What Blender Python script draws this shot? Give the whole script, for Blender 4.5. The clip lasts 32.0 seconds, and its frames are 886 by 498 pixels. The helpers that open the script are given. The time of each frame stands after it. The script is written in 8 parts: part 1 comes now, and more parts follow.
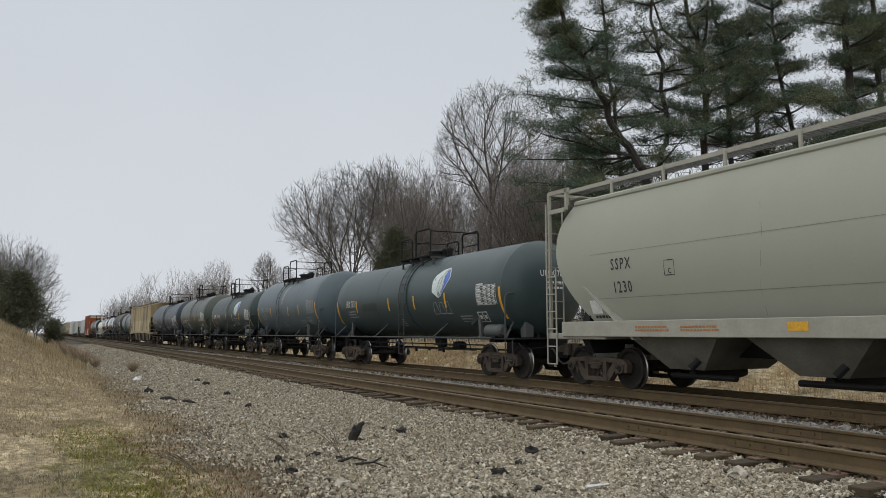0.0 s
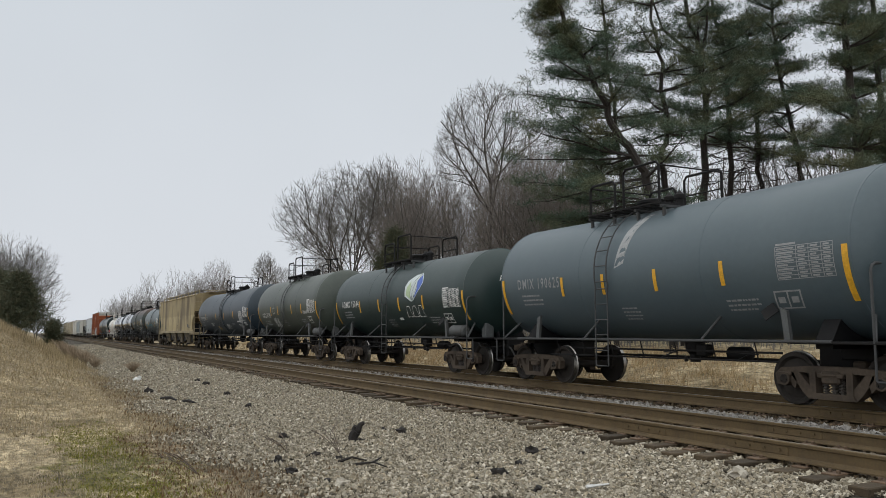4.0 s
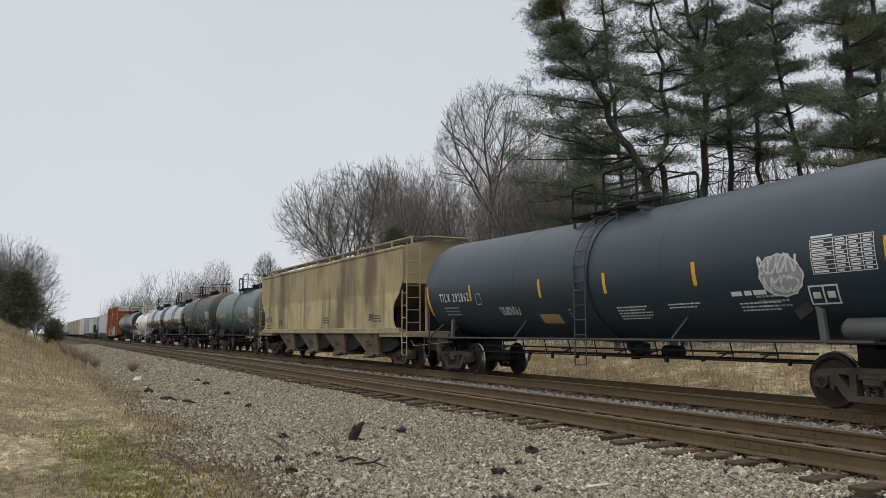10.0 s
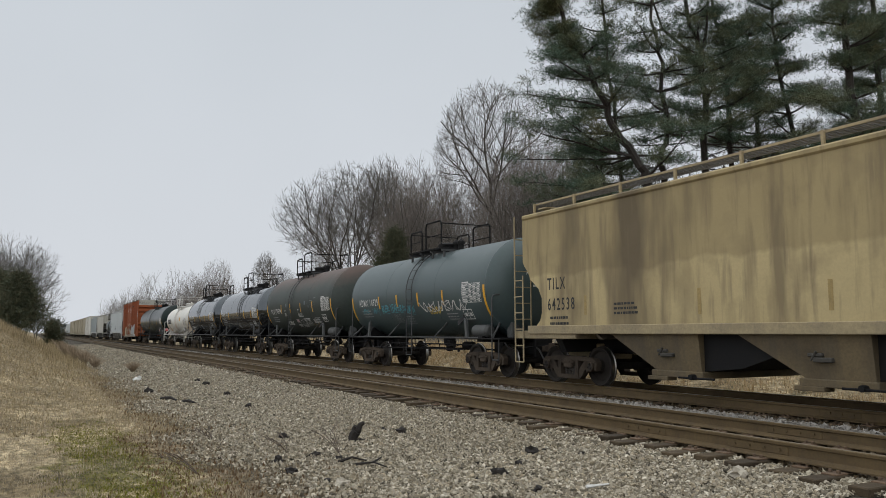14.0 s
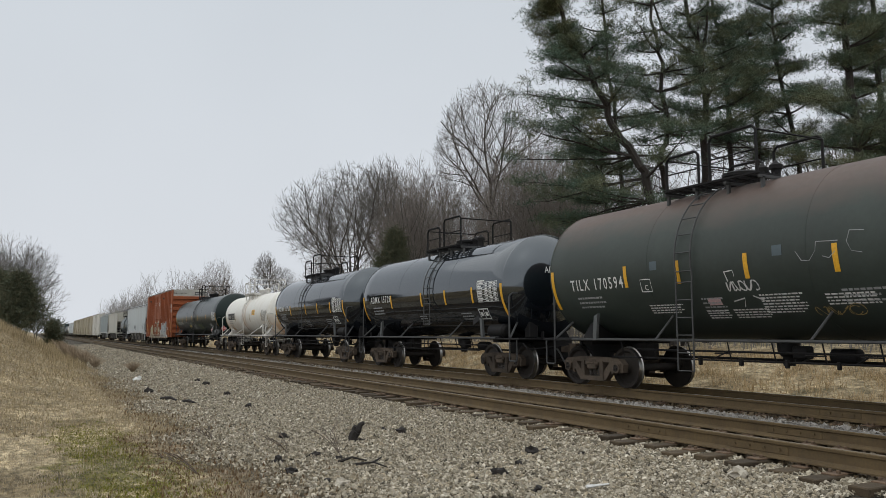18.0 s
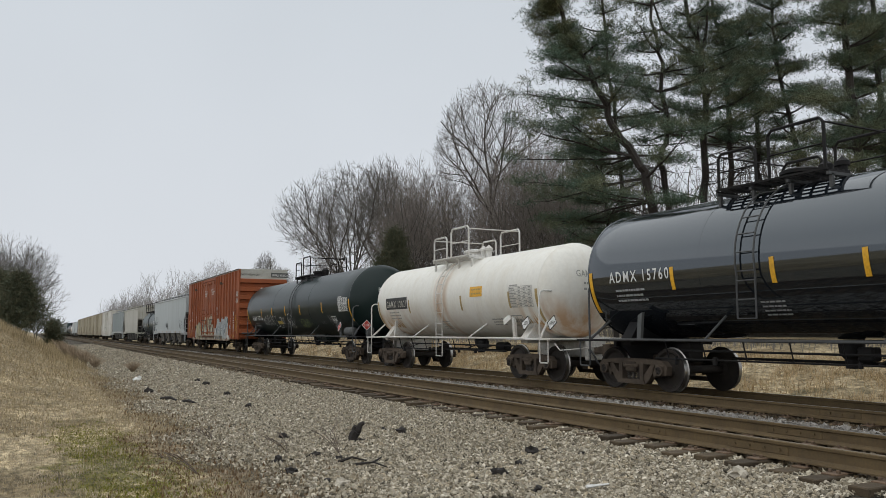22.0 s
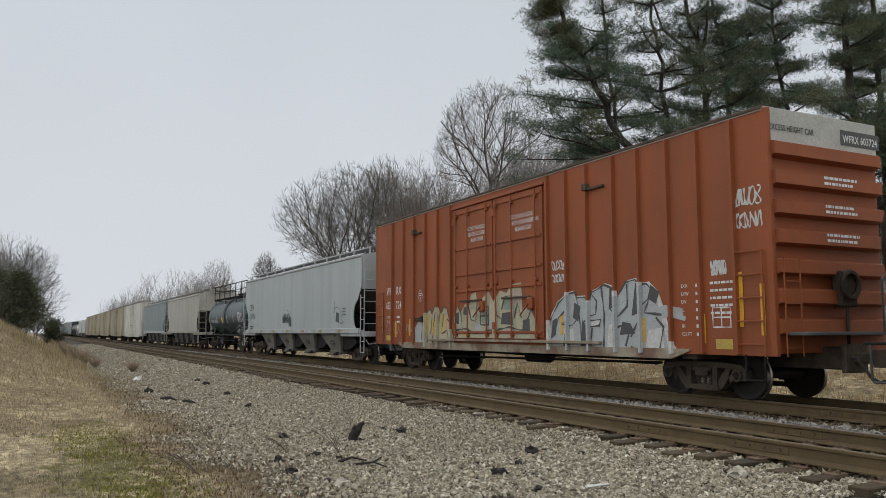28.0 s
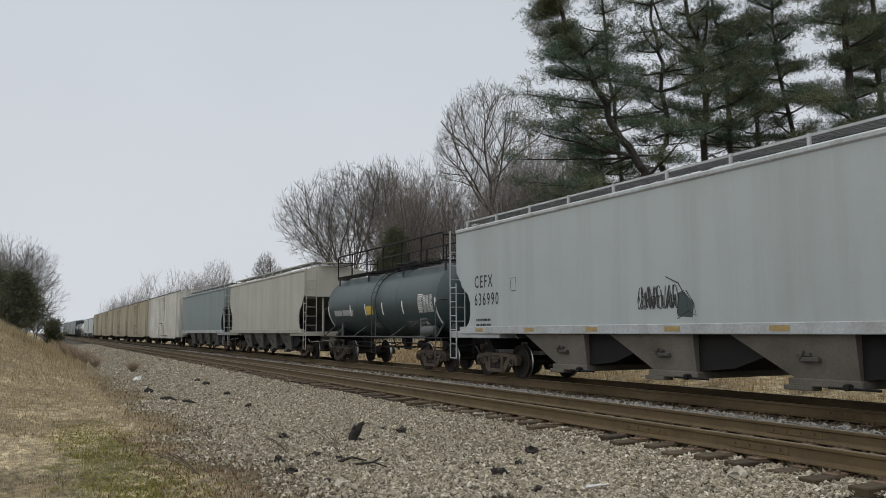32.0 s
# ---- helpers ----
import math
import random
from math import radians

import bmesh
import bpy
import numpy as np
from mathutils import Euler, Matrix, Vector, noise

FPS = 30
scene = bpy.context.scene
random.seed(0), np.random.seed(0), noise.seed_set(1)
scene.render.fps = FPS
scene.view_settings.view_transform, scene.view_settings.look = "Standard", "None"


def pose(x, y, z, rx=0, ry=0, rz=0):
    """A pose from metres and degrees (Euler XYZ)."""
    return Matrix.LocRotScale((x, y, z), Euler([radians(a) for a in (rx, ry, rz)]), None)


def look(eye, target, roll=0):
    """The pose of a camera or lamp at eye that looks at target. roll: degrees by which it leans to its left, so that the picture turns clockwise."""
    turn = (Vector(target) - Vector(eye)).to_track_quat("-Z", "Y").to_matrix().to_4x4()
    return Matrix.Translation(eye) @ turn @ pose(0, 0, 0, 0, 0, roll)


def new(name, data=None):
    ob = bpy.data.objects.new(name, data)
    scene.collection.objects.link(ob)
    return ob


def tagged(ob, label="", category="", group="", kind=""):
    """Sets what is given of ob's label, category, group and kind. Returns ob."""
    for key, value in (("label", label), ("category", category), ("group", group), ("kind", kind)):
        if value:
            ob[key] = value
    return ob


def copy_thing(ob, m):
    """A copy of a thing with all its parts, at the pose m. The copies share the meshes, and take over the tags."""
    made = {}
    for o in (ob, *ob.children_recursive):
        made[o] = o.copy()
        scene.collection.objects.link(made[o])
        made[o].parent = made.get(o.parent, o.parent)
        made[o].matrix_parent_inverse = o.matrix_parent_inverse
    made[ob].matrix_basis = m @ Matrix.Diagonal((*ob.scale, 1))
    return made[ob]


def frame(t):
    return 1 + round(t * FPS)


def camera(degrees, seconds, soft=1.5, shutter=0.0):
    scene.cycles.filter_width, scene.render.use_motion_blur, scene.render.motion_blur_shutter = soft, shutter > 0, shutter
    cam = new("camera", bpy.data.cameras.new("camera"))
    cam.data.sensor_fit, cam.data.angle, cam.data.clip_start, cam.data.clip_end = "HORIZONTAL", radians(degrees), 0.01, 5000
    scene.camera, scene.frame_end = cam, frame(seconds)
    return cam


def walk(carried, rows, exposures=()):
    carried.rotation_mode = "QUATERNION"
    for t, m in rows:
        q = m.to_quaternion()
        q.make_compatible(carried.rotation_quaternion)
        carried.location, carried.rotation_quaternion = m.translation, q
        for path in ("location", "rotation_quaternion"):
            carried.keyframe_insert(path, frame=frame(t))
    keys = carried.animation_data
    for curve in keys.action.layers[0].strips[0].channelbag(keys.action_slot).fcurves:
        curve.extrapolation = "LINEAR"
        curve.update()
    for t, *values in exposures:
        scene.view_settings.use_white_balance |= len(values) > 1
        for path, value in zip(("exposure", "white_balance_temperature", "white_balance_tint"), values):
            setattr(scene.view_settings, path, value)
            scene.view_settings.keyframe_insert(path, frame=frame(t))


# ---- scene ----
import collections
cam = camera(58.586, 32.0, soft=0.6)
EYE = (0.0, 0.0, 1.2816)
YAW, PITCH = radians(27.318), radians(5.977)
AIM = (math.sin(YAW) * math.cos(PITCH), math.cos(YAW) * math.cos(PITCH), EYE[2] + math.sin(PITCH))
CAM_POSE = look(EYE, AIM, -0.16)
walk(cam, [(0.0, CAM_POSE), (32.0, CAM_POSE)],
     exposures=[(0, -0.07), (1.0, -0.04), (2.0, 0.0), (11.5, 0.0), (13.0, -0.08), (14.5, -0.06), (16.5, 0.0), (22.0, 0.0), (23.5, -0.08), (24.5, -0.08), (25.5, 0.0), (28.0, -0.06), (32.0, -0.08)])

NEAR, FAR = 8.587, 12.752          # track centre lines, metres beside the camera
SPEED, ACC = 6.6464, 0.00195       # train


def travelled(t):
    """Metres that the train has gone, 0 at 20 s."""
    return SPEED * (t - 20) + 0.5 * ACC * (t - 20) ** 2


# ---- light ----
world = bpy.data.worlds.new("overcast")
scene.world = world
world.use_nodes = True
wn, wl = world.node_tree.nodes, world.node_tree.links
wn.clear()
w_out = wn.new("ShaderNodeOutputWorld")
w_bg = wn.new("ShaderNodeBackground")
w_sky = wn.new("ShaderNodeTexSky")
w_sky.sky_type = "NISHITA"
w_sky.sun_disc = False
w_sky.sun_elevation = radians(50)
w_sky.sun_rotation = radians(200)
w_sky.dust_density = 6.0
w_grey = wn.new("ShaderNodeHueSaturation")
w_grey.inputs["Saturation"].default_value = 0.12
w_grey.inputs["Value"].default_value = 0.06
wl.new(w_sky.outputs[0], w_grey.inputs["Color"])
w_tc = wn.new("ShaderNodeTexCoord")
w_noise = wn.new("ShaderNodeTexNoise")
w_noise.inputs["Scale"].default_value = 1.6
w_noise.inputs["Detail"].default_value = 5.0
wl.new(w_tc.outputs["Generated"], w_noise.inputs["Vector"])
w_sep = wn.new("ShaderNodeSeparateXYZ")
wl.new(w_tc.outputs["Generated"], w_sep.inputs[0])
w_ramp = wn.new("ShaderNodeValToRGB")
w_ramp.color_ramp.elements[0].position = 0.0
w_ramp.color_ramp.elements[0].color = (0.755, 0.79, 0.84, 1)
w_ramp.color_ramp.elements[1].position = 0.42
w_ramp.color_ramp.elements[1].color = (0.645, 0.695, 0.75, 1)
w_top = w_ramp.color_ramp.elements.new(1.0)
w_top.color = (1.15, 1.2, 1.23, 1)
wl.new(w_sep.outputs[2], w_ramp.inputs[0])
w_cloud = wn.new("ShaderNodeMapRange")
w_cloud.inputs["To Min"].default_value = 0.9
w_cloud.inputs["To Max"].default_value = 1.1
wl.new(w_noise.outputs[0], w_cloud.inputs["Value"])
w_mul = wn.new("ShaderNodeVectorMath")
w_mul.operation = "SCALE"
wl.new(w_ramp.outputs[0], w_mul.inputs[0])
wl.new(w_cloud.outputs[0], w_mul.inputs["Scale"])
w_mix = wn.new("ShaderNodeMix")
w_mix.data_type = "RGBA"
w_mix.inputs[0].default_value = 0.9
wl.new(w_grey.outputs[0], w_mix.inputs[6])
wl.new(w_mul.outputs[0], w_mix.inputs[7])
wl.new(w_mix.outputs[2], w_bg.inputs["Color"])
w_bg.inputs["Strength"].default_value = 1.0
wl.new(w_bg.outputs[0], w_out.inputs["Surface"])

sun_data = bpy.data.lights.new("sun", "SUN")
sun_data.energy = 1.0
sun_data.angle = radians(140)
sun_data.color = (1.0, 0.985, 0.955)
sun = new("sun", sun_data)
sun.matrix_basis = look((0, 0, 40), (16, 6, 0))
scene.view_settings.exposure = 0.0


# ---- materials ----
MATS = {}


def ramp(nt, a, b, lo=0.35, hi=0.65):
    r = nt.nodes.new("ShaderNodeValToRGB")
    r.color_ramp.elements[0].position, r.color_ramp.elements[1].position = lo, hi
    r.color_ramp.elements[0].color = (*a, 1)
    r.color_ramp.elements[1].color = (*b, 1)
    return r


def noise_tex(nt, scale, stretch=(1, 1, 1), detail=6.0, rough=0.6, source="Object"):
    tc = nt.nodes.new("ShaderNodeTexCoord")
    mp = nt.nodes.new("ShaderNodeMapping")
    mp.inputs["Scale"].default_value = stretch
    n = nt.nodes.new("ShaderNodeTexNoise")
    n.inputs["Scale"].default_value = scale
    n.inputs["Detail"].default_value = detail
    n.inputs["Roughness"].default_value = rough
    nt.links.new(tc.outputs[source], mp.inputs[0])
    nt.links.new(mp.outputs[0], n.inputs["Vector"])
    return n


def mixed(nt, fac, a, b, mode="MIX"):
    """Mix two colours (sockets or tuples) by a socket or number."""
    m = nt.nodes.new("ShaderNodeMix")
    m.data_type, m.blend_type = "RGBA", mode
    for slot, v in ((0, fac), (6, a), (7, b)):
        if isinstance(v, (int, float)):
            m.inputs[slot].default_value = v
        elif isinstance(v, tuple):
            m.inputs[slot].default_value = (*v, 1)
        else:
            nt.links.new(v, m.inputs[slot])
    return m.outputs[2]


def mat(name, base, dirt=None, amount=0.6, rough=0.6, metal=0.0, coarse=0.9, fine=22.0, streak=None, streak_amount=0.5,
        bump=0.15, spec=0.5, spread=0.0, lo=0.42, hi=0.72, streak_scale=2.6, grain=0.2):
    """Weathered surface: base colour, patches of dirt, fine grain, vertical streaks, relief."""
    if name in MATS:
        return MATS[name]
    m = bpy.data.materials.new(name)
    m.use_nodes = True
    nt = m.node_tree
    bs = nt.nodes["Principled BSDF"]
    dirt = dirt or tuple(c * 0.6 for c in base)
    col = base
    n1 = noise_tex(nt, coarse)
    f1 = ramp(nt, (0, 0, 0), (amount, amount, amount), lo, hi)
    nt.links.new(n1.outputs[0], f1.inputs[0])
    col = mixed(nt, f1.outputs[0], base, dirt)
    if streak:
        n2 = noise_tex(nt, 1.0, (streak_scale, streak_scale, streak_scale * 0.05), 7.0, 0.65)
        f2 = ramp(nt, (0, 0, 0), (streak_amount,) * 3, 0.45, 0.7)
        nt.links.new(n2.outputs[0], f2.inputs[0])
        col = mixed(nt, f2.outputs[0], col, streak)
    n3 = noise_tex(nt, fine, detail=8.0)
    f3 = ramp(nt, (1 - grain,) * 3, (1 + grain * 0.7,) * 3, 0.3, 0.7)
    nt.links.new(n3.outputs[0], f3.inputs[0])
    col = mixed(nt, 1.0, col, f3.outputs[0], "MULTIPLY")
    if spread:
        info = nt.nodes.new("ShaderNodeObjectInfo")
        f4 = ramp(nt, (1 - spread,) * 3, (1 + spread,) * 3, 0, 1)
        nt.links.new(info.outputs["Random"], f4.inputs[0])
        col = mixed(nt, 1.0, col, f4.outputs[0], "MULTIPLY")
    nt.links.new(col, bs.inputs["Base Color"])
    fr = nt.nodes.new("ShaderNodeMapRange")
    fr.inputs["To Min"].default_value = max(0.02, rough * 0.85)
    fr.inputs["To Max"].default_value = min(1.0, rough * 1.2)
    nt.links.new(n3.outputs[0], fr.inputs["Value"])
    nt.links.new(fr.outputs[0], bs.inputs["Roughness"])
    bs.inputs["Metallic"].default_value = metal
    bs.inputs["Specular IOR Level"].default_value = spec
    if bump:
        b = nt.nodes.new("ShaderNodeBump")
        b.inputs["Strength"].default_value = bump
        b.inputs["Distance"].default_value = 0.01
        nt.links.new(n3.outputs[0], b.inputs["Height"])
        nt.links.new(b.outputs[0], bs.inputs["Normal"])
    MATS[name] = m
    return m


def island_mat(name, colours, rough=0.9, fine=30.0, bump=0.4):
    """Colour by loose piece, for stones, blades and leaves joined in one mesh."""
    m = bpy.data.materials.new(name)
    m.use_nodes = True
    nt = m.node_tree
    bs = nt.nodes["Principled BSDF"]
    g = nt.nodes.new("ShaderNodeNewGeometry")
    r = nt.nodes.new("ShaderNodeValToRGB")
    els = r.color_ramp.elements
    while len(els) < len(colours):
        els.new(0.5)
    for i, c in enumerate(colours):
        els[i].position = i / (len(colours) - 1)
        els[i].color = (*c, 1)
    nt.links.new(g.outputs["Random Per Island"], r.inputs[0])
    n = noise_tex(nt, fine)
    f = ramp(nt, (0.7, 0.7, 0.7), (1.2, 1.2, 1.2), 0.3, 0.7)
    nt.links.new(n.outputs[0], f.inputs[0])
    nt.links.new(mixed(nt, 1.0, r.outputs[0], f.outputs[0], "MULTIPLY"), bs.inputs["Base Color"])
    bs.inputs["Roughness"].default_value = rough
    bs.inputs["Specular IOR Level"].default_value = 0.25
    MATS[name] = m
    return m


RUST = (0.11, 0.06, 0.035)
steel_dark = mat("dark_steel", (0.008, 0.008, 0.009), (0.018, 0.015, 0.012), 0.7, 0.7, bump=0.2, spec=0.25)
truck_paint = mat("dusty_cast_steel", (0.085, 0.066, 0.05), (0.028, 0.023, 0.019), 0.85, 0.9, coarse=2.5, bump=0.3, spread=0.3, spec=0.2)
wheel_steel = mat("wheel_steel", (0.032, 0.027, 0.023), (0.014, 0.012, 0.011), 0.7, 0.75, 0.0, coarse=3, bump=0.2, spec=0.25)
tread_steel = mat("polished_tread", (0.4, 0.39, 0.37), (0.2, 0.18, 0.16), 0.6, 0.35, 1.0, bump=0.02)
spring_mat = mat("spring_steel", (0.05, 0.045, 0.04), RUST, 0.5, 0.7)
yellow_tape = mat("yellow_reflective_tape", (0.72, 0.38, 0.02), (0.5, 0.27, 0.03), 0.5, 0.45, coarse=6, bump=0.02)
faded_tape = mat("faded_reflective_tape", (0.36, 0.26, 0.1), (0.25, 0.18, 0.08), 0.6, 0.55, coarse=6, bump=0.02)
white_paint = mat("white_stencil_paint", (0.7, 0.7, 0.68), (0.4, 0.4, 0.38), 0.6, 0.6, coarse=9, bump=0.0, grain=0.1)
dim_paint = mat("faded_stencil_paint", (0.32, 0.33, 0.33), (0.2, 0.2, 0.2), 0.6, 0.7, coarse=9, bump=0.0, grain=0.1)
grey_stencil = mat("faded_grey_stencil_paint", (0.27, 0.27, 0.25), (0.4, 0.39, 0.35), 0.6, 0.7, coarse=9, bump=0.0, grain=0.1)
dim_white = mat("dusty_white_stencil_paint", (0.5, 0.48, 0.42), (0.3, 0.28, 0.23), 0.6, 0.7, coarse=9, bump=0.0, grain=0.1)
black_paint = mat("black_stencil_paint", (0.02, 0.02, 0.02), (0.06, 0.06, 0.055), 0.5, 0.6, coarse=9, bump=0.0, grain=0.1)
grey_casting = mat("grey_casting", (0.085, 0.09, 0.09), (0.05, 0.045, 0.04), 0.7, 0.6)
worn_rail = mat("worn_black_rail_paint", (0.05, 0.052, 0.053), (0.025, 0.023, 0.02), 0.6, 0.6, coarse=3, bump=0.1)


# ---- shapes ----
class Shape:
    """A mesh in the making."""

    def __init__(self):
        self.v, self.f = [], []

    def add(self, verts, faces):
        o = len(self.v)
        self.v += [tuple(p) for p in verts]
        self.f += [tuple(i + o for i in q) for q in faces]
        return self

    def box(self, x0, x1, y0, y1, z0, z1, b=0.0):
        if b <= 0:
            vs = [(x, y, z) for x in (x0, x1) for y in (y0, y1) for z in (z0, z1)]
            return self.add(vs, [(0, 1, 3, 2), (4, 6, 7, 5), (0, 4, 5, 1), (2, 3, 7, 6), (0, 2, 6, 4), (1, 5, 7, 3)])
        vs, ix = [], {}
        for i, x in enumerate((x0, x1)):
            for j, y in enumerate((y0, y1)):
                for k, z in enumerate((z0, z1)):
                    xi, yi, zi = x + b * (1 - 2 * i), y + b * (1 - 2 * j), z + b * (1 - 2 * k)
                    for a, p in enumerate(((x, yi, zi), (xi, y, zi), (xi, yi, z))):
                        ix[i, j, k, a] = len(vs)
                        vs.append(p)
        fs = []
        for s in (0, 1):
            q = [(ix[s, 0, 0, 0], ix[s, 0, 1, 0], ix[s, 1, 1, 0], ix[s, 1, 0, 0]),
                 (ix[0, s, 0, 1], ix[1, s, 0, 1], ix[1, s, 1, 1], ix[0, s, 1, 1]),
                 (ix[0, 0, s, 2], ix[0, 1, s, 2], ix[1, 1, s, 2], ix[1, 0, s, 2])]
            fs += q
        for s in (0, 1):
            for t in (0, 1):
                fs += [(ix[0, s, t, 1], ix[1, s, t, 1], ix[1, s, t, 2], ix[0, s, t, 2]),
                       (ix[s, 0, t, 0], ix[s, 1, t, 0], ix[s, 1, t, 2], ix[s, 0, t, 2]),
                       (ix[s, t, 0, 0], ix[s, t, 1, 0], ix[s, t, 1, 1], ix[s, t, 0, 1])]
                for r in (0, 1):
                    fs.append((ix[s, t, r, 0], ix[s, t, r, 1], ix[s, t, r, 2]))
        return self.add(vs, fs)

    def pipe(self, pts, r, n=8, r2=None):
        pts = [Vector(p) for p in pts]
        rings, up = [], None
        for i, p in enumerate(pts):
            d = (pts[min(i + 1, len(pts) - 1)] - pts[max(i - 1, 0)]).normalized()
            if up is None:
                up = d.orthogonal().normalized()
            up = (up - d * up.dot(d)).normalized() if (up - d * up.dot(d)).length > 1e-6 else d.orthogonal().normalized()
            side = d.cross(up)
            rad = r if r2 is None else r + (r2 - r) * i / (len(pts) - 1)
            rings.append([p + (up * math.cos(a) + side * math.sin(a)) * rad for a in (2 * math.pi * k / n for k in range(n))])
        vs = [q for ring in rings for q in ring]
        fs = [(i * n + k, i * n + (k + 1) % n, (i + 1) * n + (k + 1) % n, (i + 1) * n + k) for i in range(len(pts) - 1) for k in range(n)]
        fs += [tuple(range(n - 1, -1, -1)), tuple(range((len(pts) - 1) * n, len(pts) * n))]
        return self.add(vs, fs)

    def rod(self, p, q, r, n=8, r2=None):
        return self.pipe([p, q], r, n, r2)

    def lathe(self, prof, n=24, axis="x", at=(0, 0, 0)):
        """Profile of (along, radius), turned round an axis; zero radii close it."""
        vs, fs, rings = [], [], []
        for a, r in prof:
            if r < 1e-6:
                rings.append([len(vs)])
                vs.append((a, 0, 0))
            else:
                rings.append(list(range(len(vs), len(vs) + n)))
                vs += [(a, r * math.cos(2 * math.pi * k / n), r * math.sin(2 * math.pi * k / n)) for k in range(n)]
        for p, q in zip(rings, rings[1:]):
            for k in range(n):
                k2 = (k + 1) % n
                f = (p[k % len(p)], p[k2 % len(p)], q[k2 % len(q)], q[k % len(q)])
                f = tuple(dict.fromkeys(f))
                if len(f) > 2:
                    fs.append(f)
        turn = {"x": lambda p: p, "y": lambda p: (p[1], p[0], p[2]), "z": lambda p: (p[1], p[2], p[0])}[axis]
        return self.add([tuple(c + o for c, o in zip(turn(p), at)) for p in vs], fs)

    def prism(self, poly, plane, a0, a1):
        """A polygon in the plane xz, yz or xy, drawn out along the third axis."""
        put = {"xz": lambda u, w, a: (u, a, w), "yz": lambda u, w, a: (a, u, w), "xy": lambda u, w, a: (u, w, a)}[plane]
        n = len(poly)
        vs = [put(u, w, a) for a in (a0, a1) for u, w in poly]
        fs = [tuple(range(n)), tuple(range(2 * n - 1, n - 1, -1))] + [(k, n + k, n + (k + 1) % n, (k + 1) % n) for k in range(n)]
        return self.add(vs, fs)

    def loft(self, rings, close=True):
        n = len(rings[0])
        vs = [p for r in rings for p in r]
        fs = [(i * n + k, (i + 1) * n + k, (i + 1) * n + (k + 1) % n, i * n + (k + 1) % n) for i in range(len(rings) - 1) for k in range(n)]
        if close:
            fs += [tuple(range(n)), tuple(range(len(vs) - 1, len(vs) - n - 1, -1))]
        return self.add(vs, fs)

    def sheet(self, fn, nu, nv):
        """A surface patch fn(u, v), u and v from 0 to 1."""
        vs = [fn(i / nu, j / nv) for j in range(nv + 1) for i in range(nu + 1)]
        fs = [(j * (nu + 1) + i, j * (nu + 1) + i + 1, (j + 1) * (nu + 1) + i + 1, (j + 1) * (nu + 1) + i) for j in range(nv) for i in range(nu)]
        return self.add(vs, fs)

    def moved(self, fn):
        self.v = [tuple(fn(*p)) for p in self.v]
        return self

    def mesh(self, name, material, smooth=35):
        me = bpy.data.meshes.new(name)
        me.from_pydata(self.v, [], self.f)
        bm = bmesh.new()
        bm.from_mesh(me)
        bmesh.ops.recalc_face_normals(bm, faces=bm.faces)
        bm.to_mesh(me)
        bm.free()
        if smooth:
            me.shade_smooth()
            me.set_sharp_from_angle(angle=radians(smooth))
        me.materials.append(material)
        return me


def part(name, shape, material, parent, label="", m=None, smooth=35):
    """One mesh object under a thing or a part."""
    me = shape if isinstance(shape, bpy.types.Mesh) else shape.mesh(name, material, smooth)
    ob = new(name, me)
    ob.parent = parent
    if m is not None:
        ob.matrix_basis = m
    if label:
        ob["label"] = label
    if name in ("small_print", "data_panel", "head_number", "stencil", "end_stencil", "door_stencil", "graffiti", "notice_print"):
        ob["kind"] = "stuff"
    return ob


def thing(name, label, category, group="", m=None):
    ob = new(name)
    ob.empty_display_size = 0.3
    tagged(ob, label, category, group)
    if m is not None:
        ob.matrix_basis = m
    return ob


# ---- lettering ----
GLYPHS = {}


def letters(text, height, spacing=1.0, stretch=1.0):
    """Flat letters as a list of points and faces: x to the right, y up, base line 0, cut into bands so that they can bend."""
    key = (text, round(height, 3), spacing, stretch)
    if key not in GLYPHS:
        cu = bpy.data.curves.new("writing", "FONT")
        cu.body, cu.size, cu.space_character, cu.resolution_u = text, height / 0.69, spacing, 2
        cu.offset = 0.011 * height / 0.69
        ob = bpy.data.objects.new("writing", cu)
        scene.collection.objects.link(ob)
        me = bpy.data.meshes.new_from_object(ob.evaluated_get(bpy.context.evaluated_depsgraph_get()))
        bpy.data.objects.remove(ob)
        bpy.data.curves.remove(cu)
        bm = bmesh.new()
        bm.from_mesh(me)
        bpy.data.meshes.remove(me)
        step = 0.07
        k = 1
        while k * step < height:
            bmesh.ops.bisect_plane(bm, geom=bm.verts[:] + bm.edges[:] + bm.faces[:], plane_co=(0, k * step, 0), plane_no=(0, 1, 0))
            k += 1
        bm.verts.index_update()
        vs = [(v.co.x * stretch, v.co.y) for v in bm.verts]
        fs = [tuple(v.index for v in f.verts) for f in bm.faces]
        bm.free()
        GLYPHS[key] = (vs, fs, max(v[0] for v in vs))
    return GLYPHS[key]


def bars(rows):
    """Plain bars (x, y, width, height) as flat pieces."""
    vs, fs = [], []
    for x, y, w, h in rows:
        n = max(1, round(h / 0.07))
        o = len(vs)
        for j in range(n + 1):
            vs += [(x, y + h * j / n), (x + w, y + h * j / n)]
        fs += [(o + 2 * j, o + 2 * j + 1, o + 2 * j + 3, o + 2 * j + 2) for j in range(n)]
    return vs, fs, 0


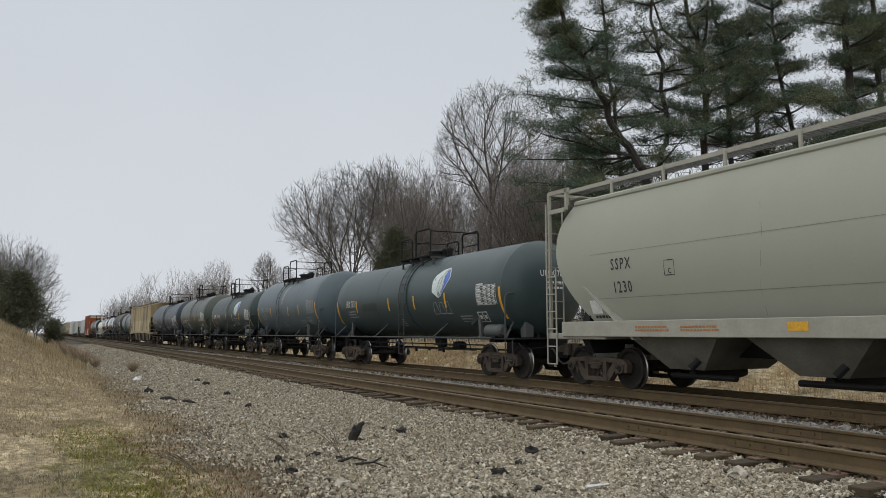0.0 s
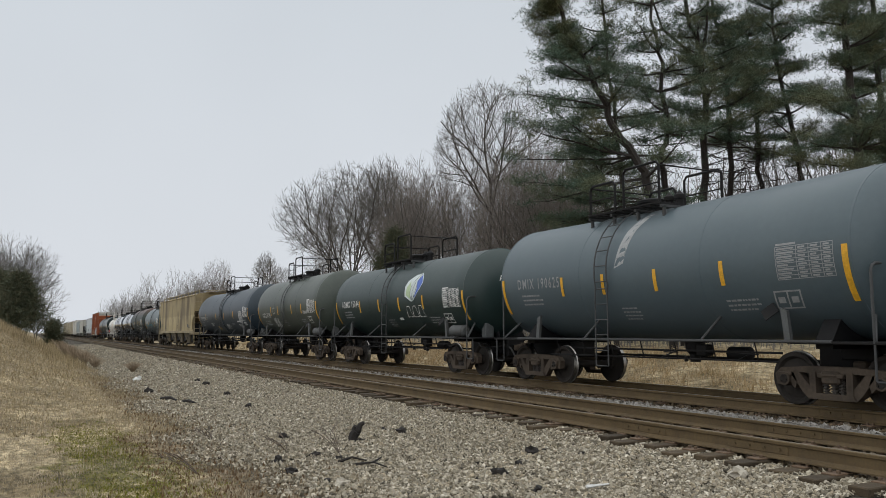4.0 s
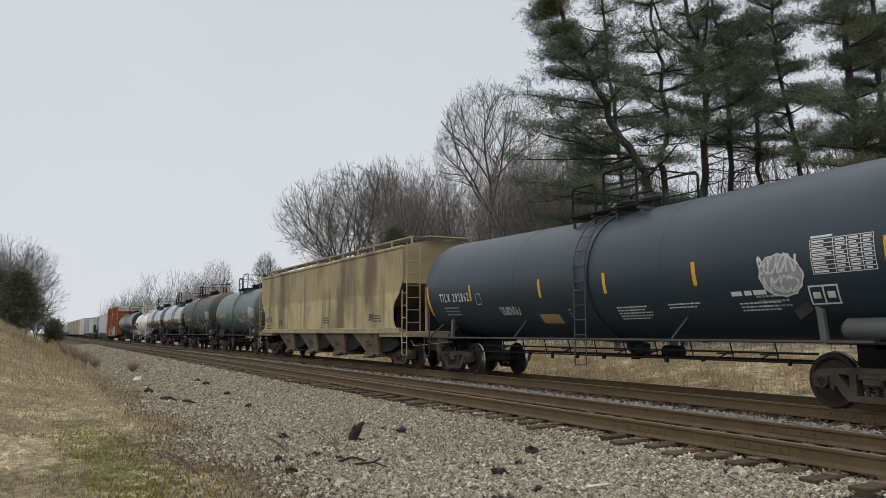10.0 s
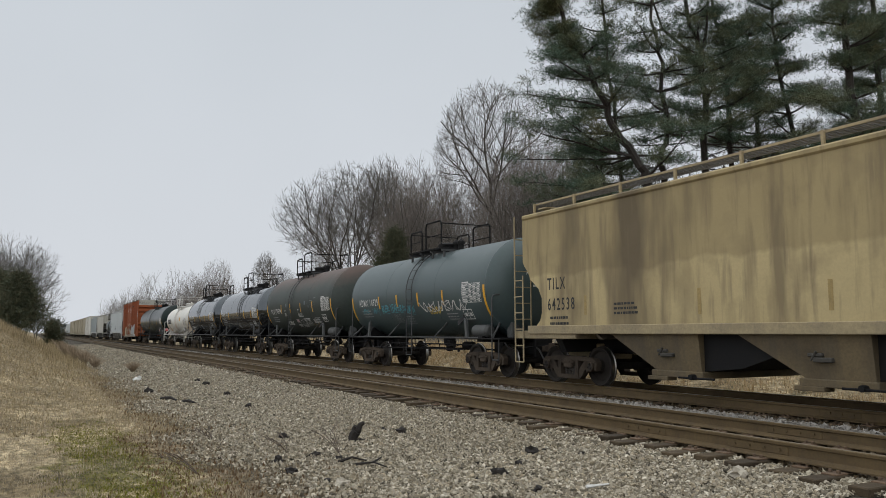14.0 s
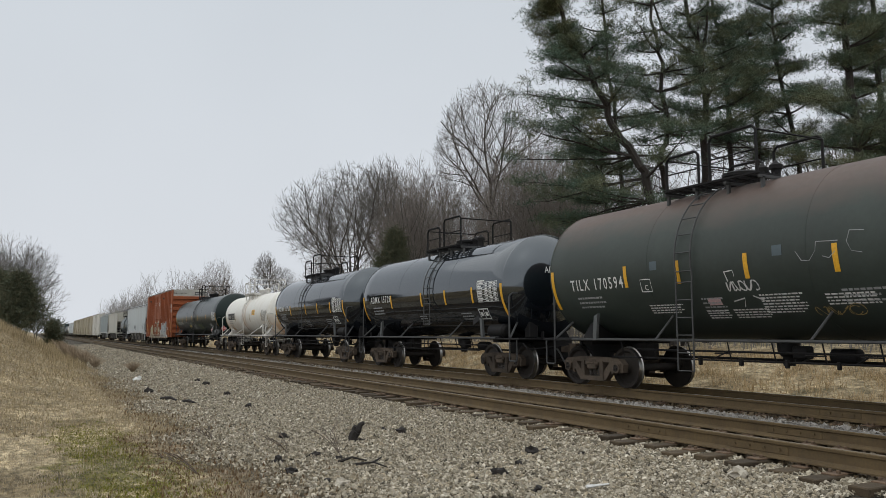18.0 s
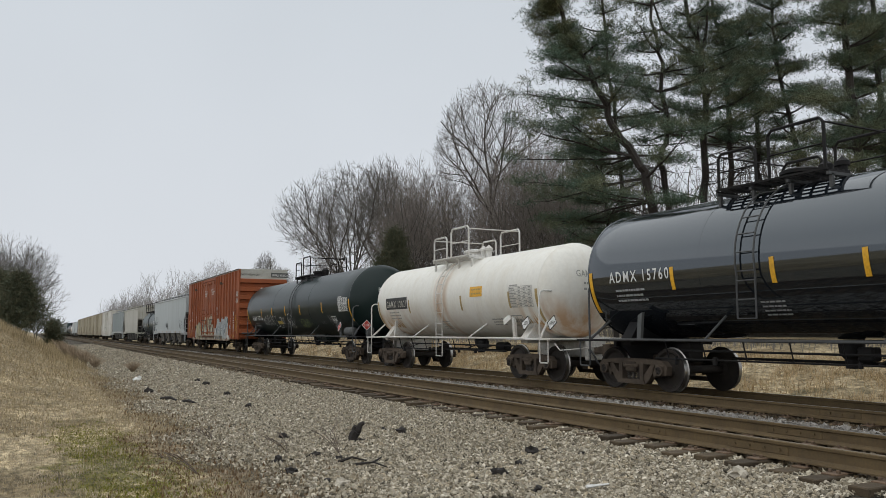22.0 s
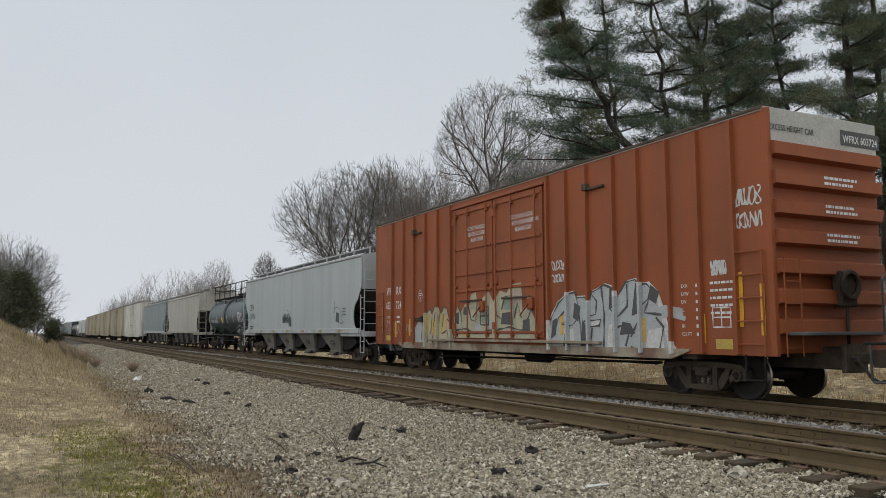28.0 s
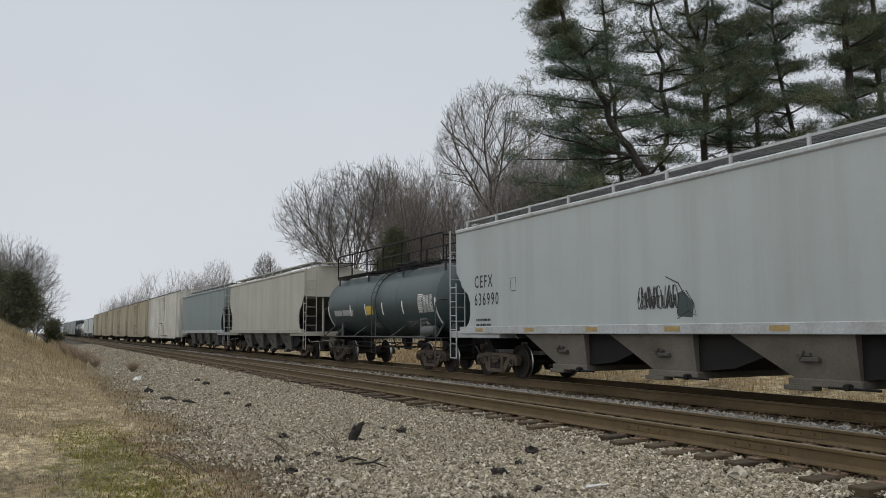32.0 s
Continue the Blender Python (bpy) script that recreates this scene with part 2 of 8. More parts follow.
def wavy_strokes(lines, width):
    """Freehand paint strokes: bands along polylines in the flat, each a hair above what it crosses."""
    vs, fs, over = [], [], []
    for line in lines:
        pts = [Vector(p) for p in line]
        o = len(vs)
        for i, p in enumerate(pts):
            d = pts[min(i + 1, len(pts) - 1)] - pts[max(i - 1, 0)]
            d = Vector((-d.y, d.x)).normalized() * width * 0.5 * (0.75 + 0.4 * math.sin(i * 1.7))
            vs += [tuple(p + d), tuple(p - d)]
            over += [0.00035 * (len(vs) // 2 % 19)] * 2
        fs += [(o + 2 * i, o + 2 * i + 1, o + 2 * i + 3, o + 2 * i + 2) for i in range(len(pts) - 1)]
    return vs, fs, over


class Side:
    """The near side of a car, on which flat marks are laid: drum (radius and centre height) or a plane at depth y."""

    def __init__(self, y=None, radius=None, zc=None, drop=None):
        self.y, self.radius, self.zc, self.drop = y, radius, zc, drop

    def put(self, flat, x, z, lift=0.005, slant=0.0):
        vs, fs, over = flat
        s = Shape()
        out = []
        base_lift = lift
        for i, (u, w) in enumerate(vs):
            lift = base_lift + (over[i] if isinstance(over, list) else 0.0)
            if self.radius:
                a = (z - self.zc) / self.radius
                a = math.asin(max(-1, min(1, a))) + w / self.radius
                r = self.radius + lift
                px = x + u + slant * w
                out.append((px, -r * math.cos(a), self.zc + r * math.sin(a) + (self.drop(px) if self.drop else 0)))
            else:
                out.append((x + u + slant * w, self.y - lift, z + w))
        return s.add(out, fs)


def stripe(h, w=0.1):
    return bars([(-w / 2, 0, w, h)])


def text_block(rng, width, rows, h, gap):
    """Small unreadable print: bars of word length."""
    out = []
    for r in range(rows):
        x = 0
        while x < width * rng.uniform(0.8, 1.0):
            w = rng.uniform(0.035, 0.12)
            out.append((x, -r * (h + gap), min(w, width - x), h))
            x += w + 0.022
    return bars(out)


# ---- rolling gear ----
SHARED = {}
WHEELSETS = []


def shared(key, make, material, smooth=35):
    if key not in SHARED:
        SHARED[key] = make().mesh(key, material, smooth)
    return SHARED[key]


def bolster_shape():
    s = Shape()
    s.box(-0.17, 0.17, -1.12, 1.12, 0.40, 0.62, 0.03)
    s.box(-0.13, 0.13, -0.35, 0.35, 0.60, 0.76, 0.03)
    s.lathe([(0.72, 0), (0.72, 0.2), (0.78, 0.2), (0.78, 0)], 16, "z")
    for x in (-0.42, 0.42):
        s.box(x - 0.05, x + 0.05, -0.85, 0.85, 0.36, 0.46, 0.015)
        for y in (-0.75, 0.75):
            s.box(x - 0.12 if x > 0 else x + 0.0, x if x < 0 else x + 0.12, y - 0.06, y + 0.06, 0.3, 0.56, 0.015)
    return s


def side_frame_shape():
    s = Shape()
    a, b = -0.075, 0.075
    s.prism([(-1.07, 0.36), (-1.1, 0.54), (-0.98, 0.645), (-0.4, 0.69), (0.4, 0.69), (0.98, 0.645), (1.1, 0.54), (1.07, 0.36),
             (0.99, 0.36), (0.96, 0.53), (0.66, 0.575), (-0.66, 0.575), (-0.96, 0.53), (-0.99, 0.36)], "xz", a, b)
    for k in (1, -1):
        s.prism([(k * 0.80, 0.58), (k * 0.62, 0.58), (k * 0.33, 0.27), (k * 0.36, 0.15), (k * 0.46, 0.16), (k * 0.56, 0.26)], "xz", a, b)
        s.prism([(k * 0.40, 0.60), (k * 0.28, 0.60), (k * 0.28, 0.22), (k * 0.40, 0.22)], "xz", a - 0.02, b + 0.02)
        s.prism([(k * 0.72, 0.56), (k * 0.66, 0.42), (k * 0.70, 0.30), (k * 0.77, 0.36), (k * 0.79, 0.56)], "xz", a, b)
        s.box(k * 0.889 - 0.13, k * 0.889 + 0.13, a - 0.03, b + 0.03, 0.50, 0.58, 0.02)
        s.lathe([(a - 0.05, 0), (a - 0.05, 0.115), (b, 0.125), (b, 0)], 16, "y", (k * 0.889, 0, 0.457))
    s.prism([(-0.44, 0.15), (0.44, 0.15), (0.40, 0.245), (-0.40, 0.245)], "xz", a - 0.03, b + 0.03)
    s.box(-0.24, 0.24, a - 0.05, b, 0.50, 0.58, 0.02)
    s.box(-0.13, 0.13, a - 0.07, b, 0.53, 0.565, 0.01)
    return s


def coil_shape():
    pts = [(0.05 * math.cos(k * 0.9), 0.05 * math.sin(k * 0.9), 0.25 + 0.24 * k / 34) for k in range(35)]
    s = Shape().pipe(pts, 0.0135, 5)
    return s.lathe([(0.245, 0), (0.245, 0.035), (0.5, 0.035), (0.5, 0)], 8, "z")


def wheelset_mesh(n=28):
    if ("wheelset", n) in SHARED:
        return SHARED["wheelset", n]
    s = Shape()
    for k in (-1, 1):
        s.lathe([(k * 0.865, 0), (k * 0.865, 0.13), (k * 0.80, 0.16), (k * 0.775, 0.34), (k * 0.83, 0.385), (k * 0.835, 0.447),
                 (k * 0.825, 0.457), (k * 0.735, 0.459), (k * 0.715, 0.482), (k * 0.695, 0.482), (k * 0.695, 0.40), (k * 0.72, 0.15), (k * 0.66, 0.12), (k * 0.66, 0)], n, "y")
        s.lathe([(k * 1.13, 0), (k * 1.13, 0.075), (k * 1.105, 0.1), (k * 1.06, 0.105), (k * 1.06, 0)], 18, "y")
        for j in range(3):
            a = j * 2 * math.pi / 3
            s.rod((0.055 * math.cos(a), k * 1.12, 0.055 * math.sin(a)), (0.055 * math.cos(a), k * 1.155, 0.055 * math.sin(a)), 0.017, 6)
    s.rod((0, -1.1, 0), (0, 1.1, 0), 0.085, 14)
    me = s.mesh("wheelset", wheel_steel, 30)
    me.materials.append(tread_steel)
    for p in me.polygons:
        r = math.hypot(p.center.x, p.center.z)
        if 0.453 < r < 0.475 and abs(p.center.y) < 0.84:
            p.material_index = 1
    SHARED["wheelset", n] = me
    return me


def add_truck(car, x, keyed=True):
    tr = part("truck", shared("truck", bolster_shape, truck_paint), truck_paint, car, "dusty cast steel freight truck", pose(x, 0, 0))
    for y in (-1.0, 1.0):
        part("side_frame", shared("side_frame", side_frame_shape, truck_paint, 40), truck_paint, tr, m=pose(0, y, 0, 0, 0, 180 if y > 0 else 0))
    for dx in (-0.15, 0.0, 0.15) if keyed else ():
        part("spring", shared("spring", coil_shape, spring_mat), spring_mat, tr, m=pose(dx, -1.0, 0))
    for dx in (-0.889, 0.889):
        w = part("wheelset", wheelset_mesh(28 if keyed else 14), wheel_steel, tr, "steel wheels with worn bright treads", pose(dx, 0, 0.457))
        if keyed:
            WHEELSETS.append((w, dx))
    return tr


def coupler_shape():
    s = Shape()
    s.box(-0.75, -0.1, -0.08, 0.08, 0.72, 0.9, 0.02)
    s.prism([(-0.12, -0.13), (0.02, -0.16), (0.1, -0.12), (0.06, -0.03), (0.0, 0.02), (0.05, 0.1), (0.08, 0.17), (-0.02, 0.17), (-0.12, 0.1)], "xy", 0.66, 0.96)
    return s


def hose_shape():
    pts = [(0.0, 0, 0.82), (0.1, 0, 0.8), (0.2, 0.02, 0.68), (0.3, 0.05, 0.5), (0.42, 0.1, 0.42), (0.55, 0.16, 0.45)]
    return Shape().pipe(pts, 0.026, 7).lathe([(0.0, 0), (0.0, 0.04), (0.09, 0.045), (0.09, 0)], 8, "x", (0.52, 0.15, 0.45))


def add_coupling(car, c, end, material):
    """Draft sill, coupler, hose and uncoupling lever of one end; end is 1 in front, -1 behind."""
    turn = pose(end * (c + 2.02), 0, 0, 0, 0, 0 if end > 0 else 180)
    s = Shape().box(-2.9, -0.55, -0.2, 0.2, 0.62, 1.02, 0.03)
    s.box(-0.62, -0.5, -0.3, 0.3, 0.55, 1.08, 0.02)
    s.box(-2.4, -1.7, -0.3, 0.3, 0.78, 0.98, 0.02)
    part("draft_sill", s, material, car, m=turn)
    part("coupler", shared("coupler", coupler_shape, truck_paint), truck_paint, car, "rusty knuckle coupler", turn)
    part("air_hose", shared("air_hose", hose_shape, black_paint), black_paint, car, "black rubber brake hose", pose(end * (c + 1.5), -0.25 * end, 0, 0, 0, 0 if end > 0 else 180))
    part("uncoupling_lever", Shape().pipe([(-0.35, -1.4, 0.98), (-0.2, -1.35, 0.82), (-0.12, -0.9, 0.85), (-0.1, -0.3, 0.9), (-0.05, -0.1, 0.95)], 0.016, 6), material, car,
         m=turn)


def u_step(x, y, top, low, w=0.36):
    return Shape().pipe([(x - w / 2, y, top), (x - w / 2, y, low + 0.03), (x - w / 2 + 0.03, y, low), (x + w / 2 - 0.03, y, low), (x + w / 2, y, low + 0.03), (x + w / 2, y, top)], 0.02, 6)


CARS = []


def railcar(name, label, category, y_ref, keyed=True):
    car = thing(name, label, category, "cars of the freight train", pose(FAR, y_ref - travelled(0), 0, 0, 0, -90))
    CARS.append((car, y_ref))
    return car


# ---- tank cars ----
def tank_car(yf, yr, top, paint, label, trim, number="", head="", marks=None, lt=None, bend=0.0, keyed=True, stripes=yellow_tape,
             ladder_x=0.0, ink=None, platform=True, bottom=1.12, rail_paint=None, reservoir=True, head_depth=0.55, panel=True, belt=0.0, number_z=None, ladder=True, long_walk=False, boxed=False, number_dx=0.58, number_w=1.85, stripe_at=None, gear=None, number_h=0.25, ladder_low=0.52, frame_dx=1.65, tail=0.22):
    c = (yr - yf) / 2
    R = (top - bottom) / 2
    zc = bottom + R
    lt = lt or c + 0.76
    rear = lt + tail
    ink = ink or white_paint
    rail_paint = rail_paint or (worn_rail if trim is steel_dark else trim)
    rng = random.Random(int(abs(yf) * 100))
    car = railcar("tank_car", label, "tank car", (yf + yr) / 2)

    def drop(x):
        return -bend * max(0.0, lt - abs(x)) if bend else 0.0

    rim = radians(13)

    def head_x(rho):
        """How far the dished head stands out at a distance from the axis."""
        q = math.sqrt(max(0.0, 1 - (rho * math.cos(rim) / R) ** 2))
        return head_depth * (q - math.sin(rim)) / (1 - math.sin(rim))

    dish = [R * math.sin(math.pi / 2 * k / 14) for k in range(14)]
    prof = [(-rear - head_x(r), r) for r in dish] + [(-rear - 0.012, R - 0.008)]
    prof += [(-rear + 0.012 + (rear + lt - 0.024) * k / 16, R) for k in range(17)]
    prof += [(-x - rear + lt, r) for x, r in reversed(prof[:15])]
    part("tank", Shape().lathe(prof, 56, "x", (0, 0, zc)).moved(lambda x, y, z: (x, y, z + drop(x))), paint, car, smooth=22)
    for x in (-rear + 0.02, lt - 0.02, -lt / 3 - 0.2, lt / 3 + 0.2):
        part("weld_seam", Shape().lathe([(x - 0.03, R - 0.01), (x - 0.02, R + 0.005), (x + 0.02, R + 0.005), (x + 0.03, R - 0.01)], 56, "x", (0, 0, zc + drop(x))), paint, car, smooth=50)
    if belt:
        part("reinforcing_band", Shape().lathe([(-belt, R), (-belt, R + 0.03), (belt, R + 0.03), (belt, R)], 56, "x", (0, 0, zc + drop(0))), paint, car)
    for e in (-1, 1):
        s = Shape()
        s.prism([(-1.2, 0.98), (1.2, 0.98), (1.2, 1.12), (0.8, zc - R * 0.6), (-0.8, zc - R * 0.6), (-1.2, 1.12)], "yz", e * c - 0.16, e * c + 0.16)
        part("saddle", s, trim, car)
        for y in (-1, 1):
            x = e * (c - 0.62)
            part("cradle_plate", Shape().prism([(x + e * 0.0, 1.08), (x + e * 0.12, 1.08), (x + e * 0.06, 1.62), (x - e * 0.08, 1.68), (x - e * 0.06, 1.6)], "xz", y * (R - 0.17), y * (R - 0.1)), grey_casting if trim is steel_dark else trim, car)
        part("end_platform", Shape().box(min(e * (c - 0.55), e * (c + 1.5)), max(e * (c - 0.55), e * (c + 1.5)), -1.42, 1.42, 1.06, 1.105, 0.008), trim, car)
        xr = e * (c + 1.02)
        part("end_handrail", Shape().pipe([(xr, -1.4, 1.08), (xr, -1.4, 2.2), (xr, -1.36, 2.28), (xr, -1.28, 2.32), (xr, 1.28, 2.32), (xr, 1.36, 2.28), (xr, 1.4, 2.2), (xr, 1.4, 1.08)], 0.024, 7), rail_paint, car)
        part("diagonal_brace", Shape().rod((xr, -1.38, 1.1), (e * (c + 0.5), -0.55, 2.0), 0.03, 6), rail_paint, car)
        for y in (-1.4, 1.4):
            part("sill_step", u_step(e * (c + 1.2), y, 1.08, 0.5), rail_paint, car)
        add_coupling(car, c, e, trim)
        add_truck(car, e * c, keyed)
    for y in (-1, 1):
        part("side_rail", Shape().rod((-c - 0.3, y * 1.41, 1.1), (c + 0.3, y * 1.41, 1.1), 0.028, 7), rail_paint, car)
        for x in (-c * 0.42, c * 0.42):
            part("rail_bracket", Shape().rod((x, y * 1.41, 1.1), (x + 0.22, y * (R * 0.72), zc - R * 0.69), 0.024, 6), rail_paint, car)
    # underframe gear
    s = Shape()
    s.rod((-c + 1.2, -0.75, 0.88), (c - 1.2, -0.75, 0.88), 0.022, 6)
    s.rod((-c + 0.9, -1.2, 0.72), (c - 0.9, -1.2, 0.74), 0.018, 6)
    s.rod((-c + 1.4, 0.5, 0.7), (c - 1.2, 0.5, 0.7), 0.03, 6)
    x = -c + 1.3
    while x < c - 1.1:
        s.rod((x, -1.2, 0.73), (x, -1.3, 1.1), 0.014, 5)
        if rng.random() < 0.6:
            s.box(x + 0.2, x + 0.2 + rng.uniform(0.04, 0.08), -1.24, -1.16, rng.uniform(0.6, 0.7), 0.78, 0.012)
        if rng.random() < 0.5:
            s.rod((x + 0.5, -1.2, 0.73), (x + 0.5, -0.75, 0.88), 0.016, 5).rod((x + 0.6, -1.2, 0.86), (x + 1.0, -1.2, 0.86), 0.014, 5)
        x += 1.0
    part("brake_rigging", s, steel_dark, car)
    s = Shape().lathe([(zc - R - 0.02, 0.0), (zc - R - 0.02, 0.22), (0.86, 0.2), (0.78, 0.12), (0.62, 0.11), (0.62, 0)], 14, "z", (0.25, 0, 0))
    s.box(0.55, 0.85, -0.3, -0.05, 0.76, 1.0, 0.03)
    s.lathe([(0.9, 0), (0.9, 0.14), (1.4, 0.14), (1.45, 0)], 12, "x", (0.2, 0.15, 0.82))
    part("outlet_valve", s, steel_dark, car)
    if reservoir:
        part("air_reservoir", Shape().lathe([(-0.46, 0), (-0.44, 0.12), (-0.36, 0.185), (0.36, 0.185), (0.44, 0.12), (0.46, 0)], 18, "x", (c + 0.05, -1.12, 1.3)), gear or (grey_casting if trim is steel_dark else trim), car, "brake air cylinder on the end platform")
        part("reservoir_bracket", Shape().box(c - 0.2, c + 0.3, -1.3, -0.95, 1.1, 1.16, 0.01), trim, car)
        part("control_valve", Shape().box(c + 0.75, c + 1.0, -0.75, -0.45, 1.1, 1.55, 0.03), gear or grey_casting, car, "brake control valve")
        part("brake_wheel", Shape().lathe([(-0.05, 0), (-0.05, 0.24), (0.0, 0.26), (0.03, 0.24), (0.03, 0.19), (-0.02, 0.18)], 18, "x", (c + 1.0, -0.25, 1.9)), steel_dark, car, "round black hand brake wheel")
        part("brake_post", Shape().rod((c + 0.9, -0.25, 1.1), (c + 0.9, -0.25, 1.95), 0.05, 6), steel_dark, car)
    # ladder over the near flank
    s = Shape()
    w = 0.21
    for dx in (-w, w):
        arc = [(ladder_x + dx, -(R + 0.07) * math.cos(a), zc + (R + 0.07) * math.sin(a)) for a in (radians(-12 + 8 * k) for k in range(12))]
        s.pipe([(ladder_x + dx, -R - 0.05, ladder_low), (ladder_x + dx, -R - 0.05, zc - 0.5)] + arc, 0.017, 6)
    z = ladder_low
    while z < zc - 0.3:
        s.rod((ladder_x - w, -R - 0.05, z), (ladder_x + w, -R - 0.05, z), 0.013, 5)
        z += 0.34
    for k in range(7):
        a = radians(-8 + 13 * k)
        y, z = -(R + 0.07) * math.cos(a), zc + (R + 0.07) * math.sin(a)
        s.rod((ladder_x - w, y, z), (ladder_x + w, y, z), 0.013, 5)
    if ladder:
        part("ladder", s, rail_paint, car)
    # top works
    t = top + drop(0)
    w0, w1 = (-1.1, 1.35) if not long_walk else (-lt + 0.2, lt - 0.1)
    for y0, y1 in ((-0.95, -0.4), (0.4, 0.95)):
        s = Shape()
        for k in range(5):
            y = y0 + (y1 - y0) * k / 4
            s.box(ladder_x + w0, ladder_x + w1, y - 0.03, y + 0.03, t + 0.0, t + 0.035)
        for k in range(9):
            x = ladder_x + w0 + (w1 - w0) * k / 8
            s.box(x - 0.02, x + 0.02, y0, y1, t - 0.03, t + 0.002)
        part("grating", s, trim, car)
    for x in [w0 + (w1 - w0) * k / 3 for k in range(4)]:
        part("cross_beam", Shape().box(ladder_x + x - 0.03, ladder_x + x + 0.03, -0.95, 0.95, t - 0.09, t - 0.034), rail_paint, car)
        for y in (-0.85, 0.85):
            part("platform_leg", Shape().box(ladder_x + x - 0.03, ladder_x + x + 0.03, y - 0.03, y + 0.03, zc + math.sqrt(R * R - 0.85 ** 2) - 0.05 + drop(x), t - 0.06), rail_paint, car)
    hoops = ((-1.05, -0.15), (0.15, 1.3)) if not long_walk else [(w0 + (w1 - w0) * k / 6, w0 + (w1 - w0) * (k + 1) / 6) for k in range(6)]
    for y in (-0.93, 0.93):
        for n_, (x0, x1) in enumerate(hoops):
            x0, x1 = x0 + ladder_x, x1 + ladder_x
            h = 0.92 if n_ or long_walk else 0.72
            part("guard_rail", Shape().pipe([(x0, y, t), (x0, y, t + h - 0.1), (x0 + 0.08, y, t + h), (x1 - 0.08, y, t + h), (x1, y, t + h - 0.08), (x1, y, t)], 0.03, 6), trim, car)
            part("mid_rail", Shape().rod((x0, y, t + h / 2), (x1, y, t + h / 2), 0.016, 5), trim, car)
    for x, h in ((hoops[0][0], 0.68), (hoops[-1][1], 0.84)):
        part("guard_rail", Shape().rod((ladder_x + x, -0.93, t + h), (ladder_x + x, 0.93, t + h), 0.02, 6), trim, car)
    part("manway", Shape().lathe([(t - 0.12, 0), (t - 0.12, 0.34), (t + 0.2, 0.34), (t + 0.21, 0.39), (t + 0.27, 0.39), (t + 0.31, 0.3), (t + 0.33, 0)], 20, "z", (ladder_x + 0.1, 0, 0)), trim, car, "bolted manway cover")
    for x in (0.62, 0.95):
        s = Shape().lathe([(t - 0.06, 0), (t - 0.06, 0.09), (t + 0.22, 0.09), (t + 0.22, 0.13), (t + 0.3, 0.13), (t + 0.36, 0.05), (t + 0.42, 0)], 12, "z", (ladder_x + x, 0.0, 0))
        part("top_valve", s, trim, car)
    # placard
    s = Shape().add([(0, 0, -0.19), (0.19, 0, 0), (0, 0, 0.19), (-0.19, 0, 0), (0, 0.012, -0.19), (0.19, 0.012, 0), (0, 0.012, 0.19), (-0.19, 0.012, 0)],
                    [(0, 1, 2, 3), (7, 6, 5, 4), (0, 4, 5, 1), (1, 5, 6, 2), (2, 6, 7, 3), (3, 7, 4, 0)])
    part("placard_holder", s, trim, car, m=pose(c - 0.95, -R * 0.86 - 0.06, 1.62, -32))
    # marks
    side = Side(radius=R, zc=zc, drop=drop)

    def mark(name, flat, x, z, material, label_="", lift=0.006, slant=0.0):
        part(name, side.put(flat, x, z, lift, slant), material, car, label_, smooth=0)

    if stripes:
        for e in (-1, 1):
            mark("reflective_stripe", stripe(0.95, 0.11), lt - 0.1 if e > 0 else 0.1 - rear, zc - 0.85, stripes)
        for x in stripe_at or (0.48 * lt, 0.13 * lt, -0.2 * lt, -lt + number_dx + number_w + 0.1):
            mark("reflective_stripe", stripe(0.46, 0.1), x, zc - 0.45, stripes)
    if number:
        raw = letters(number, number_h, 1.32, 1.0)
        wide = number_w if len(number) > 6 else 1.0
        flat = letters(number, number_h, 1.32, wide / raw[2])
        x0 = -lt + number_dx + (number_w - wide)
        nz = number_z or zc - 0.22
        if boxed:
            mark("number_panel", bars([(-0.06, -0.07, number_w + 0.12, 0.41)]), x0, nz, black_paint, lift=0.004)
        words = number.split()
        mark("car_number", letters(words[-1], number_h, 1.32, wide / raw[2]), x0 + flat[2] - letters(words[-1], number_h, 1.32, wide / raw[2])[2], nz, boxed or ink, lift=0.008)
        if len(words) > 1:
            mark("reporting_mark", letters(words[0], number_h, 1.32, wide / raw[2]), x0, nz, boxed or ink, lift=0.008)
        if len(number) <= 6:
            mark("owner_mark", bars([(0.0 + 0.19 * k, 0, 0.13, number_h) for k in range(4)]), -lt + number_dx, nz, ink)
        mark("small_print", text_block(rng, 0.95, 3, 0.045, 0.07), -lt + number_dx + 0.15, nz - 0.2, dim_paint if ink is white_paint else ink)
    if panel:
        mark("data_panel", bars([(0, 0.02 + 0.56 * j / 8, 1.12, 0.012) for j in range(9)] + [(x, 0.02, 0.012, 0.57) for x in (0, 0.42, 0.66, 0.9, 1.108)] + [(x, 0.045 + 0.07 * j, rng.uniform(0.6, 1.0) * w, 0.03) for x, w in ((0.03, 0.36), (0.46, 0.17), (0.7, 0.17), (0.94, 0.15)) for j in range(8)] + [(0.02, 0.61, 0.4, 0.035)]),
             lt - 1.42, zc - 0.46, ink)
        mark("small_frame", bars([(0, 0, 0.55, 0.03), (0, 0.33, 0.55, 0.03), (0, 0, 0.03, 0.36), (0.26, 0, 0.03, 0.36), (0.52, 0, 0.03, 0.36), (0.07, 0.12, 0.14, 0.12), (0.34, 0.12, 0.14, 0.12)]),
             lt - frame_dx, zc - 0.92, ink, slant=0.15)
        fine_ink = dim_paint if ink is white_paint else ink
        mark("small_print", text_block(rng, 0.75, 3, 0.04, 0.06), lt - 2.7, zc - 0.75, fine_ink)
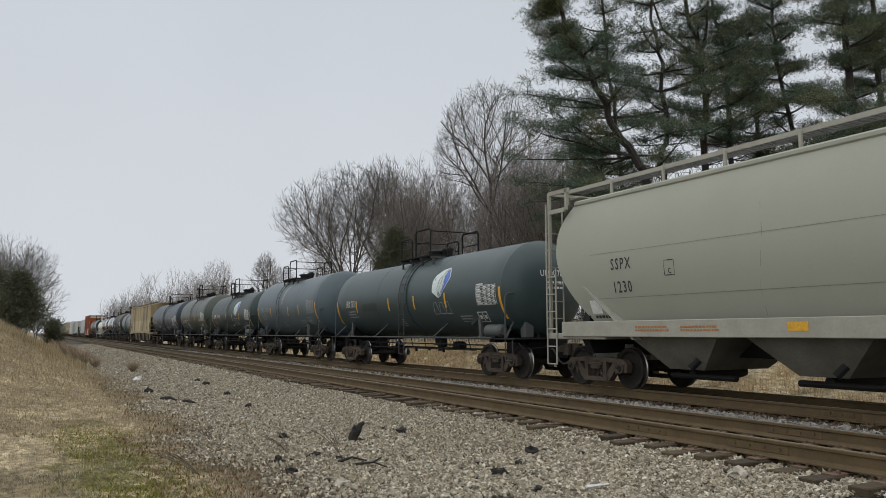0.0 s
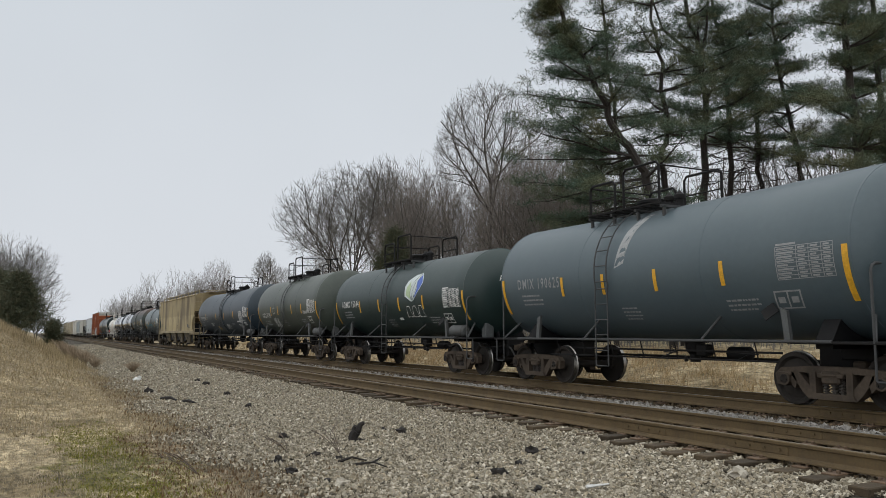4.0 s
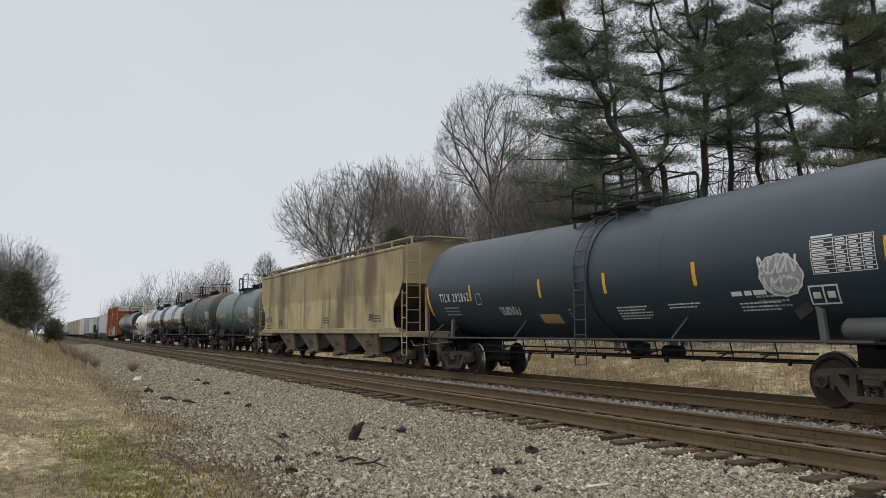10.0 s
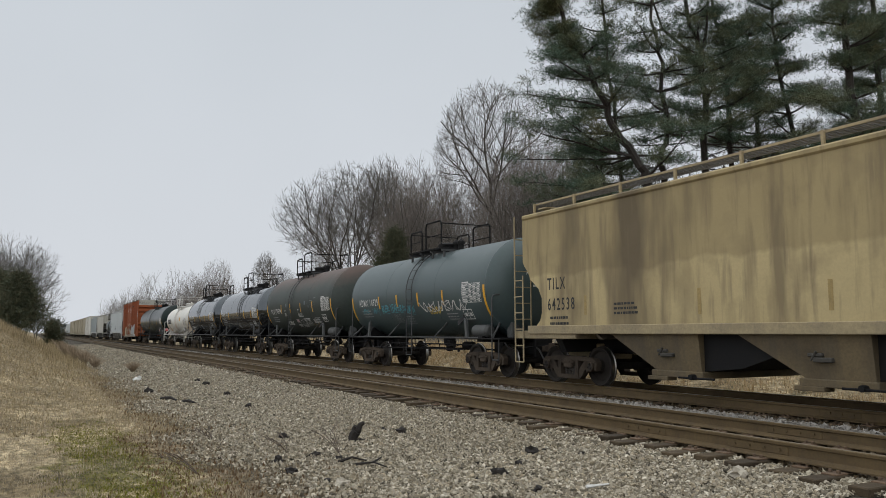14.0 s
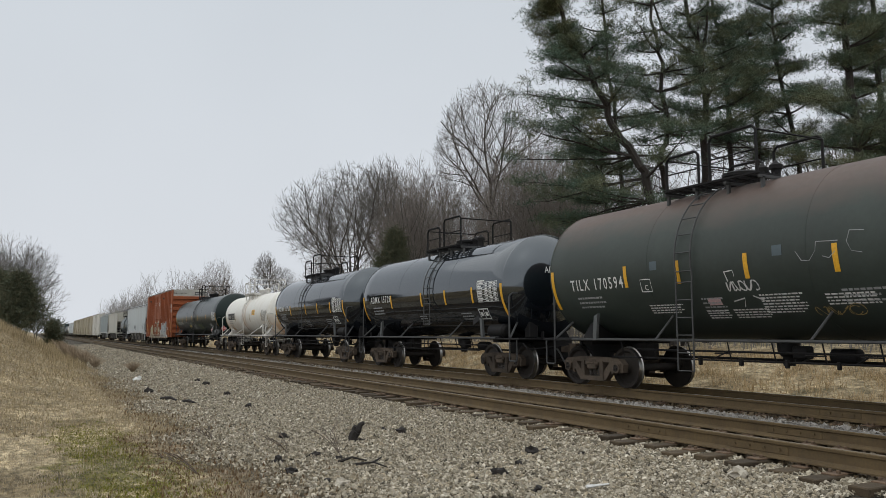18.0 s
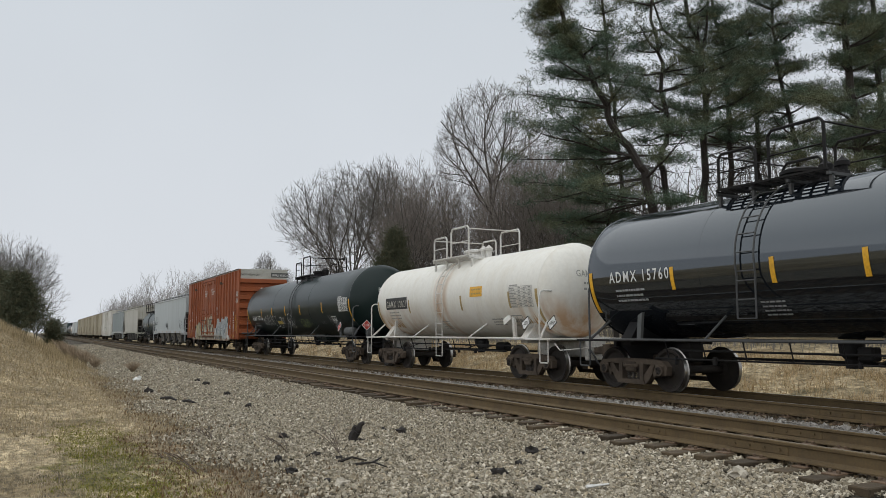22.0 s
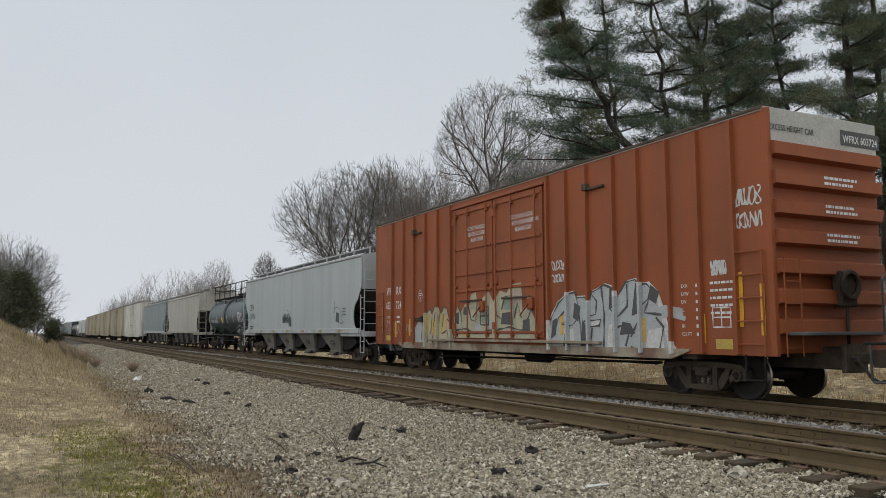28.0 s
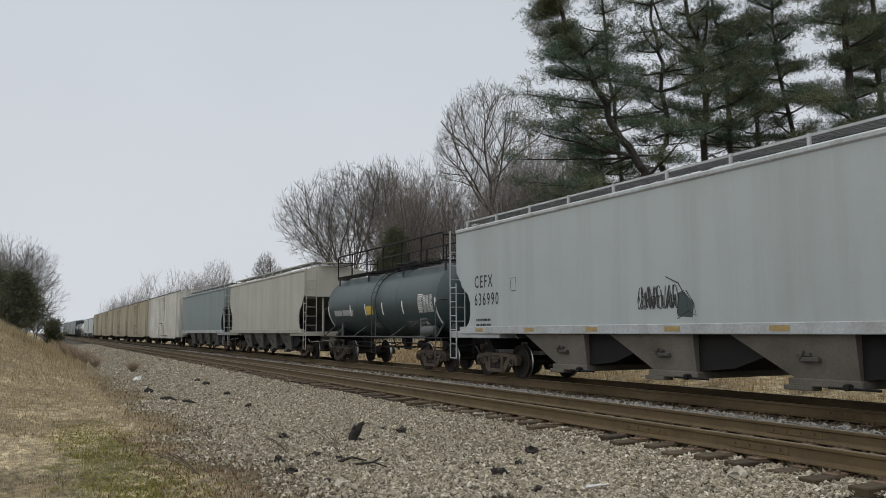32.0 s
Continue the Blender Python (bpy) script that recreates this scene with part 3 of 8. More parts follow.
        mark("small_print", text_block(rng, 0.55, 4, 0.035, 0.06), -0.6, zc - 0.78, fine_ink)
    if head:
        vs, fs, wd = letters(head, 0.17, 1.1, 0.75)
        vs2, fs2, _ = text_block(rng, 0.6, 2, 0.06, 0.09)
        pts = [(u - 0.4, w + zc + 0.32) for u, w in vs] + [(u - 0.2, w + zc + 0.12) for u, w in vs2]
        out = [(lt + head_x(math.hypot(u, w - zc)) + 0.012, u, w) for u, w in pts]
        part("head_number", Shape().add(out, fs + [tuple(i + len(vs) for i in f) for f in fs2]), ink, car, smooth=0)
    if marks:
        marks(mark, lt, zc, R, car)
    return car


# ---- covered hoppers ----
def hopper_car(yf, yr, body, label, ink, trim, sill_top=1.42, eave=4.15, crown=4.42, bays=4, lb=None, number=(), number_x=None, curved=0.0, posts=None,
               cut=True, board=None, keyed=True, tape=None, marks=None, number_h=0.34, roof_paint=None, number_z=2.52, bay_paint=None):
    c = (yr - yf) / 2
    lb = lb or c + 0.95
    W = 1.53
    rng = random.Random(int(abs(yf) * 100) + 1)
    car = railcar("covered_hopper_car", label, "hopper car", (yf + yr) / 2)
    sb = sill_top - (0.2 if cut else 0.34)

    def bulge(z):
        t = (z - sill_top) / (eave - sill_top)
        return W - curved * 4 * (t - 0.5) ** 2 if 0 <= t <= 1 else W

    zs = [sill_top, 1.55, 1.75, 2.1, 2.35, 2.6, 2.75, 3.05, 3.3, 3.7, eave]
    if curved:
        zs = [sill_top + (eave - sill_top) * k / 16 for k in range(17)]

    def inset(z):
        """How far the end of the side sheet is cut back."""
        if not cut:
            t = (z - sill_top) / (eave - sill_top)
            return 1.1 * (max(0.0, 0.62 - t) / 0.62) ** 1.7 + 0.4 * (max(0.0, t - 0.72) / 0.28) ** 2
        pts = [(sill_top, 0.6), (1.55, 0.76), (1.75, 0.84), (2.1, 0.84), (2.35, 0.7), (2.6, 0.34), (2.75, 0.26), (3.05, 0.0), (9, 0.0)]
        for (a, p), (b, q) in zip(pts, pts[1:]):
            if a <= z <= b:
                return p + (q - p) * (z - a) / (b - a)
        return 0.0

    for s_ in (-1, 1):
        s = Shape()
        vs, n = [], len(zs)
        for d in (0.0, 0.03):
            for z in zs:
                xe = lb - inset(z)
                vs += [(-xe, s_ * (bulge(z) - d), z), (-xe * 0.5, s_ * (bulge(z) - d), z), (0, s_ * (bulge(z) - d), z), (xe * 0.5, s_ * (bulge(z) - d), z), (xe, s_ * (bulge(z) - d), z)]
        fs = []
        for q in (0, 1):
            o = q * n * 5
            fs += [(o + j * 5 + i, o + j * 5 + i + 1, o + (j + 1) * 5 + i + 1, o + (j + 1) * 5 + i) for j in range(n - 1) for i in range(4)]
        for j in range(n - 1):
            for i in (0, 4):
                fs.append((j * 5 + i, (j + 1) * 5 + i, n * 5 + (j + 1) * 5 + i, n * 5 + j * 5 + i))
        part("side_sheet", s.add(vs, fs), body, car, smooth=50 if curved else 30)
        part("side_sill", Shape().box(-lb + 0.25, lb - 0.25, min(s_ * (W - 0.09), s_ * (W + 0.035)), max(s_ * (W - 0.09), s_ * (W + 0.035)), sb, sill_top + 0.004, 0.012), trim, car)
        lc, wc = (lb, W) if cut else (lb - 0.4, W - curved)
        part("top_chord", Shape().box(-lc, lc, min(s_ * (wc - 0.1), s_ * (wc + 0.04)), max(s_ * (wc - 0.1), s_ * (wc + 0.075)), eave - 0.03, eave + 0.1, 0.035), roof_paint or body, car)
    wr = W - curved + 0.02
    arc = [(wr * q / 8, eave + 0.03 + (crown - eave) * (1 - abs(q / 8) ** 2.2)) for q in range(-8, 9)]
    part("roof", Shape().prism(arc + [(wr, eave), (-wr, eave)], "yz", -lb + (0.02 if cut else 0.42), lb - (0.02 if cut else 0.42)), roof_paint or body, car)
    part("hatch_trough", Shape().box(-lb + 0.7, lb - 0.7, -0.32, 0.32, crown - 0.02, crown + 0.09, 0.02), trim, car)
    for e in (-1, 1):
        we = W - 0.04 - curved
        top_wall = Shape().prism([(-we, 2.95), (we, 2.95), (we, eave)] + [(y * we / wr, z - 0.02) for y, z in reversed(arc[1:-1])] + [(-we, eave)], "yz", e * (lb - 0.05 - (0.0 if cut else 0.4)), e * (lb - (0.0 if cut else 0.4)))
        part("end_wall", top_wall, body, car)
        x0, x1 = lb - 0.04, c - 1.75
        part("slope_sheet", Shape().loft([[(e * x0, -W + 0.05, 2.97), (e * x0, W - 0.05, 2.97), (e * (x0 - 0.05), W - 0.05, 3.0), (e * (x0 - 0.05), -W + 0.05, 3.0)],
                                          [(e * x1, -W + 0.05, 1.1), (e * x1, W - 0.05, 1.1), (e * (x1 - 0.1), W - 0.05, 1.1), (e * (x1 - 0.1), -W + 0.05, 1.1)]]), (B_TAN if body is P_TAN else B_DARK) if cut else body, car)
        part("end_sill", Shape().box(min(e * (c - 0.9), e * (lb + 0.42)), max(e * (c - 0.9), e * (lb + 0.42)), -W + 0.02, W - 0.02, 1.1, sb + 0.08, 0.015), trim, car)
        for y in (-0.55, 0.55):
            part("end_post", Shape().rod((e * (lb - 0.15), y, 1.2), (e * (lb - 0.2), y, 3.0), 0.05, 6), trim, car)
        part("bolster_web", Shape().prism([(-1.2, 0.78), (1.2, 0.78), (1.4, 1.2), (1.2, 2.0), (-1.2, 2.0), (-1.4, 1.2)], "yz", e * c - 0.12, e * c + 0.12), steel_dark, car)
        # ladders on the end and on the flank
        for y in (-1, 1):
            s = Shape()
            xa, xb = e * (lb - 0.02), e * (lb + 0.36)
            yy = y * (W + 0.02)
            for x in (xa, xb):
                s.rod((x, yy, 0.5 if x == xa else 1.15), (x, yy, eave + 0.12 if x == xb else sill_top + 1.3), 0.022, 6)
            k = 0.5
            while k < eave:
                if k < sill_top + 1.3:
                    s.rod((xa, yy, k), (xb if k > 1.15 else xa - e * 0.0 + e * 0.36, yy, k), 0.016, 5)
                k += 0.42
            s.rod((xb, yy, 0.5), (xb, yy, 1.2), 0.02, 6)
            part("side_ladder", s, trim, car)
            s = Shape()
            for z in (1.6, 2.02, 2.44, 2.86, 3.28, 3.7):
                s.rod((e * (lb + 0.36), yy, z), (e * (lb + 0.36), yy - y * 0.5, z), 0.016, 5)
            s.rod((e * (lb + 0.36), yy - y * 0.5, 1.2), (e * (lb + 0.36), yy - y * 0.5, eave), 0.022, 6)
            part("end_ladder", s, trim, car)
        part("crossover_platform", Shape().box(min(e * (lb + 0.02), e * (lb + 0.42)), max(e * (lb + 0.02), e * (lb + 0.42)), -0.75, 0.75, crown + 0.1, crown + 0.14, 0.006), trim, car)
        add_coupling(car, c, e, trim)
        add_truck(car, e * c, keyed)
    part("air_reservoir", Shape().lathe([(-0.4, 0), (-0.38, 0.16), (0.38, 0.16), (0.4, 0)], 14, "x", (c + 0.2, -0.75, 1.45)), steel_dark, car)
    part("hand_brake", Shape().box(lb - 0.3, lb + 0.1, 0.1, 0.5, 1.3, 2.1, 0.03), steel_dark, car)
    # discharge bays
    span = 2 * (c - 1.15)
    pitch = span / bays
    top_z = sb + 0.02
    for k in range(bays):
        x = -span / 2 + pitch * k + 0.1 * pitch + (0.55 if cut else 0.0)
        if cut:
            s = Shape().loft([[(x, -W + 0.07, top_z), (x + 0.74 * pitch, -W + 0.07, top_z), (x + 0.74 * pitch, W - 0.07, top_z), (x, W - 0.07, top_z)],
                              [(x + 0.39 * pitch, -1.38, 0.5), (x + 0.74 * pitch, -1.38, 0.5), (x + 0.74 * pitch, 1.38, 0.5), (x + 0.39 * pitch, 1.38, 0.5)]])
        else:
            s = Shape().loft([[(x, -W + 0.2, top_z), (x + 0.8 * pitch, -W + 0.2, top_z), (x + 0.8 * pitch, W - 0.2, top_z), (x, W - 0.2, top_z)],
                              [(x + 0.25 * pitch, -0.9, 0.5), (x + 0.55 * pitch, -0.9, 0.5), (x + 0.55 * pitch, 0.9, 0.5), (x + 0.25 * pitch, 0.9, 0.5)]])
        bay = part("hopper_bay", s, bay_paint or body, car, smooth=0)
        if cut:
            # gap between bays: near-black steel puts its shade into the sheet's colour
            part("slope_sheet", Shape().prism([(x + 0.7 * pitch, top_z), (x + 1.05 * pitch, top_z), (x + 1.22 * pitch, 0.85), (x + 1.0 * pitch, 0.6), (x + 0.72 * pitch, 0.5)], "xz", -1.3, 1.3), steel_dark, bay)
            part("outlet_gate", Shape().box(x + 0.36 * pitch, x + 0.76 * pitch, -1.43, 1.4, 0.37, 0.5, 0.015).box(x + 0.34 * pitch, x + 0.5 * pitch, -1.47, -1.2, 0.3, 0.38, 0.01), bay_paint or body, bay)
            part("gate_shaft", Shape().rod((x + 0.7 * pitch, -1.56, 0.4), (x + 0.7 * pitch, -1.3, 0.4), 0.055, 8).rod((x + 0.6 * pitch, -1.5, 0.38), (x + 0.86 * pitch, -1.5, 0.38), 0.022, 6), steel_dark, bay)
            part("vibrator_bracket", Shape().box(x + 0.42 * pitch, x + 0.5 * pitch, -1.47, -1.36, 0.86, 0.92, 0.012).box(x + 0.45 * pitch, x + 0.55 * pitch, -1.49, -1.36, 0.77, 0.85, 0.015).rod((x + 0.44 * pitch, -1.48, 0.8), (x + 0.47 * pitch, -1.48, 0.95), 0.02, 5), B_DARK, bay)
        else:
            part("outlet_tube", Shape().lathe([(-0.75, 0), (-0.75, 0.09), (-0.55, 0.13), (0.55, 0.13), (0.75, 0.09), (0.75, 0)], 14, "y", (x + 0.4 * pitch, 0, 0.42)), steel_dark, bay)
            part("discharge_pipe", Shape().rod((x + 0.2 * pitch, -0.7, 0.36), (x + 0.75 * pitch, -0.7, 0.36), 0.06, 8).rod((x + 0.62 * pitch, -1.25, 0.72), (x + 0.58 * pitch, -1.35, 0.55), 0.07, 8), steel_dark, bay)
    if not cut:
        for e in (-1, 1):
            s = Shape()
            for yy in (-1.48, 1.48):
                s.box(e * (lb + 0.3) - 0.035, e * (lb + 0.3) + 0.035, yy - 0.035, yy + 0.035, 1.2, crown + 0.2)
                s.box(min(e * (lb - 0.5), e * (lb + 0.3)), max(e * (lb - 0.5), e * (lb + 0.3)), yy - 0.03, yy + 0.03, crown + 0.12, crown + 0.22)
                s.box(min(e * (lb - 0.35), e * (lb + 0.3)), max(e * (lb - 0.35), e * (lb + 0.3)), yy - 0.03, yy + 0.03, crown - 0.34, crown - 0.24)
                s.box(e * (lb - 0.4) - 0.03, e * (lb - 0.4) + 0.03, yy - 0.03, yy + 0.03, crown - 0.3, crown + 0.2)
            s.box(e * (lb + 0.3) - 0.03, e * (lb + 0.3) + 0.03, -1.48, 1.48, crown + 0.13, crown + 0.2)
            part("end_cage", s, trim, car, "white square-tube cage over the car end")
    part("centre_sill", Shape().box(-c, c, -0.25, 0.25, 0.75, 1.1, 0.02), steel_dark, car)
    # roof walk
    n = posts or max(9, round(2 * lb / 1.55))
    zb = crown + (0.14 if cut else 0.2)
    for y in (-1, 1):
        s = Shape()
        for k in range(6):
            yy = y * (0.62 + 0.5 * k / 5)
            s.box(-lb, lb, yy - 0.025, yy + 0.025, zb, zb + 0.03)
        x = -lb
        while x < lb:
            s.box(x, x + 0.02, y * 0.87 - 0.26, y * 0.87 + 0.26, zb - 0.01, zb - 0.002)
            x += 0.15
        part("running_board", s, board or galvanised, car, smooth=0)
        part("board_edge", Shape().box(-lb - 0.05, lb + 0.05, y * 1.15 - 0.012, y * 1.15 + 0.012, zb - (0.022 if cut else 0.045), zb + (0.022 if cut else 0.045)), trim, car)
        key = "roof_post" + trim.name
        me = shared(key, lambda: Shape().box(-0.03, 0.03, -0.03, 0.03, 0.0, 0.36, 0.006), trim)
        for k in range(n):
            part("roof_post", me, trim, car, m=pose(-lb + 0.05 + (2 * lb - 0.1) * k / (n - 1), y * 1.17, zb - 0.33))
    side = Side(y=-W)

    def mark(name, flat, x, z, material, label_="", lift=0.006, slant=0.0):
        if curved:
            vs, fs, over = flat
            s = Shape().add([(x + u + slant * w, -bulge(z + w) - lift - (over[i] if isinstance(over, list) else 0.0), z + w) for i, (u, w) in enumerate(vs)], fs)
        else:
            s = side.put(flat, x, z, lift, slant)
        part(name, s, material, car, label_, smooth=0)

    for i, t in enumerate(number):
        mark("car_number", letters(t, number_h, 1.3, 0.72), (number_x if number_x is not None else -lb + 1.1), number_z - 0.5 * i, ink)
    if number:
        mark("small_print", text_block(rng, 0.8, 2, 0.06, 0.08), -lb + 1.2, 1.58, ink)
    if tape:
        for k in range(7):
            mark("reflective_tape", bars([(0, 0, 0.42, 0.1)]), -lb + 1.2 + k * (2 * lb - 2.4) / 6.5, sb + 0.055, tape, lift=0.042)
    if marks:
        marks(mark, lb, car)
    return car


# ---- box cars ----
def box_car(yf, yr, y_front, y_back, paint, label, low=0.84, high=5.2, ribs=True, roof_band=None, marks=None, keyed=True, door=(), trim=None, sill_paint=None):
    mid = (yf + yr) / 2
    c = (yr - yf) / 2
    xf, xb = mid - y_front, mid - y_back
    trim = trim or paint
    W = 1.53
    rng = random.Random(int(abs(yf) * 100) + 5)
    car = railcar("box_car", label, "box car", mid)
    for s_ in (-1, 1):
        part("side_wall", Shape().box(xb, xf, min(s_ * W, s_ * (W - 0.06)), max(s_ * W, s_ * (W - 0.06)), low, high, 0.006), paint, car)
        part("side_sill", Shape().prism([(xb + 1.9, low + 0.06), (xb + 2.4, low - 0.1), (xf - 2.4, low - 0.1), (xf - 1.9, low + 0.06), (xf - 1.9, low + 0.1), (xb + 1.9, low + 0.1)], "xz", s_ * (W - 0.05), s_ * (W + 0.03)), sill_paint or paint, car)
        part("top_chord", Shape().box(xb, xf, min(s_ * (W - 0.05), s_ * (W + 0.04)), max(s_ * (W - 0.05), s_ * (W + 0.06)), high - 0.03, high + 0.03, 0.01), truck_paint, car)
    part("floor", Shape().box(xb + 0.06, xf - 0.06, -W + 0.06, W - 0.06, low + 0.2, low + 0.32), steel_dark, car)
    part("roof", Shape().prism([(-W - 0.02, high), (0, high + 0.05), (W + 0.02, high), (W + 0.02, high - 0.05), (-W - 0.02, high - 0.05)], "yz", xb, xf), roof_band or paint, car)
    for e, xe in ((1, xf), (-1, xb)):
        wall = Shape().box(min(xe, xe - e * 0.05), max(xe, xe - e * 0.05), -W + 0.06, W - 0.06, low + 0.05, high - 0.0)
        part("end_wall", wall, paint, car)
        if ribs:
            top_band = 0.62
            part("end_band", Shape().box(min(xe, xe + e * 0.04), max(xe, xe + e * 0.04), -W, W, high - top_band, high + 0.02, 0.006), roof_band or paint, car)
            z = low + 0.35
            k = 0
            while z < high - top_band - 0.2:
                part("end_rib", Shape().prism([(xe, z), (xe + e * 0.17, z + 0.05), (xe + e * 0.17, z + 0.27), (xe, z + 0.32)], "xz", -W + 0.08, W - 0.08), paint, car)
                z += 0.52
                k += 1
            part("corner_post", Shape().box(min(xe - e * 0.02, xe + e * 0.1), max(xe - e * 0.02, xe + e * 0.1), -W - 0.01, -W + 0.09, low, high - 0.01, 0.01), paint, car)
        s = Shape()
        for y in (-W - 0.06,):
            for x in (xe - e * 0.1, xe - e * 0.72):
                s.rod((x, y, low + 0.0), (x, y, low + 1.85), 0.018, 5)
            for k in range(5):
                s.rod((xe - e * 0.1, y, low + 0.2 + 0.41 * k), (xe - e * 0.72, y, low + 0.2 + 0.41 * k), 0.017, 5)
        part("side_ladder", s, trim, car)
        part("sill_step", u_step(xe - e * 0.35, -W - 0.02, low + 0.02, 0.42, 0.42), steel_dark, car)
        s = Shape()
        for y in (-1.35, -0.95):
            s.rod((xe + e * 0.16, y, low), (xe + e * 0.16, y, low + 1.7), 0.016, 5)
        for k in range(5):
            s.rod((xe + e * 0.16, -1.35, low + 0.15 + 0.38 * k), (xe + e * 0.16, -0.95, low + 0.15 + 0.38 * k), 0.015, 5)
        part("end_ladder", s, trim, car)
        if e > 0:
            s = Shape().lathe([(-0.04, 0), (-0.04, 0.25), (0.0, 0.28), (0.03, 0.25), (0.03, 0.2), (-0.02, 0.19)], 20, "x", (xe + 0.3, 0.2, 2.1))
            s.box(xe + 0.05, xe + 0.25, 0.0, 0.45, 1.7, 2.35, 0.03)
            s.rod((xe + 0.2, 0.2, 1.0), (xe + 0.2, 0.2, 1.8), 0.03, 6)
            part("hand_brake", s, truck_paint, car, "hand brake wheel on the car end")
            s = Shape().box(xe + 0.02, xe + 0.55, -1.3, 1.3, 1.2, 1.26, 0.01)
            s.pipe([(xe + 0.55, 0.7, 1.25), (xe + 0.55, 0.7, 2.2), (xe + 0.55, 0.8, 2.3), (xe + 0.55, 1.2, 2.3), (xe + 0.55, 1.3, 2.2), (xe + 0.55, 1.3, 1.25)], 0.022, 6)
            part("end_platform", s, grey_casting, car)
        cc = abs(xe) - 1.35
        s = Shape().box(-2.2, -0.55, -0.25, 0.25, 0.6, 1.0, 0.03).box(-0.6, -0.5, -0.3, 0.3, 0.55, 1.05, 0.02)
        turn = pose(xe + e * 0.98, 0, 0, 0, 0, 0 if e > 0 else 180)
        part("draft_sill", s, truck_paint, car, m=turn)
        part("coupler", shared("coupler", coupler_shape, truck_paint), truck_paint, car, "rusty knuckle coupler", turn)
        part("air_hose", shared("air_hose", hose_shape, black_paint), black_paint, car, "black rubber brake hose", pose(xe + e * 0.55, -0.25 * e, 0, 0, 0, 0 if e > 0 else 180))
        part("bolster", Shape().box(e * c - 0.2, e * c + 0.2, -1.4, 1.4, 0.74, low + 0.2, 0.02), truck_paint, car)
        add_truck(car, e * c, keyed)
    part("centre_sill", Shape().box(-c, c, -0.2, 0.2, 0.62, 1.0, 0.02), truck_paint, car)
    s = Shape().rod((-c + 1.3, -0.9, 0.5), (c - 1.3, -0.9, 0.62), 0.03, 6).rod((-c + 1.2, -1.1, 0.74), (c - 1.2, -1.1, 0.6), 0.02, 6)
    s.lathe([(-0.5, 0), (-0.48, 0.16), (0.48, 0.16), (0.5, 0)], 14, "x", (0.4, -0.7, 0.62))
    part("brake_rigging", s, steel_dark, car)
    if door:
        for x0, x1 in door:
            leaf = part("door_leaf", Shape().box(x0, x1, -W - 0.05, -W - 0.004, low + 0.28, high - 0.28, 0.012), paint, car, "plug door leaf of the box car")
            for z in (low + 0.42, low + 1.62, low + 2.1, low + 2.86, high - 0.42):
                part("door_rib", Shape().box(x0 + 0.04, x1 - 0.04, -W - 0.085, -W - 0.048, z - 0.035, z + 0.035, 0.008), paint, leaf)
            for x in (x0 + 0.2, (x0 + x1) / 2 - 0.2, x1 - 0.25):
                part("lock_rod", Shape().rod((x, -W - 0.11, low + 0.2), (x, -W - 0.11, high - 0.3), 0.02, 6), paint, leaf)
            for x in (x0 + 0.2, (x0 + x1) / 2 - 0.2, x1 - 0.25):
                for z in (low + 0.34, low + 1.75, high - 0.5):
                    part("rod_keeper", shared("rod_keeper" + paint.name, lambda: Shape().box(-0.055, 0.055, -0.075, 0.0, -0.04, 0.04, 0.012), paint), paint, leaf, m=pose(x, -W - 0.05, z))
            part("locking_gear", Shape().box(x1 - 0.62, x1 - 0.38, -W - 0.15, -W - 0.05, low + 1.0, low + 1.3, 0.02).rod((x1 - 0.5, -W - 0.16, low + 1.15), (x1 - 0.9, -W - 0.16, low + 0.85), 0.02, 6), paint, leaf)
            for z in (high - 0.75, low + 0.5):
                part("corner_hinge", Shape().box(x0 - 0.03, x0 + 0.12, -W - 0.1, -W - 0.04, z, z + 0.2, 0.01), paint, leaf)
            part("door_lever", Shape().box(x0 + 0.5, x1 - 0.5, -W - 0.13, -W - 0.085, low + 1.3, low + 1.35, 0.01), truck_paint, leaf)
        for z in (low + 0.2, high - 0.22):
            wide_track = z < 3
            part("door_track", Shape().box(door[0][0] - (1.6 if wide_track else 0.1), door[-1][1] + (2.2 if wide_track else 0.1), -W - (0.13 if wide_track else 0.09), -W - 0.004, z - 0.04, z + 0.025, 0.008), (sill_paint or paint) if wide_track else paint, car)
    if ribs:
        me = Shape().prism([(-0.04, -W), (-0.03, -W - 0.085), (0.03, -W - 0.085), (0.04, -W)], "xy", low + 0.03, high - 0.08).mesh("side_post", paint, 20)
        for x in ribs:
            part("side_post", me, paint, car, m=pose(x, 0, 0))
            part("side_post", me, paint, car, m=pose(x, 0, 0, 0, 0, 180))
    side = Side(y=-W)

    def mark(name, flat, x, z, material, label_="", lift=0.005, slant=0.0):
        part(name, side.put(flat, x, z, lift, slant), material, car, label_, smooth=0)

    if marks:
        marks(mark, xf, xb, car)
    return car


# ---- ground ----
def smoothstep(a, b, x):
    t = min(1.0, max(0.0, (x - a) / (b - a)))
    return t * t * (3 - 2 * t)


def piecewise(x, pts):
    if x <= pts[0][0]:
        return pts[0][1]
    for (a, p), (b, q) in zip(pts, pts[1:]):
        if x <= b:
            return p + (q - p) * (x - a) / (b - a)
    return pts[-1][1]


BED = [(-400, -0.42), (2.4, -0.42), (5.4, -0.43), (6.7, -0.38), (7.2, -0.32), (7.9, -0.29), (14.2, -0.27), (14.8, -0.33), (16.2, -0.75), (18.0, -0.55), (22.0, 0.35), (30, 0.9), (60, 2.2), (120, 4.5), (400, 9.0)]


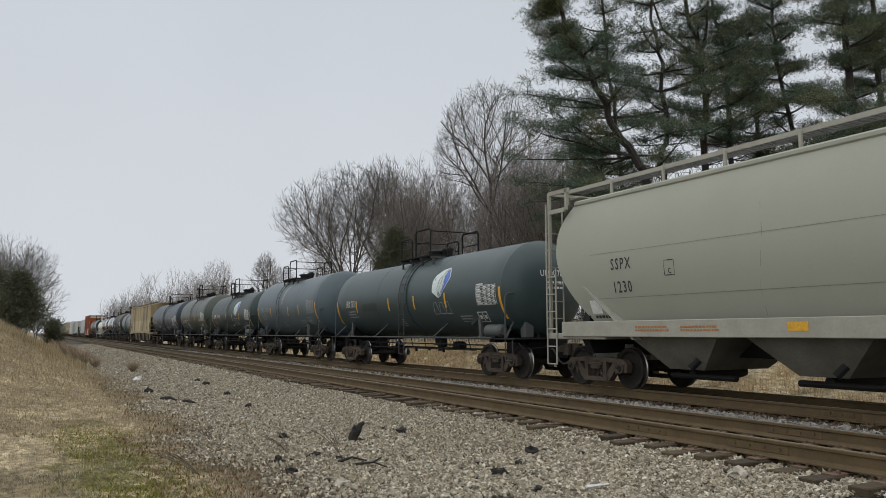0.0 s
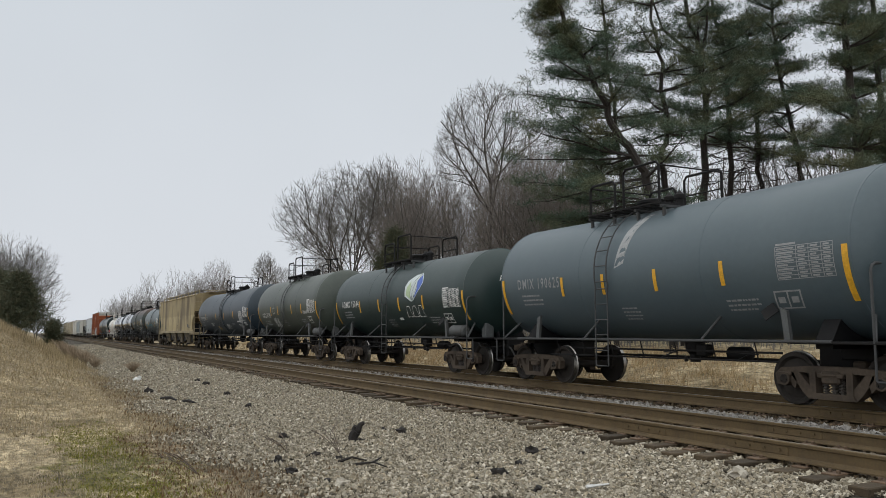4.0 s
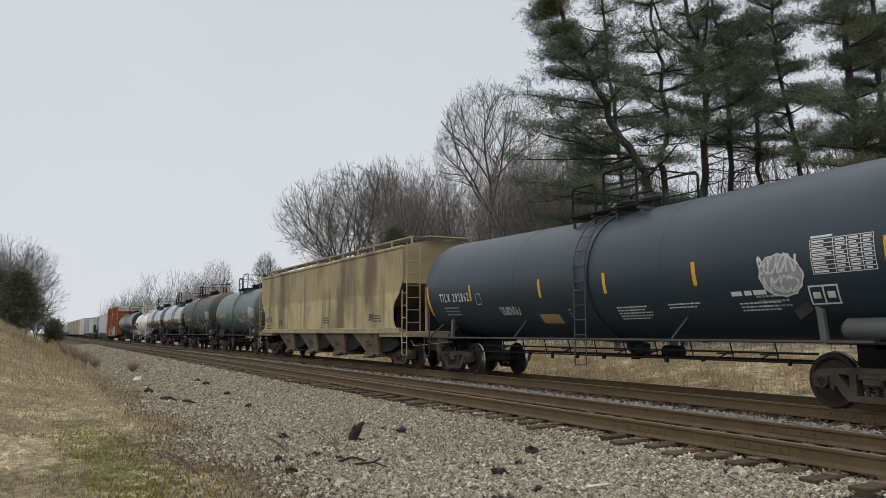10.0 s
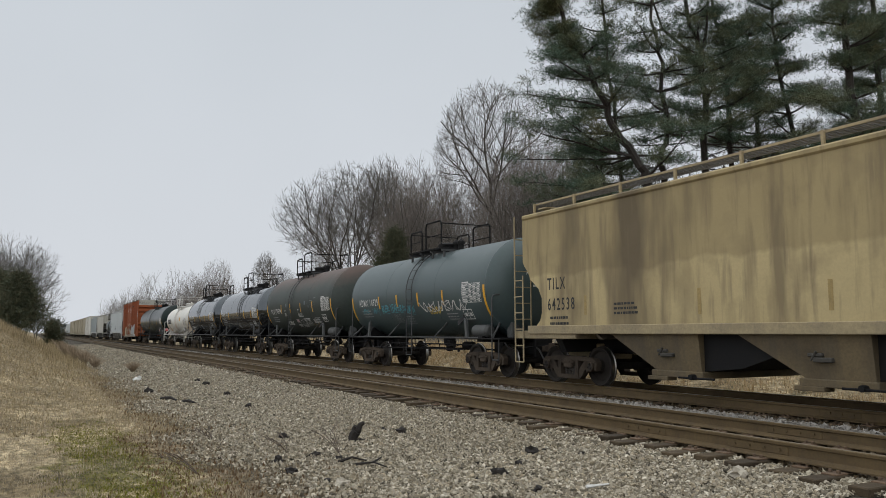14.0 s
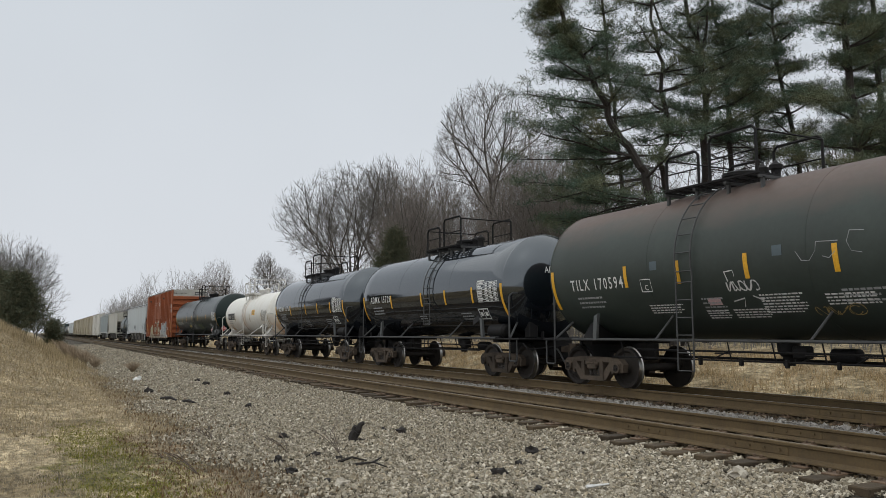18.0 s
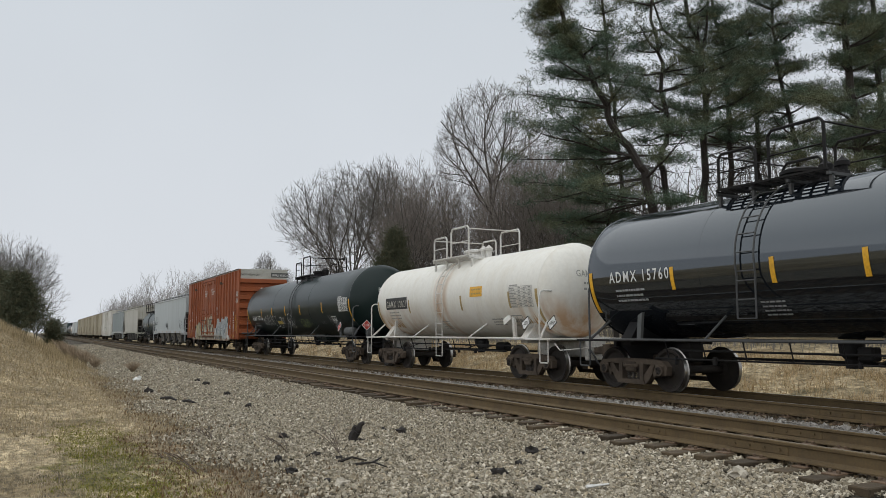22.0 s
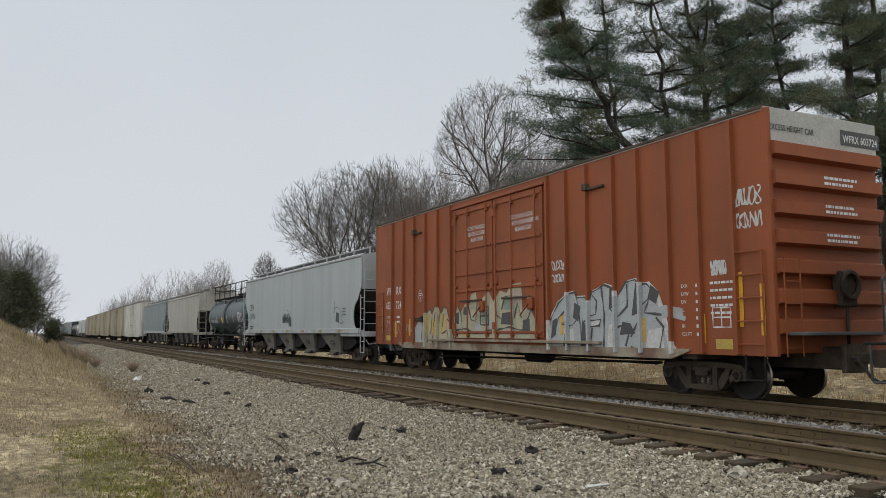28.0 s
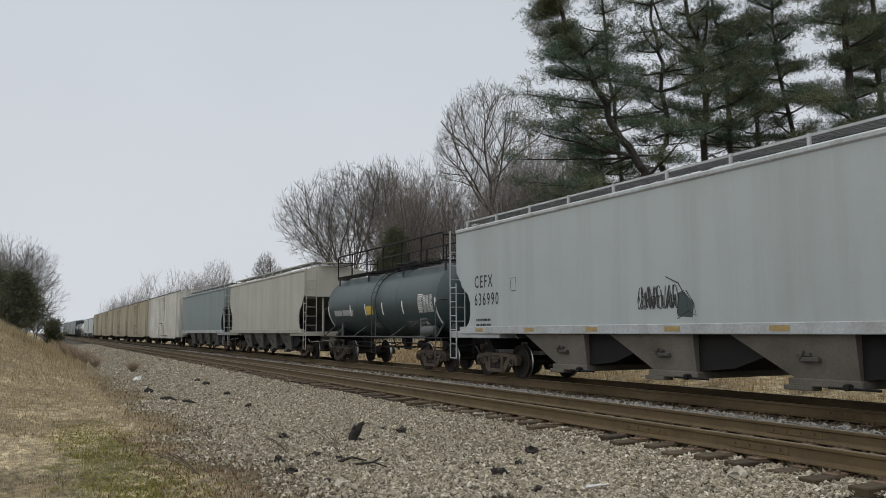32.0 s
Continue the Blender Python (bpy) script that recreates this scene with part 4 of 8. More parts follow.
def ground_z(x, y):
    z = piecewise(x, BED)
    if x < 3.0:
        z += 2.75 * smoothstep(7, 46, y) * smoothstep(3.2, -4.0, x)
    return z


def ground_mesh():
    xs = sorted({-1500, -700, -300, -150, -80, -40, -25, -16, *[-12 + 0.5 * k for k in range(29)], *[2.5 + 0.35 * k for k in range(40)], *[17 + k for k in range(14)], 35, 45, 60, 100, 200, 500, 1500})
    ys = sorted({-600, -200, -80, -40, -20, *[-10 + 1.0 * k for k in range(80)], *[72 + 6 * k for k in range(14)], 180, 220, 280, 350, 450, 600, 900, 1500, 2600})
    s = Shape()
    vs = [(x, y, ground_z(x, y) + (0.05 if x > 15 or y > 30 else 0.012) * noise.noise((x * 0.7, y * 0.7, 0))) for y in ys for x in xs]
    n = len(xs)
    s.add(vs, [(j * n + i, j * n + i + 1, (j + 1) * n + i + 1, (j + 1) * n + i) for j in range(len(ys) - 1) for i in range(n - 1)])
    return s


def ground_material():
    m = bpy.data.materials.new("ground_gravel_and_dry_grass")
    m.use_nodes = True
    nt = m.node_tree
    bs = nt.nodes["Principled BSDF"]
    tc = nt.nodes.new("ShaderNodeTexCoord")
    sep = nt.nodes.new("ShaderNodeSeparateXYZ")
    nt.links.new(tc.outputs["Object"], sep.inputs[0])
    edge = noise_tex(nt, 0.7, (1, 0.6, 1))
    wob = nt.nodes.new("ShaderNodeMath")
    wob.operation = "MULTIPLY_ADD"
    nt.links.new(edge.outputs[0], wob.inputs[0])
    wob.inputs[1].default_value = 1.6
    nt.links.new(sep.outputs[0], wob.inputs[2])
    near = nt.nodes.new("ShaderNodeMapRange")
    near.inputs["From Min"].default_value = 3.0
    near.inputs["From Max"].default_value = 4.4
    nt.links.new(wob.outputs[0], near.inputs["Value"])
    far = nt.nodes.new("ShaderNodeMapRange")
    far.inputs["From Min"].default_value = 16.0
    far.inputs["From Max"].default_value = 16.9
    nt.links.new(wob.outputs[0], far.inputs["Value"])
    stones = nt.nodes.new("ShaderNodeTexVoronoi")
    stones.inputs["Scale"].default_value = 16.0
    nt.links.new(tc.outputs["Object"], stones.inputs["Vector"])
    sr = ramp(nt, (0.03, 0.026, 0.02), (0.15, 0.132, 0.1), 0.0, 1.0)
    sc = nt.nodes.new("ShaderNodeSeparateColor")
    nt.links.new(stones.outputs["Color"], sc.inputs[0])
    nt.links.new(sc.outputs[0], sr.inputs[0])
    # darker towards cell edges: shade in the gaps between stones, painted in
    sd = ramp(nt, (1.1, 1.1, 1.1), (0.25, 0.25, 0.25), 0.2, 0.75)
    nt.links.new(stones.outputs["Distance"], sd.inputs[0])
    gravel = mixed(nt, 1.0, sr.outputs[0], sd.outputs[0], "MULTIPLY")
    rustn = noise_tex(nt, 0.35)
    rr = ramp(nt, (0, 0, 0), (0.6, 0.6, 0.6), 0.5, 0.75)
    nt.links.new(rustn.outputs[0], rr.inputs[0])
    gravel = mixed(nt, rr.outputs[0], gravel, (0.16, 0.12, 0.085))
    g1 = noise_tex(nt, 0.55, detail=9)
    gr = ramp(nt, (0.19, 0.148, 0.088), (0.5, 0.41, 0.265), 0.36, 0.64)
    nt.links.new(g1.outputs[0], gr.inputs[0])
    g2 = noise_tex(nt, 14.0, (1, 0.5, 1), detail=9)
    gf = ramp(nt, (0.3, 0.3, 0.3), (1.6, 1.6, 1.6), 0.3, 0.72)
    nt.links.new(g2.outputs[0], gf.inputs[0])
    g3 = noise_tex(nt, 4.5, (1, 0.6, 1), detail=9)
    gm = ramp(nt, (0.45, 0.45, 0.43), (1.45, 1.45, 1.45), 0.34, 0.66)
    nt.links.new(g3.outputs[0], gm.inputs[0])
    gf_out = mixed(nt, 1.0, gf.outputs[0], gm.outputs[0], "MULTIPLY")
    grass = mixed(nt, 1.0, gr.outputs[0], gf_out, "MULTIPLY")
    mossn = noise_tex(nt, 0.5, detail=5)
    mr = ramp(nt, (0, 0, 0), (0.8, 0.8, 0.8), 0.58, 0.68)
    nt.links.new(mossn.outputs[0], mr.inputs[0])
    grass = mixed(nt, mr.outputs[0], grass, (0.09, 0.08, 0.045))
    patch = nt.nodes.new("ShaderNodeVectorMath")
    patch.operation = "SUBTRACT"
    patch.inputs[1].default_value = (1.0, 10.8, -0.4)
    nt.links.new(tc.outputs["Object"], patch.inputs[0])
    patch2 = nt.nodes.new("ShaderNodeVectorMath")
    patch2.operation = "MULTIPLY"
    patch2.inputs[1].default_value = (0.72, 0.22, 0.0)
    nt.links.new(patch.outputs[0], patch2.inputs[0])
    dist = nt.nodes.new("ShaderNodeVectorMath")
    dist.operation = "LENGTH"
    nt.links.new(patch2.outputs[0], dist.inputs[0])
    mossb = noise_tex(nt, 3.4, detail=9)
    dsum = nt.nodes.new("ShaderNodeMath")
    dsum.operation = "MULTIPLY_ADD"
    dsum.inputs[1].default_value = 2.2
    nt.links.new(mossb.outputs[0], dsum.inputs[0])
    nt.links.new(dist.outputs["Value"], dsum.inputs[2])
    mm = ramp(nt, (0.85, 0.85, 0.85), (0, 0, 0), 0.95, 1.3)
    mm2 = nt.nodes.new("ShaderNodeMath")
    mm2.operation = "DIVIDE"
    mm2.inputs[1].default_value = 2.4
    nt.links.new(dsum.outputs[0], mm2.inputs[0])
    mm.color_ramp.elements[0].position, mm.color_ramp.elements[1].position = 0.56, 0.72
    nt.links.new(mm2.outputs[0], mm.inputs[0])
    moss_c = mixed(nt, 1.0, (0.1, 0.094, 0.028), gf_out, "MULTIPLY")
    grass = mixed(nt, mm.outputs[0], grass, moss_c)
    dirt_w = nt.nodes.new("ShaderNodeMapRange")
    dirt_w.inputs["From Min"].default_value = 2.2
    dirt_w.inputs["From Max"].default_value = 3.0
    dirt_w.inputs["To Max"].default_value = 0.85
    nt.links.new(wob.outputs[0], dirt_w.inputs["Value"])
    soil = mixed(nt, 1.0, (0.092, 0.067, 0.042), gf_out, "MULTIPLY")
    grass_edge = mixed(nt, dirt_w.outputs[0], grass, soil)
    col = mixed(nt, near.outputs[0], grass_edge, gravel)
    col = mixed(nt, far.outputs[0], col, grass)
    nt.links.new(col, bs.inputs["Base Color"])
    bs.inputs["Roughness"].default_value = 0.95
    bs.inputs["Specular IOR Level"].default_value = 0.2
    b = nt.nodes.new("ShaderNodeBump")
    b.inputs["Strength"].default_value = 0.7
    b.inputs["Distance"].default_value = 0.03
    h = nt.nodes.new("ShaderNodeMath")
    h.operation = "SUBTRACT"
    nt.links.new(g2.outputs[0], h.inputs[0])
    nt.links.new(stones.outputs["Distance"], h.inputs[1])
    nt.links.new(h.outputs[0], b.inputs["Height"])
    nt.links.new(b.outputs[0], bs.inputs["Normal"])
    return m


ground = new("ground", ground_mesh().mesh("ground", ground_material(), 60))
tagged(ground, "gravel trackside verge with a dry grass bank", "ground", kind="structure")

# ---- tracks ----
rail_rust = mat("rusty_rail", (0.115, 0.077, 0.033), (0.065, 0.043, 0.02), 0.7, 0.75, coarse=3, fine=30, bump=0.2)
rail_head = mat("worn_rail_head", (0.42, 0.41, 0.39), (0.3, 0.27, 0.23), 0.5, 0.35, 0.8, coarse=5, bump=0.03)
rail_dull = mat("dull_rail_head", (0.16, 0.125, 0.082), (0.2, 0.17, 0.13), 0.6, 0.55, 0.2, coarse=5, bump=0.05)
tie_wood = mat("weathered_tie_wood", (0.066, 0.046, 0.024), (0.026, 0.018, 0.01), 0.8, 0.95, coarse=5, fine=40, bump=0.6, spread=0.35)
plate_rust = mat("rusty_tie_plate", (0.14, 0.09, 0.055), (0.08, 0.055, 0.04), 0.7, 0.85, coarse=6, bump=0.2)


def rail_shape(y0, y1):
    half = [(0.078, -0.205), (0.078, -0.192), (0.02, -0.172), (0.009, -0.155), (0.009, -0.05), (0.034, -0.04), (0.037, -0.01), (0.03, 0.0)]
    prof = half + [(-x, z) for x, z in reversed(half)]
    return Shape().prism(prof, "xz", y0, y1)


def track(name, xc, label, heads, near_ties):
    tr = thing(name, label, "railway track", "tracks")
    tr["kind"] = "structure"
    for k, head in zip((-1, 1), heads):
        me = rail_shape(-60, 1200).mesh("rail", rail_rust, 20)
        me.materials.append(head)
        for p in me.polygons:
            if p.normal.z > 0.8 and p.center.z > -0.02:
                p.material_index = 1
        part("rail", me, rail_rust, tr, "rust-brown steel rail with a worn head", pose(xc + k * 0.755, 0, 0))
        for yj in ((6.9, 8.9) if k < 0 else (7.6,)):
            bar_ = Shape().box(xc + k * 0.755 - 0.018, xc + k * 0.755 + 0.018, yj - 0.45, yj + 0.45, -0.155, -0.055, 0.008)
            for b in range(4):
                yb = yj - 0.33 + 0.22 * b
                bar_.rod((xc + k * 0.755 - 0.035, yb, -0.1), (xc + k * 0.755 + 0.035, yb, -0.1), 0.016, 6)
            part("joint_bar", bar_, rail_rust, tr)
    rng = random.Random(int(xc * 10))
    tie_me = [Shape().box(-1.3, 1.3, -0.115, 0.115, -0.4, -0.222, 0.012).moved(lambda x, y, z, q=q: (x, y + 0.012 * math.sin(x * 3 + q), z + 0.006 * math.sin(x * 7 + q * 2))).mesh("tie", tie_wood, 30) for q in range(4)]
    plate_me = Shape().box(-0.2, 0.2, -0.09, 0.09, -0.224, -0.203, 0.004)
    for dx in (-0.1, 0.1):
        for dy in (-0.05, 0.05):
            plate_me.box(dx - 0.018, dx + 0.018, dy - 0.016, dy + 0.016, -0.206, -0.17, 0.004)
    plate_me = plate_me.mesh("tie_plate", plate_rust, 0)
    far_s = Shape()
    y, k = 2.0, 0
    while y < 260:
        sk = rng.uniform(-1.2, 1.2)
        if k < near_ties:
            t = part("tie", tie_me[k % 4], tie_wood, tr, m=pose(xc + rng.uniform(-0.12, 0.14), y, rng.uniform(-0.035, 0.0), 0, 0, sk))
            if k < 70:
                for s_ in (-0.755, 0.755):
                    part("tie_plate", plate_me, plate_rust, t, m=pose(s_, 0, 0.0))
        else:
            far_s.box(xc - 1.3, xc + 1.3, y - 0.115, y + 0.115, -0.4, -0.222)
        y += 0.52 + rng.uniform(-0.03, 0.03)
        k += 1
    rest = part("far_ties", far_s, tie_wood, tr, smooth=0)
    rest["kind"] = "stuff"
    return tr


track("near_track", NEAR, "empty rusty railway track on wooden ties", (rail_dull, rail_head), 170)
track("far_track", FAR, "railway track on wooden ties under the freight train", (rail_head, rail_head), 110)


# ---- ballast, grass and litter ----
def joined_mesh(name, V, F, material):
    """One mesh from numpy arrays of points and triangles."""
    me = bpy.data.meshes.new(name)
    me.vertices.add(len(V))
    me.vertices.foreach_set("co", V.astype(np.float32).ravel())
    me.loops.add(F.size)
    me.loops.foreach_set("vertex_index", F.astype(np.int32).ravel())
    me.polygons.add(len(F))
    me.polygons.foreach_set("loop_start", np.arange(0, F.size, 3, dtype=np.int32))
    me.update(calc_edges=True)
    me.shade_flat()
    me.materials.append(material)
    return me


def ico(rounds):
    """A rough stone: a crooked block near by, four faces further off."""
    if rounds:
        v = np.array([(x, y, z) for x in (-1, 1) for y in (-1, 1) for z in (-1, 1)], float) * 0.75
        f = np.array([(0, 1, 3), (0, 3, 2), (4, 6, 7), (4, 7, 5), (0, 4, 5), (0, 5, 1), (2, 3, 7), (2, 7, 6), (0, 2, 6), (0, 6, 4), (1, 5, 7), (1, 7, 3)])
        return v, f
    v = np.array([(1, 1, 1), (1, -1, -1), (-1, 1, -1), (-1, -1, 1)], float) * 0.8
    f = np.array([(0, 1, 2), (0, 3, 1), (0, 2, 3), (1, 3, 2)])
    return v, f


def turns(r, n):
    q = r.normal(0, 1, (n, 4))
    q /= np.linalg.norm(q, axis=1)[:, None]
    w, x, y, z = q.T
    return np.stack([1 - 2 * (y * y + z * z), 2 * (x * y - z * w), 2 * (x * z + y * w), 2 * (x * y + z * w), 1 - 2 * (x * x + z * z), 2 * (y * z - x * w),
                     2 * (x * z - y * w), 2 * (y * z + x * w), 1 - 2 * (x * x + y * y)], 1).reshape(n, 3, 3)


def stones(name, boxes, rounds, material, label, seed, skip=None):
    """Crushed stones strewn over plan boxes (x0, x1, y0, y1, number to the square metre, smallest, largest)."""
    r = np.random.default_rng(seed)
    base, faces = ico(rounds)
    P, S = [], []
    for x0, x1, y0, y1, per, lo, hi in boxes:
        n = int((x1 - x0) * (y1 - y0) * per)
        x, y = r.uniform(x0, x1, n), r.uniform(y0, y1, n)
        keep = np.ones(n, bool)
        if x0 < 3.3:
            keep = r.uniform(0, 1, n) < np.clip((x - 2.0 - 0.3 * np.sin(y * 0.9) - 0.2 * np.sin(y * 2.7)) / 1.2, 0.0, 1) ** 1.2
        x, y = x[keep], y[keep]
        s = lo + (hi - lo) * r.uniform(0, 1, len(x)) ** 2.2
        z = np.array([ground_z(a, b) for a, b in zip(x, y)])
        P.append(np.stack([x, y, z + s * 0.3 + r.uniform(0, 0.02, len(x))], 1))
        S.append(s)
    P, S = np.concatenate(P), np.concatenate(S)
    n = len(P)
    k = len(base)
    R = turns(r, n)
    stretch = np.stack([S * r.uniform(0.8, 1.25, n), S * r.uniform(0.65, 1.05, n), S * r.uniform(0.5, 0.85, n)], 1)
    V = base[None] * r.uniform(0.72, 1.2, (n, k, 1)) * stretch[:, None, :]
    V += r.normal(0, 0.2, (n, k, 3)) * S[:, None, None]
    V = np.einsum("nij,nkj->nki", R, V) + P[:, None, :]
    F = (faces[None] + (np.arange(n) * k)[:, None, None]).reshape(-1, 3)
    ob = new(name, joined_mesh(name, V.reshape(-1, 3), F, material))
    tagged(ob, label, "gravel", kind="stuff")
    return ob


stone_mat = island_mat("crushed_stone", [(0.054, 0.048, 0.038), (0.41, 0.36, 0.275), (0.19, 0.166, 0.122), (0.52, 0.465, 0.36), (0.11, 0.094, 0.068), (0.43, 0.362, 0.255), (0.3, 0.265, 0.2), (0.67, 0.61, 0.5), (0.14, 0.12, 0.086), (0.345, 0.292, 0.205)], 0.9)
stained_mat = island_mat("rust_stained_stone", [(0.055, 0.04, 0.024), (0.12, 0.086, 0.05), (0.18, 0.135, 0.085), (0.09, 0.06, 0.033), (0.24, 0.2, 0.145), (0.12, 0.088, 0.058)], 0.9)
stones("verge_gravel", [(1.6, 4.5, 7.2, 9.5, 1600, 0.012, 0.032), (4.5, 7.35, 5.2, 9.5, 1600, 0.012, 0.032), (7.3, 7.78, 4.8, 11.0, 1100, 0.014, 0.036)], 1, stone_mat, "loose grey crushed stone along the near track", 3)
stones("far_verge_gravel", [(1.6, 7.3, 9.5, 12.5, 1800, 0.013, 0.033), (7.3, 7.78, 11.0, 16.0, 900, 0.018, 0.04), (1.6, 7.3, 12.5, 20.0, 1400, 0.014, 0.033), (1.8, 7.3, 20.0, 36.0, 480, 0.019, 0.038), (1.9, 7.3, 36.0, 70.0, 170, 0.03, 0.055), (2.0, 7.3, 70.0, 120.0, 30, 0.05, 0.09)], 0, stone_mat, "grey crushed stone further along the track", 4)
stones("track_ballast", [(7.75, 9.95, 3.5, 24.0, 260, 0.025, 0.05), (11.4, 14.3, 3.5, 24.0, 170, 0.025, 0.05),
                         (7.2, 14.3, 24.0, 60.0, 60, 0.04, 0.075)], 0, stained_mat, "rust-stained ballast between ties and tracks", 5)


stones("middle_ballast", [(9.9, 11.5, 3.5, 30.0, 330, 0.028, 0.06), (9.9, 11.5, 30.0, 70.0, 90, 0.045, 0.075)], 0, island_mat("pale_crushed_stone", [(0.12, 0.11, 0.1), (0.3, 0.28, 0.25), (0.42, 0.4, 0.37), (0.22, 0.2, 0.18), (0.36, 0.33, 0.28)], 0.9), "pale crushed stone between the two tracks", 15)


def blades(name, boxes, material, label, seed, lean=0.5, keep_fn=None):
    """Grass blades over plan boxes (x0, x1, y0, y1, per square metre, shortest, longest, half width)."""
    r = np.random.default_rng(seed)
    V = []
    for x0, x1, y0, y1, per, lo, hi, hw in boxes:
        n = int((x1 - x0) * (y1 - y0) * per)
        x, y = r.uniform(x0, x1, n), r.uniform(y0, y1, n)
        if keep_fn is not None:
            ok = keep_fn(x, y, r)
            x, y = x[ok], y[ok]
        n = len(x)
        z = np.array([ground_z(a, b) for a, b in zip(x, y)]) - 0.015
        L = r.uniform(lo, hi, n)
        a = r.uniform(0, 2 * np.pi, n)
        tilt = np.abs(r.normal(0, lean, n))
        b = np.stack([x, y, z], 1)
        tip = b + np.stack([np.cos(a) * np.sin(tilt) * L, np.sin(a) * np.sin(tilt) * L, np.cos(tilt) * L], 1)
        c = r.uniform(0, 2 * np.pi, n)
        w = np.stack([np.cos(c) * hw, np.sin(c) * hw, np.zeros(n)], 1)
        V.append(np.stack([b - w, b + w, tip], 1).reshape(-1, 3))
    V = np.concatenate(V)
    ob = new(name, joined_mesh(name, V, np.arange(len(V)).reshape(-1, 3), material))
    tagged(ob, label, "grass", kind="stuff")
    return ob


straw = island_mat("dry_straw", [(0.175, 0.135, 0.075), (0.41, 0.325, 0.19), (0.3, 0.235, 0.138), (0.51, 0.415, 0.265), (0.135, 0.103, 0.055)], 0.9)
tall_straw = island_mat("tall_dead_grass", [(0.36, 0.26, 0.14), (0.55, 0.42, 0.25), (0.45, 0.335, 0.19), (0.26, 0.185, 0.1)], 0.9)
moss_green = island_mat("mossy_grass", [(0.06, 0.066, 0.01), (0.17, 0.18, 0.016), (0.24, 0.235, 0.024), (0.11, 0.115, 0.014), (0.27, 0.225, 0.09), (0.2, 0.2, 0.018)], 0.9)


def moss_far(x, y):
    """Below one inside the two mossy patches of the verge."""
    return np.minimum(((x - 1.1) / 0.8) ** 2 + ((y - 9.9) / 2.3) ** 2, ((x - 0.9) / 0.6) ** 2 + ((y - 13.5) / 2.6) ** 2)


def lawn_keep(x, y, r):
    d = moss_far(x, y)
    thin = np.clip(0.25 + d, 0, 1)
    return r.uniform(0, 1, len(x)) < thin * np.clip((3.35 - x + 0.4 * np.sin(y * 0.9) + 0.3 * np.sin(y * 2.3)) / 1.9, 0.0, 1)


def moss_keep(x, y, r):
    d = moss_far(x, y)
    clump = np.array([noise.noise((a * 3.1, b * 2.2, 4.0)) + 0.6 * noise.noise((a * 8.0, b * 6.0, 1.0)) for a, b in zip(x, y)])
    return r.uniform(0, 1, len(x)) < np.clip(1.35 - d + 1.15 * clump, 0, 1)


def field_keep(x, y, r):
    clump = np.array([noise.noise((a * 1.3, b * 1.0, 5.0)) + 0.5 * noise.noise((a * 4.0, b * 3.0, 2.0)) for a, b in zip(x, y)])
    return r.uniform(0, 1, len(x)) < np.clip(0.4 + 1.6 * clump, 0.06, 1)


def tuft_keep(x, y, r):
    clump = np.array([noise.noise((a * 2.4, b * 1.6, 9.0)) + 0.5 * noise.noise((a * 7.0, b * 5.0, 3.0)) for a, b in zip(x, y)])
    return lawn_keep(x, y, r) & (r.uniform(0, 1, len(x)) < np.clip(0.15 + 1.8 * clump, 0, 1))


blades("dry_lawn", [(-2.5, 3.0, 8.0, 14.0, 2100, 0.02, 0.055, 0.005), (-3.0, 3.0, 14.0, 24.0, 800, 0.04, 0.1, 0.008), (-5.0, 2.8, 24.0, 46.0, 280, 0.06, 0.15, 0.014)], straw, "short dry winter grass on the bank", 6, 1.25, lawn_keep)
pale_straw = island_mat("bleached_straw", [(0.43, 0.36, 0.255), (0.55, 0.465, 0.345), (0.33, 0.27, 0.18)], 0.9)
blades("bleached_grass", [(-2.5, 3.2, 8.0, 15.0, 1100, 0.03, 0.1, 0.005), (-3.0, 3.0, 15.0, 30.0, 700, 0.04, 0.1, 0.009), (-5.0, 2.6, 30.0, 48.0, 300, 0.06, 0.13, 0.015)], pale_straw, "bleached tufts of dry grass on the bank", 26, 1.15, tuft_keep)
blades("mossy_patch", [(-0.3, 2.4, 8.2, 16.5, 4200, 0.015, 0.04, 0.011)], moss_green, "low green moss and grass patch", 7, 0.9, moss_keep)
blades("tall_dead_grass", [(0.4, 2.2, 34.0, 52.0, 60, 0.12, 0.42, 0.012), (-4.0, 1.2, 40.0, 52.0, 70, 0.2, 0.55, 0.014), (1.0, 2.4, 52.0, 80.0, 60, 0.3, 0.9, 0.02)], straw, "tall dead grass along the top of the bank", 8, 0.4)
blades("field_grass", [(15.4, 17.5, 2.0, 40.0, 420, 0.1, 0.35, 0.008), (17.5, 23.0, 2.0, 46.0, 320, 0.15, 0.5, 0.01), (15.4, 24.0, 40.0, 110.0, 40, 0.25, 0.6, 0.02)], tall_straw, "dry grass slope beyond the tracks", 9, 1.1, field_keep)

leaf_litter = island_mat("brown_dead_leaves", [(0.1, 0.06, 0.03), (0.2, 0.12, 0.06), (0.15, 0.1, 0.06), (0.27, 0.2, 0.12)], 0.9)
blades("dead_leaves", [(1.2, 3.6, 7.5, 14.0, 380, 0.03, 0.08, 0.018), (1.7, 3.5, 14.0, 32.0, 110, 0.04, 0.1, 0.025), (-1.5, 1.2, 7.0, 16.0, 14, 0.03, 0.07, 0.02)], leaf_litter, "brown dead leaves and bark scraps at the gravel's edge", 17, 1.4)

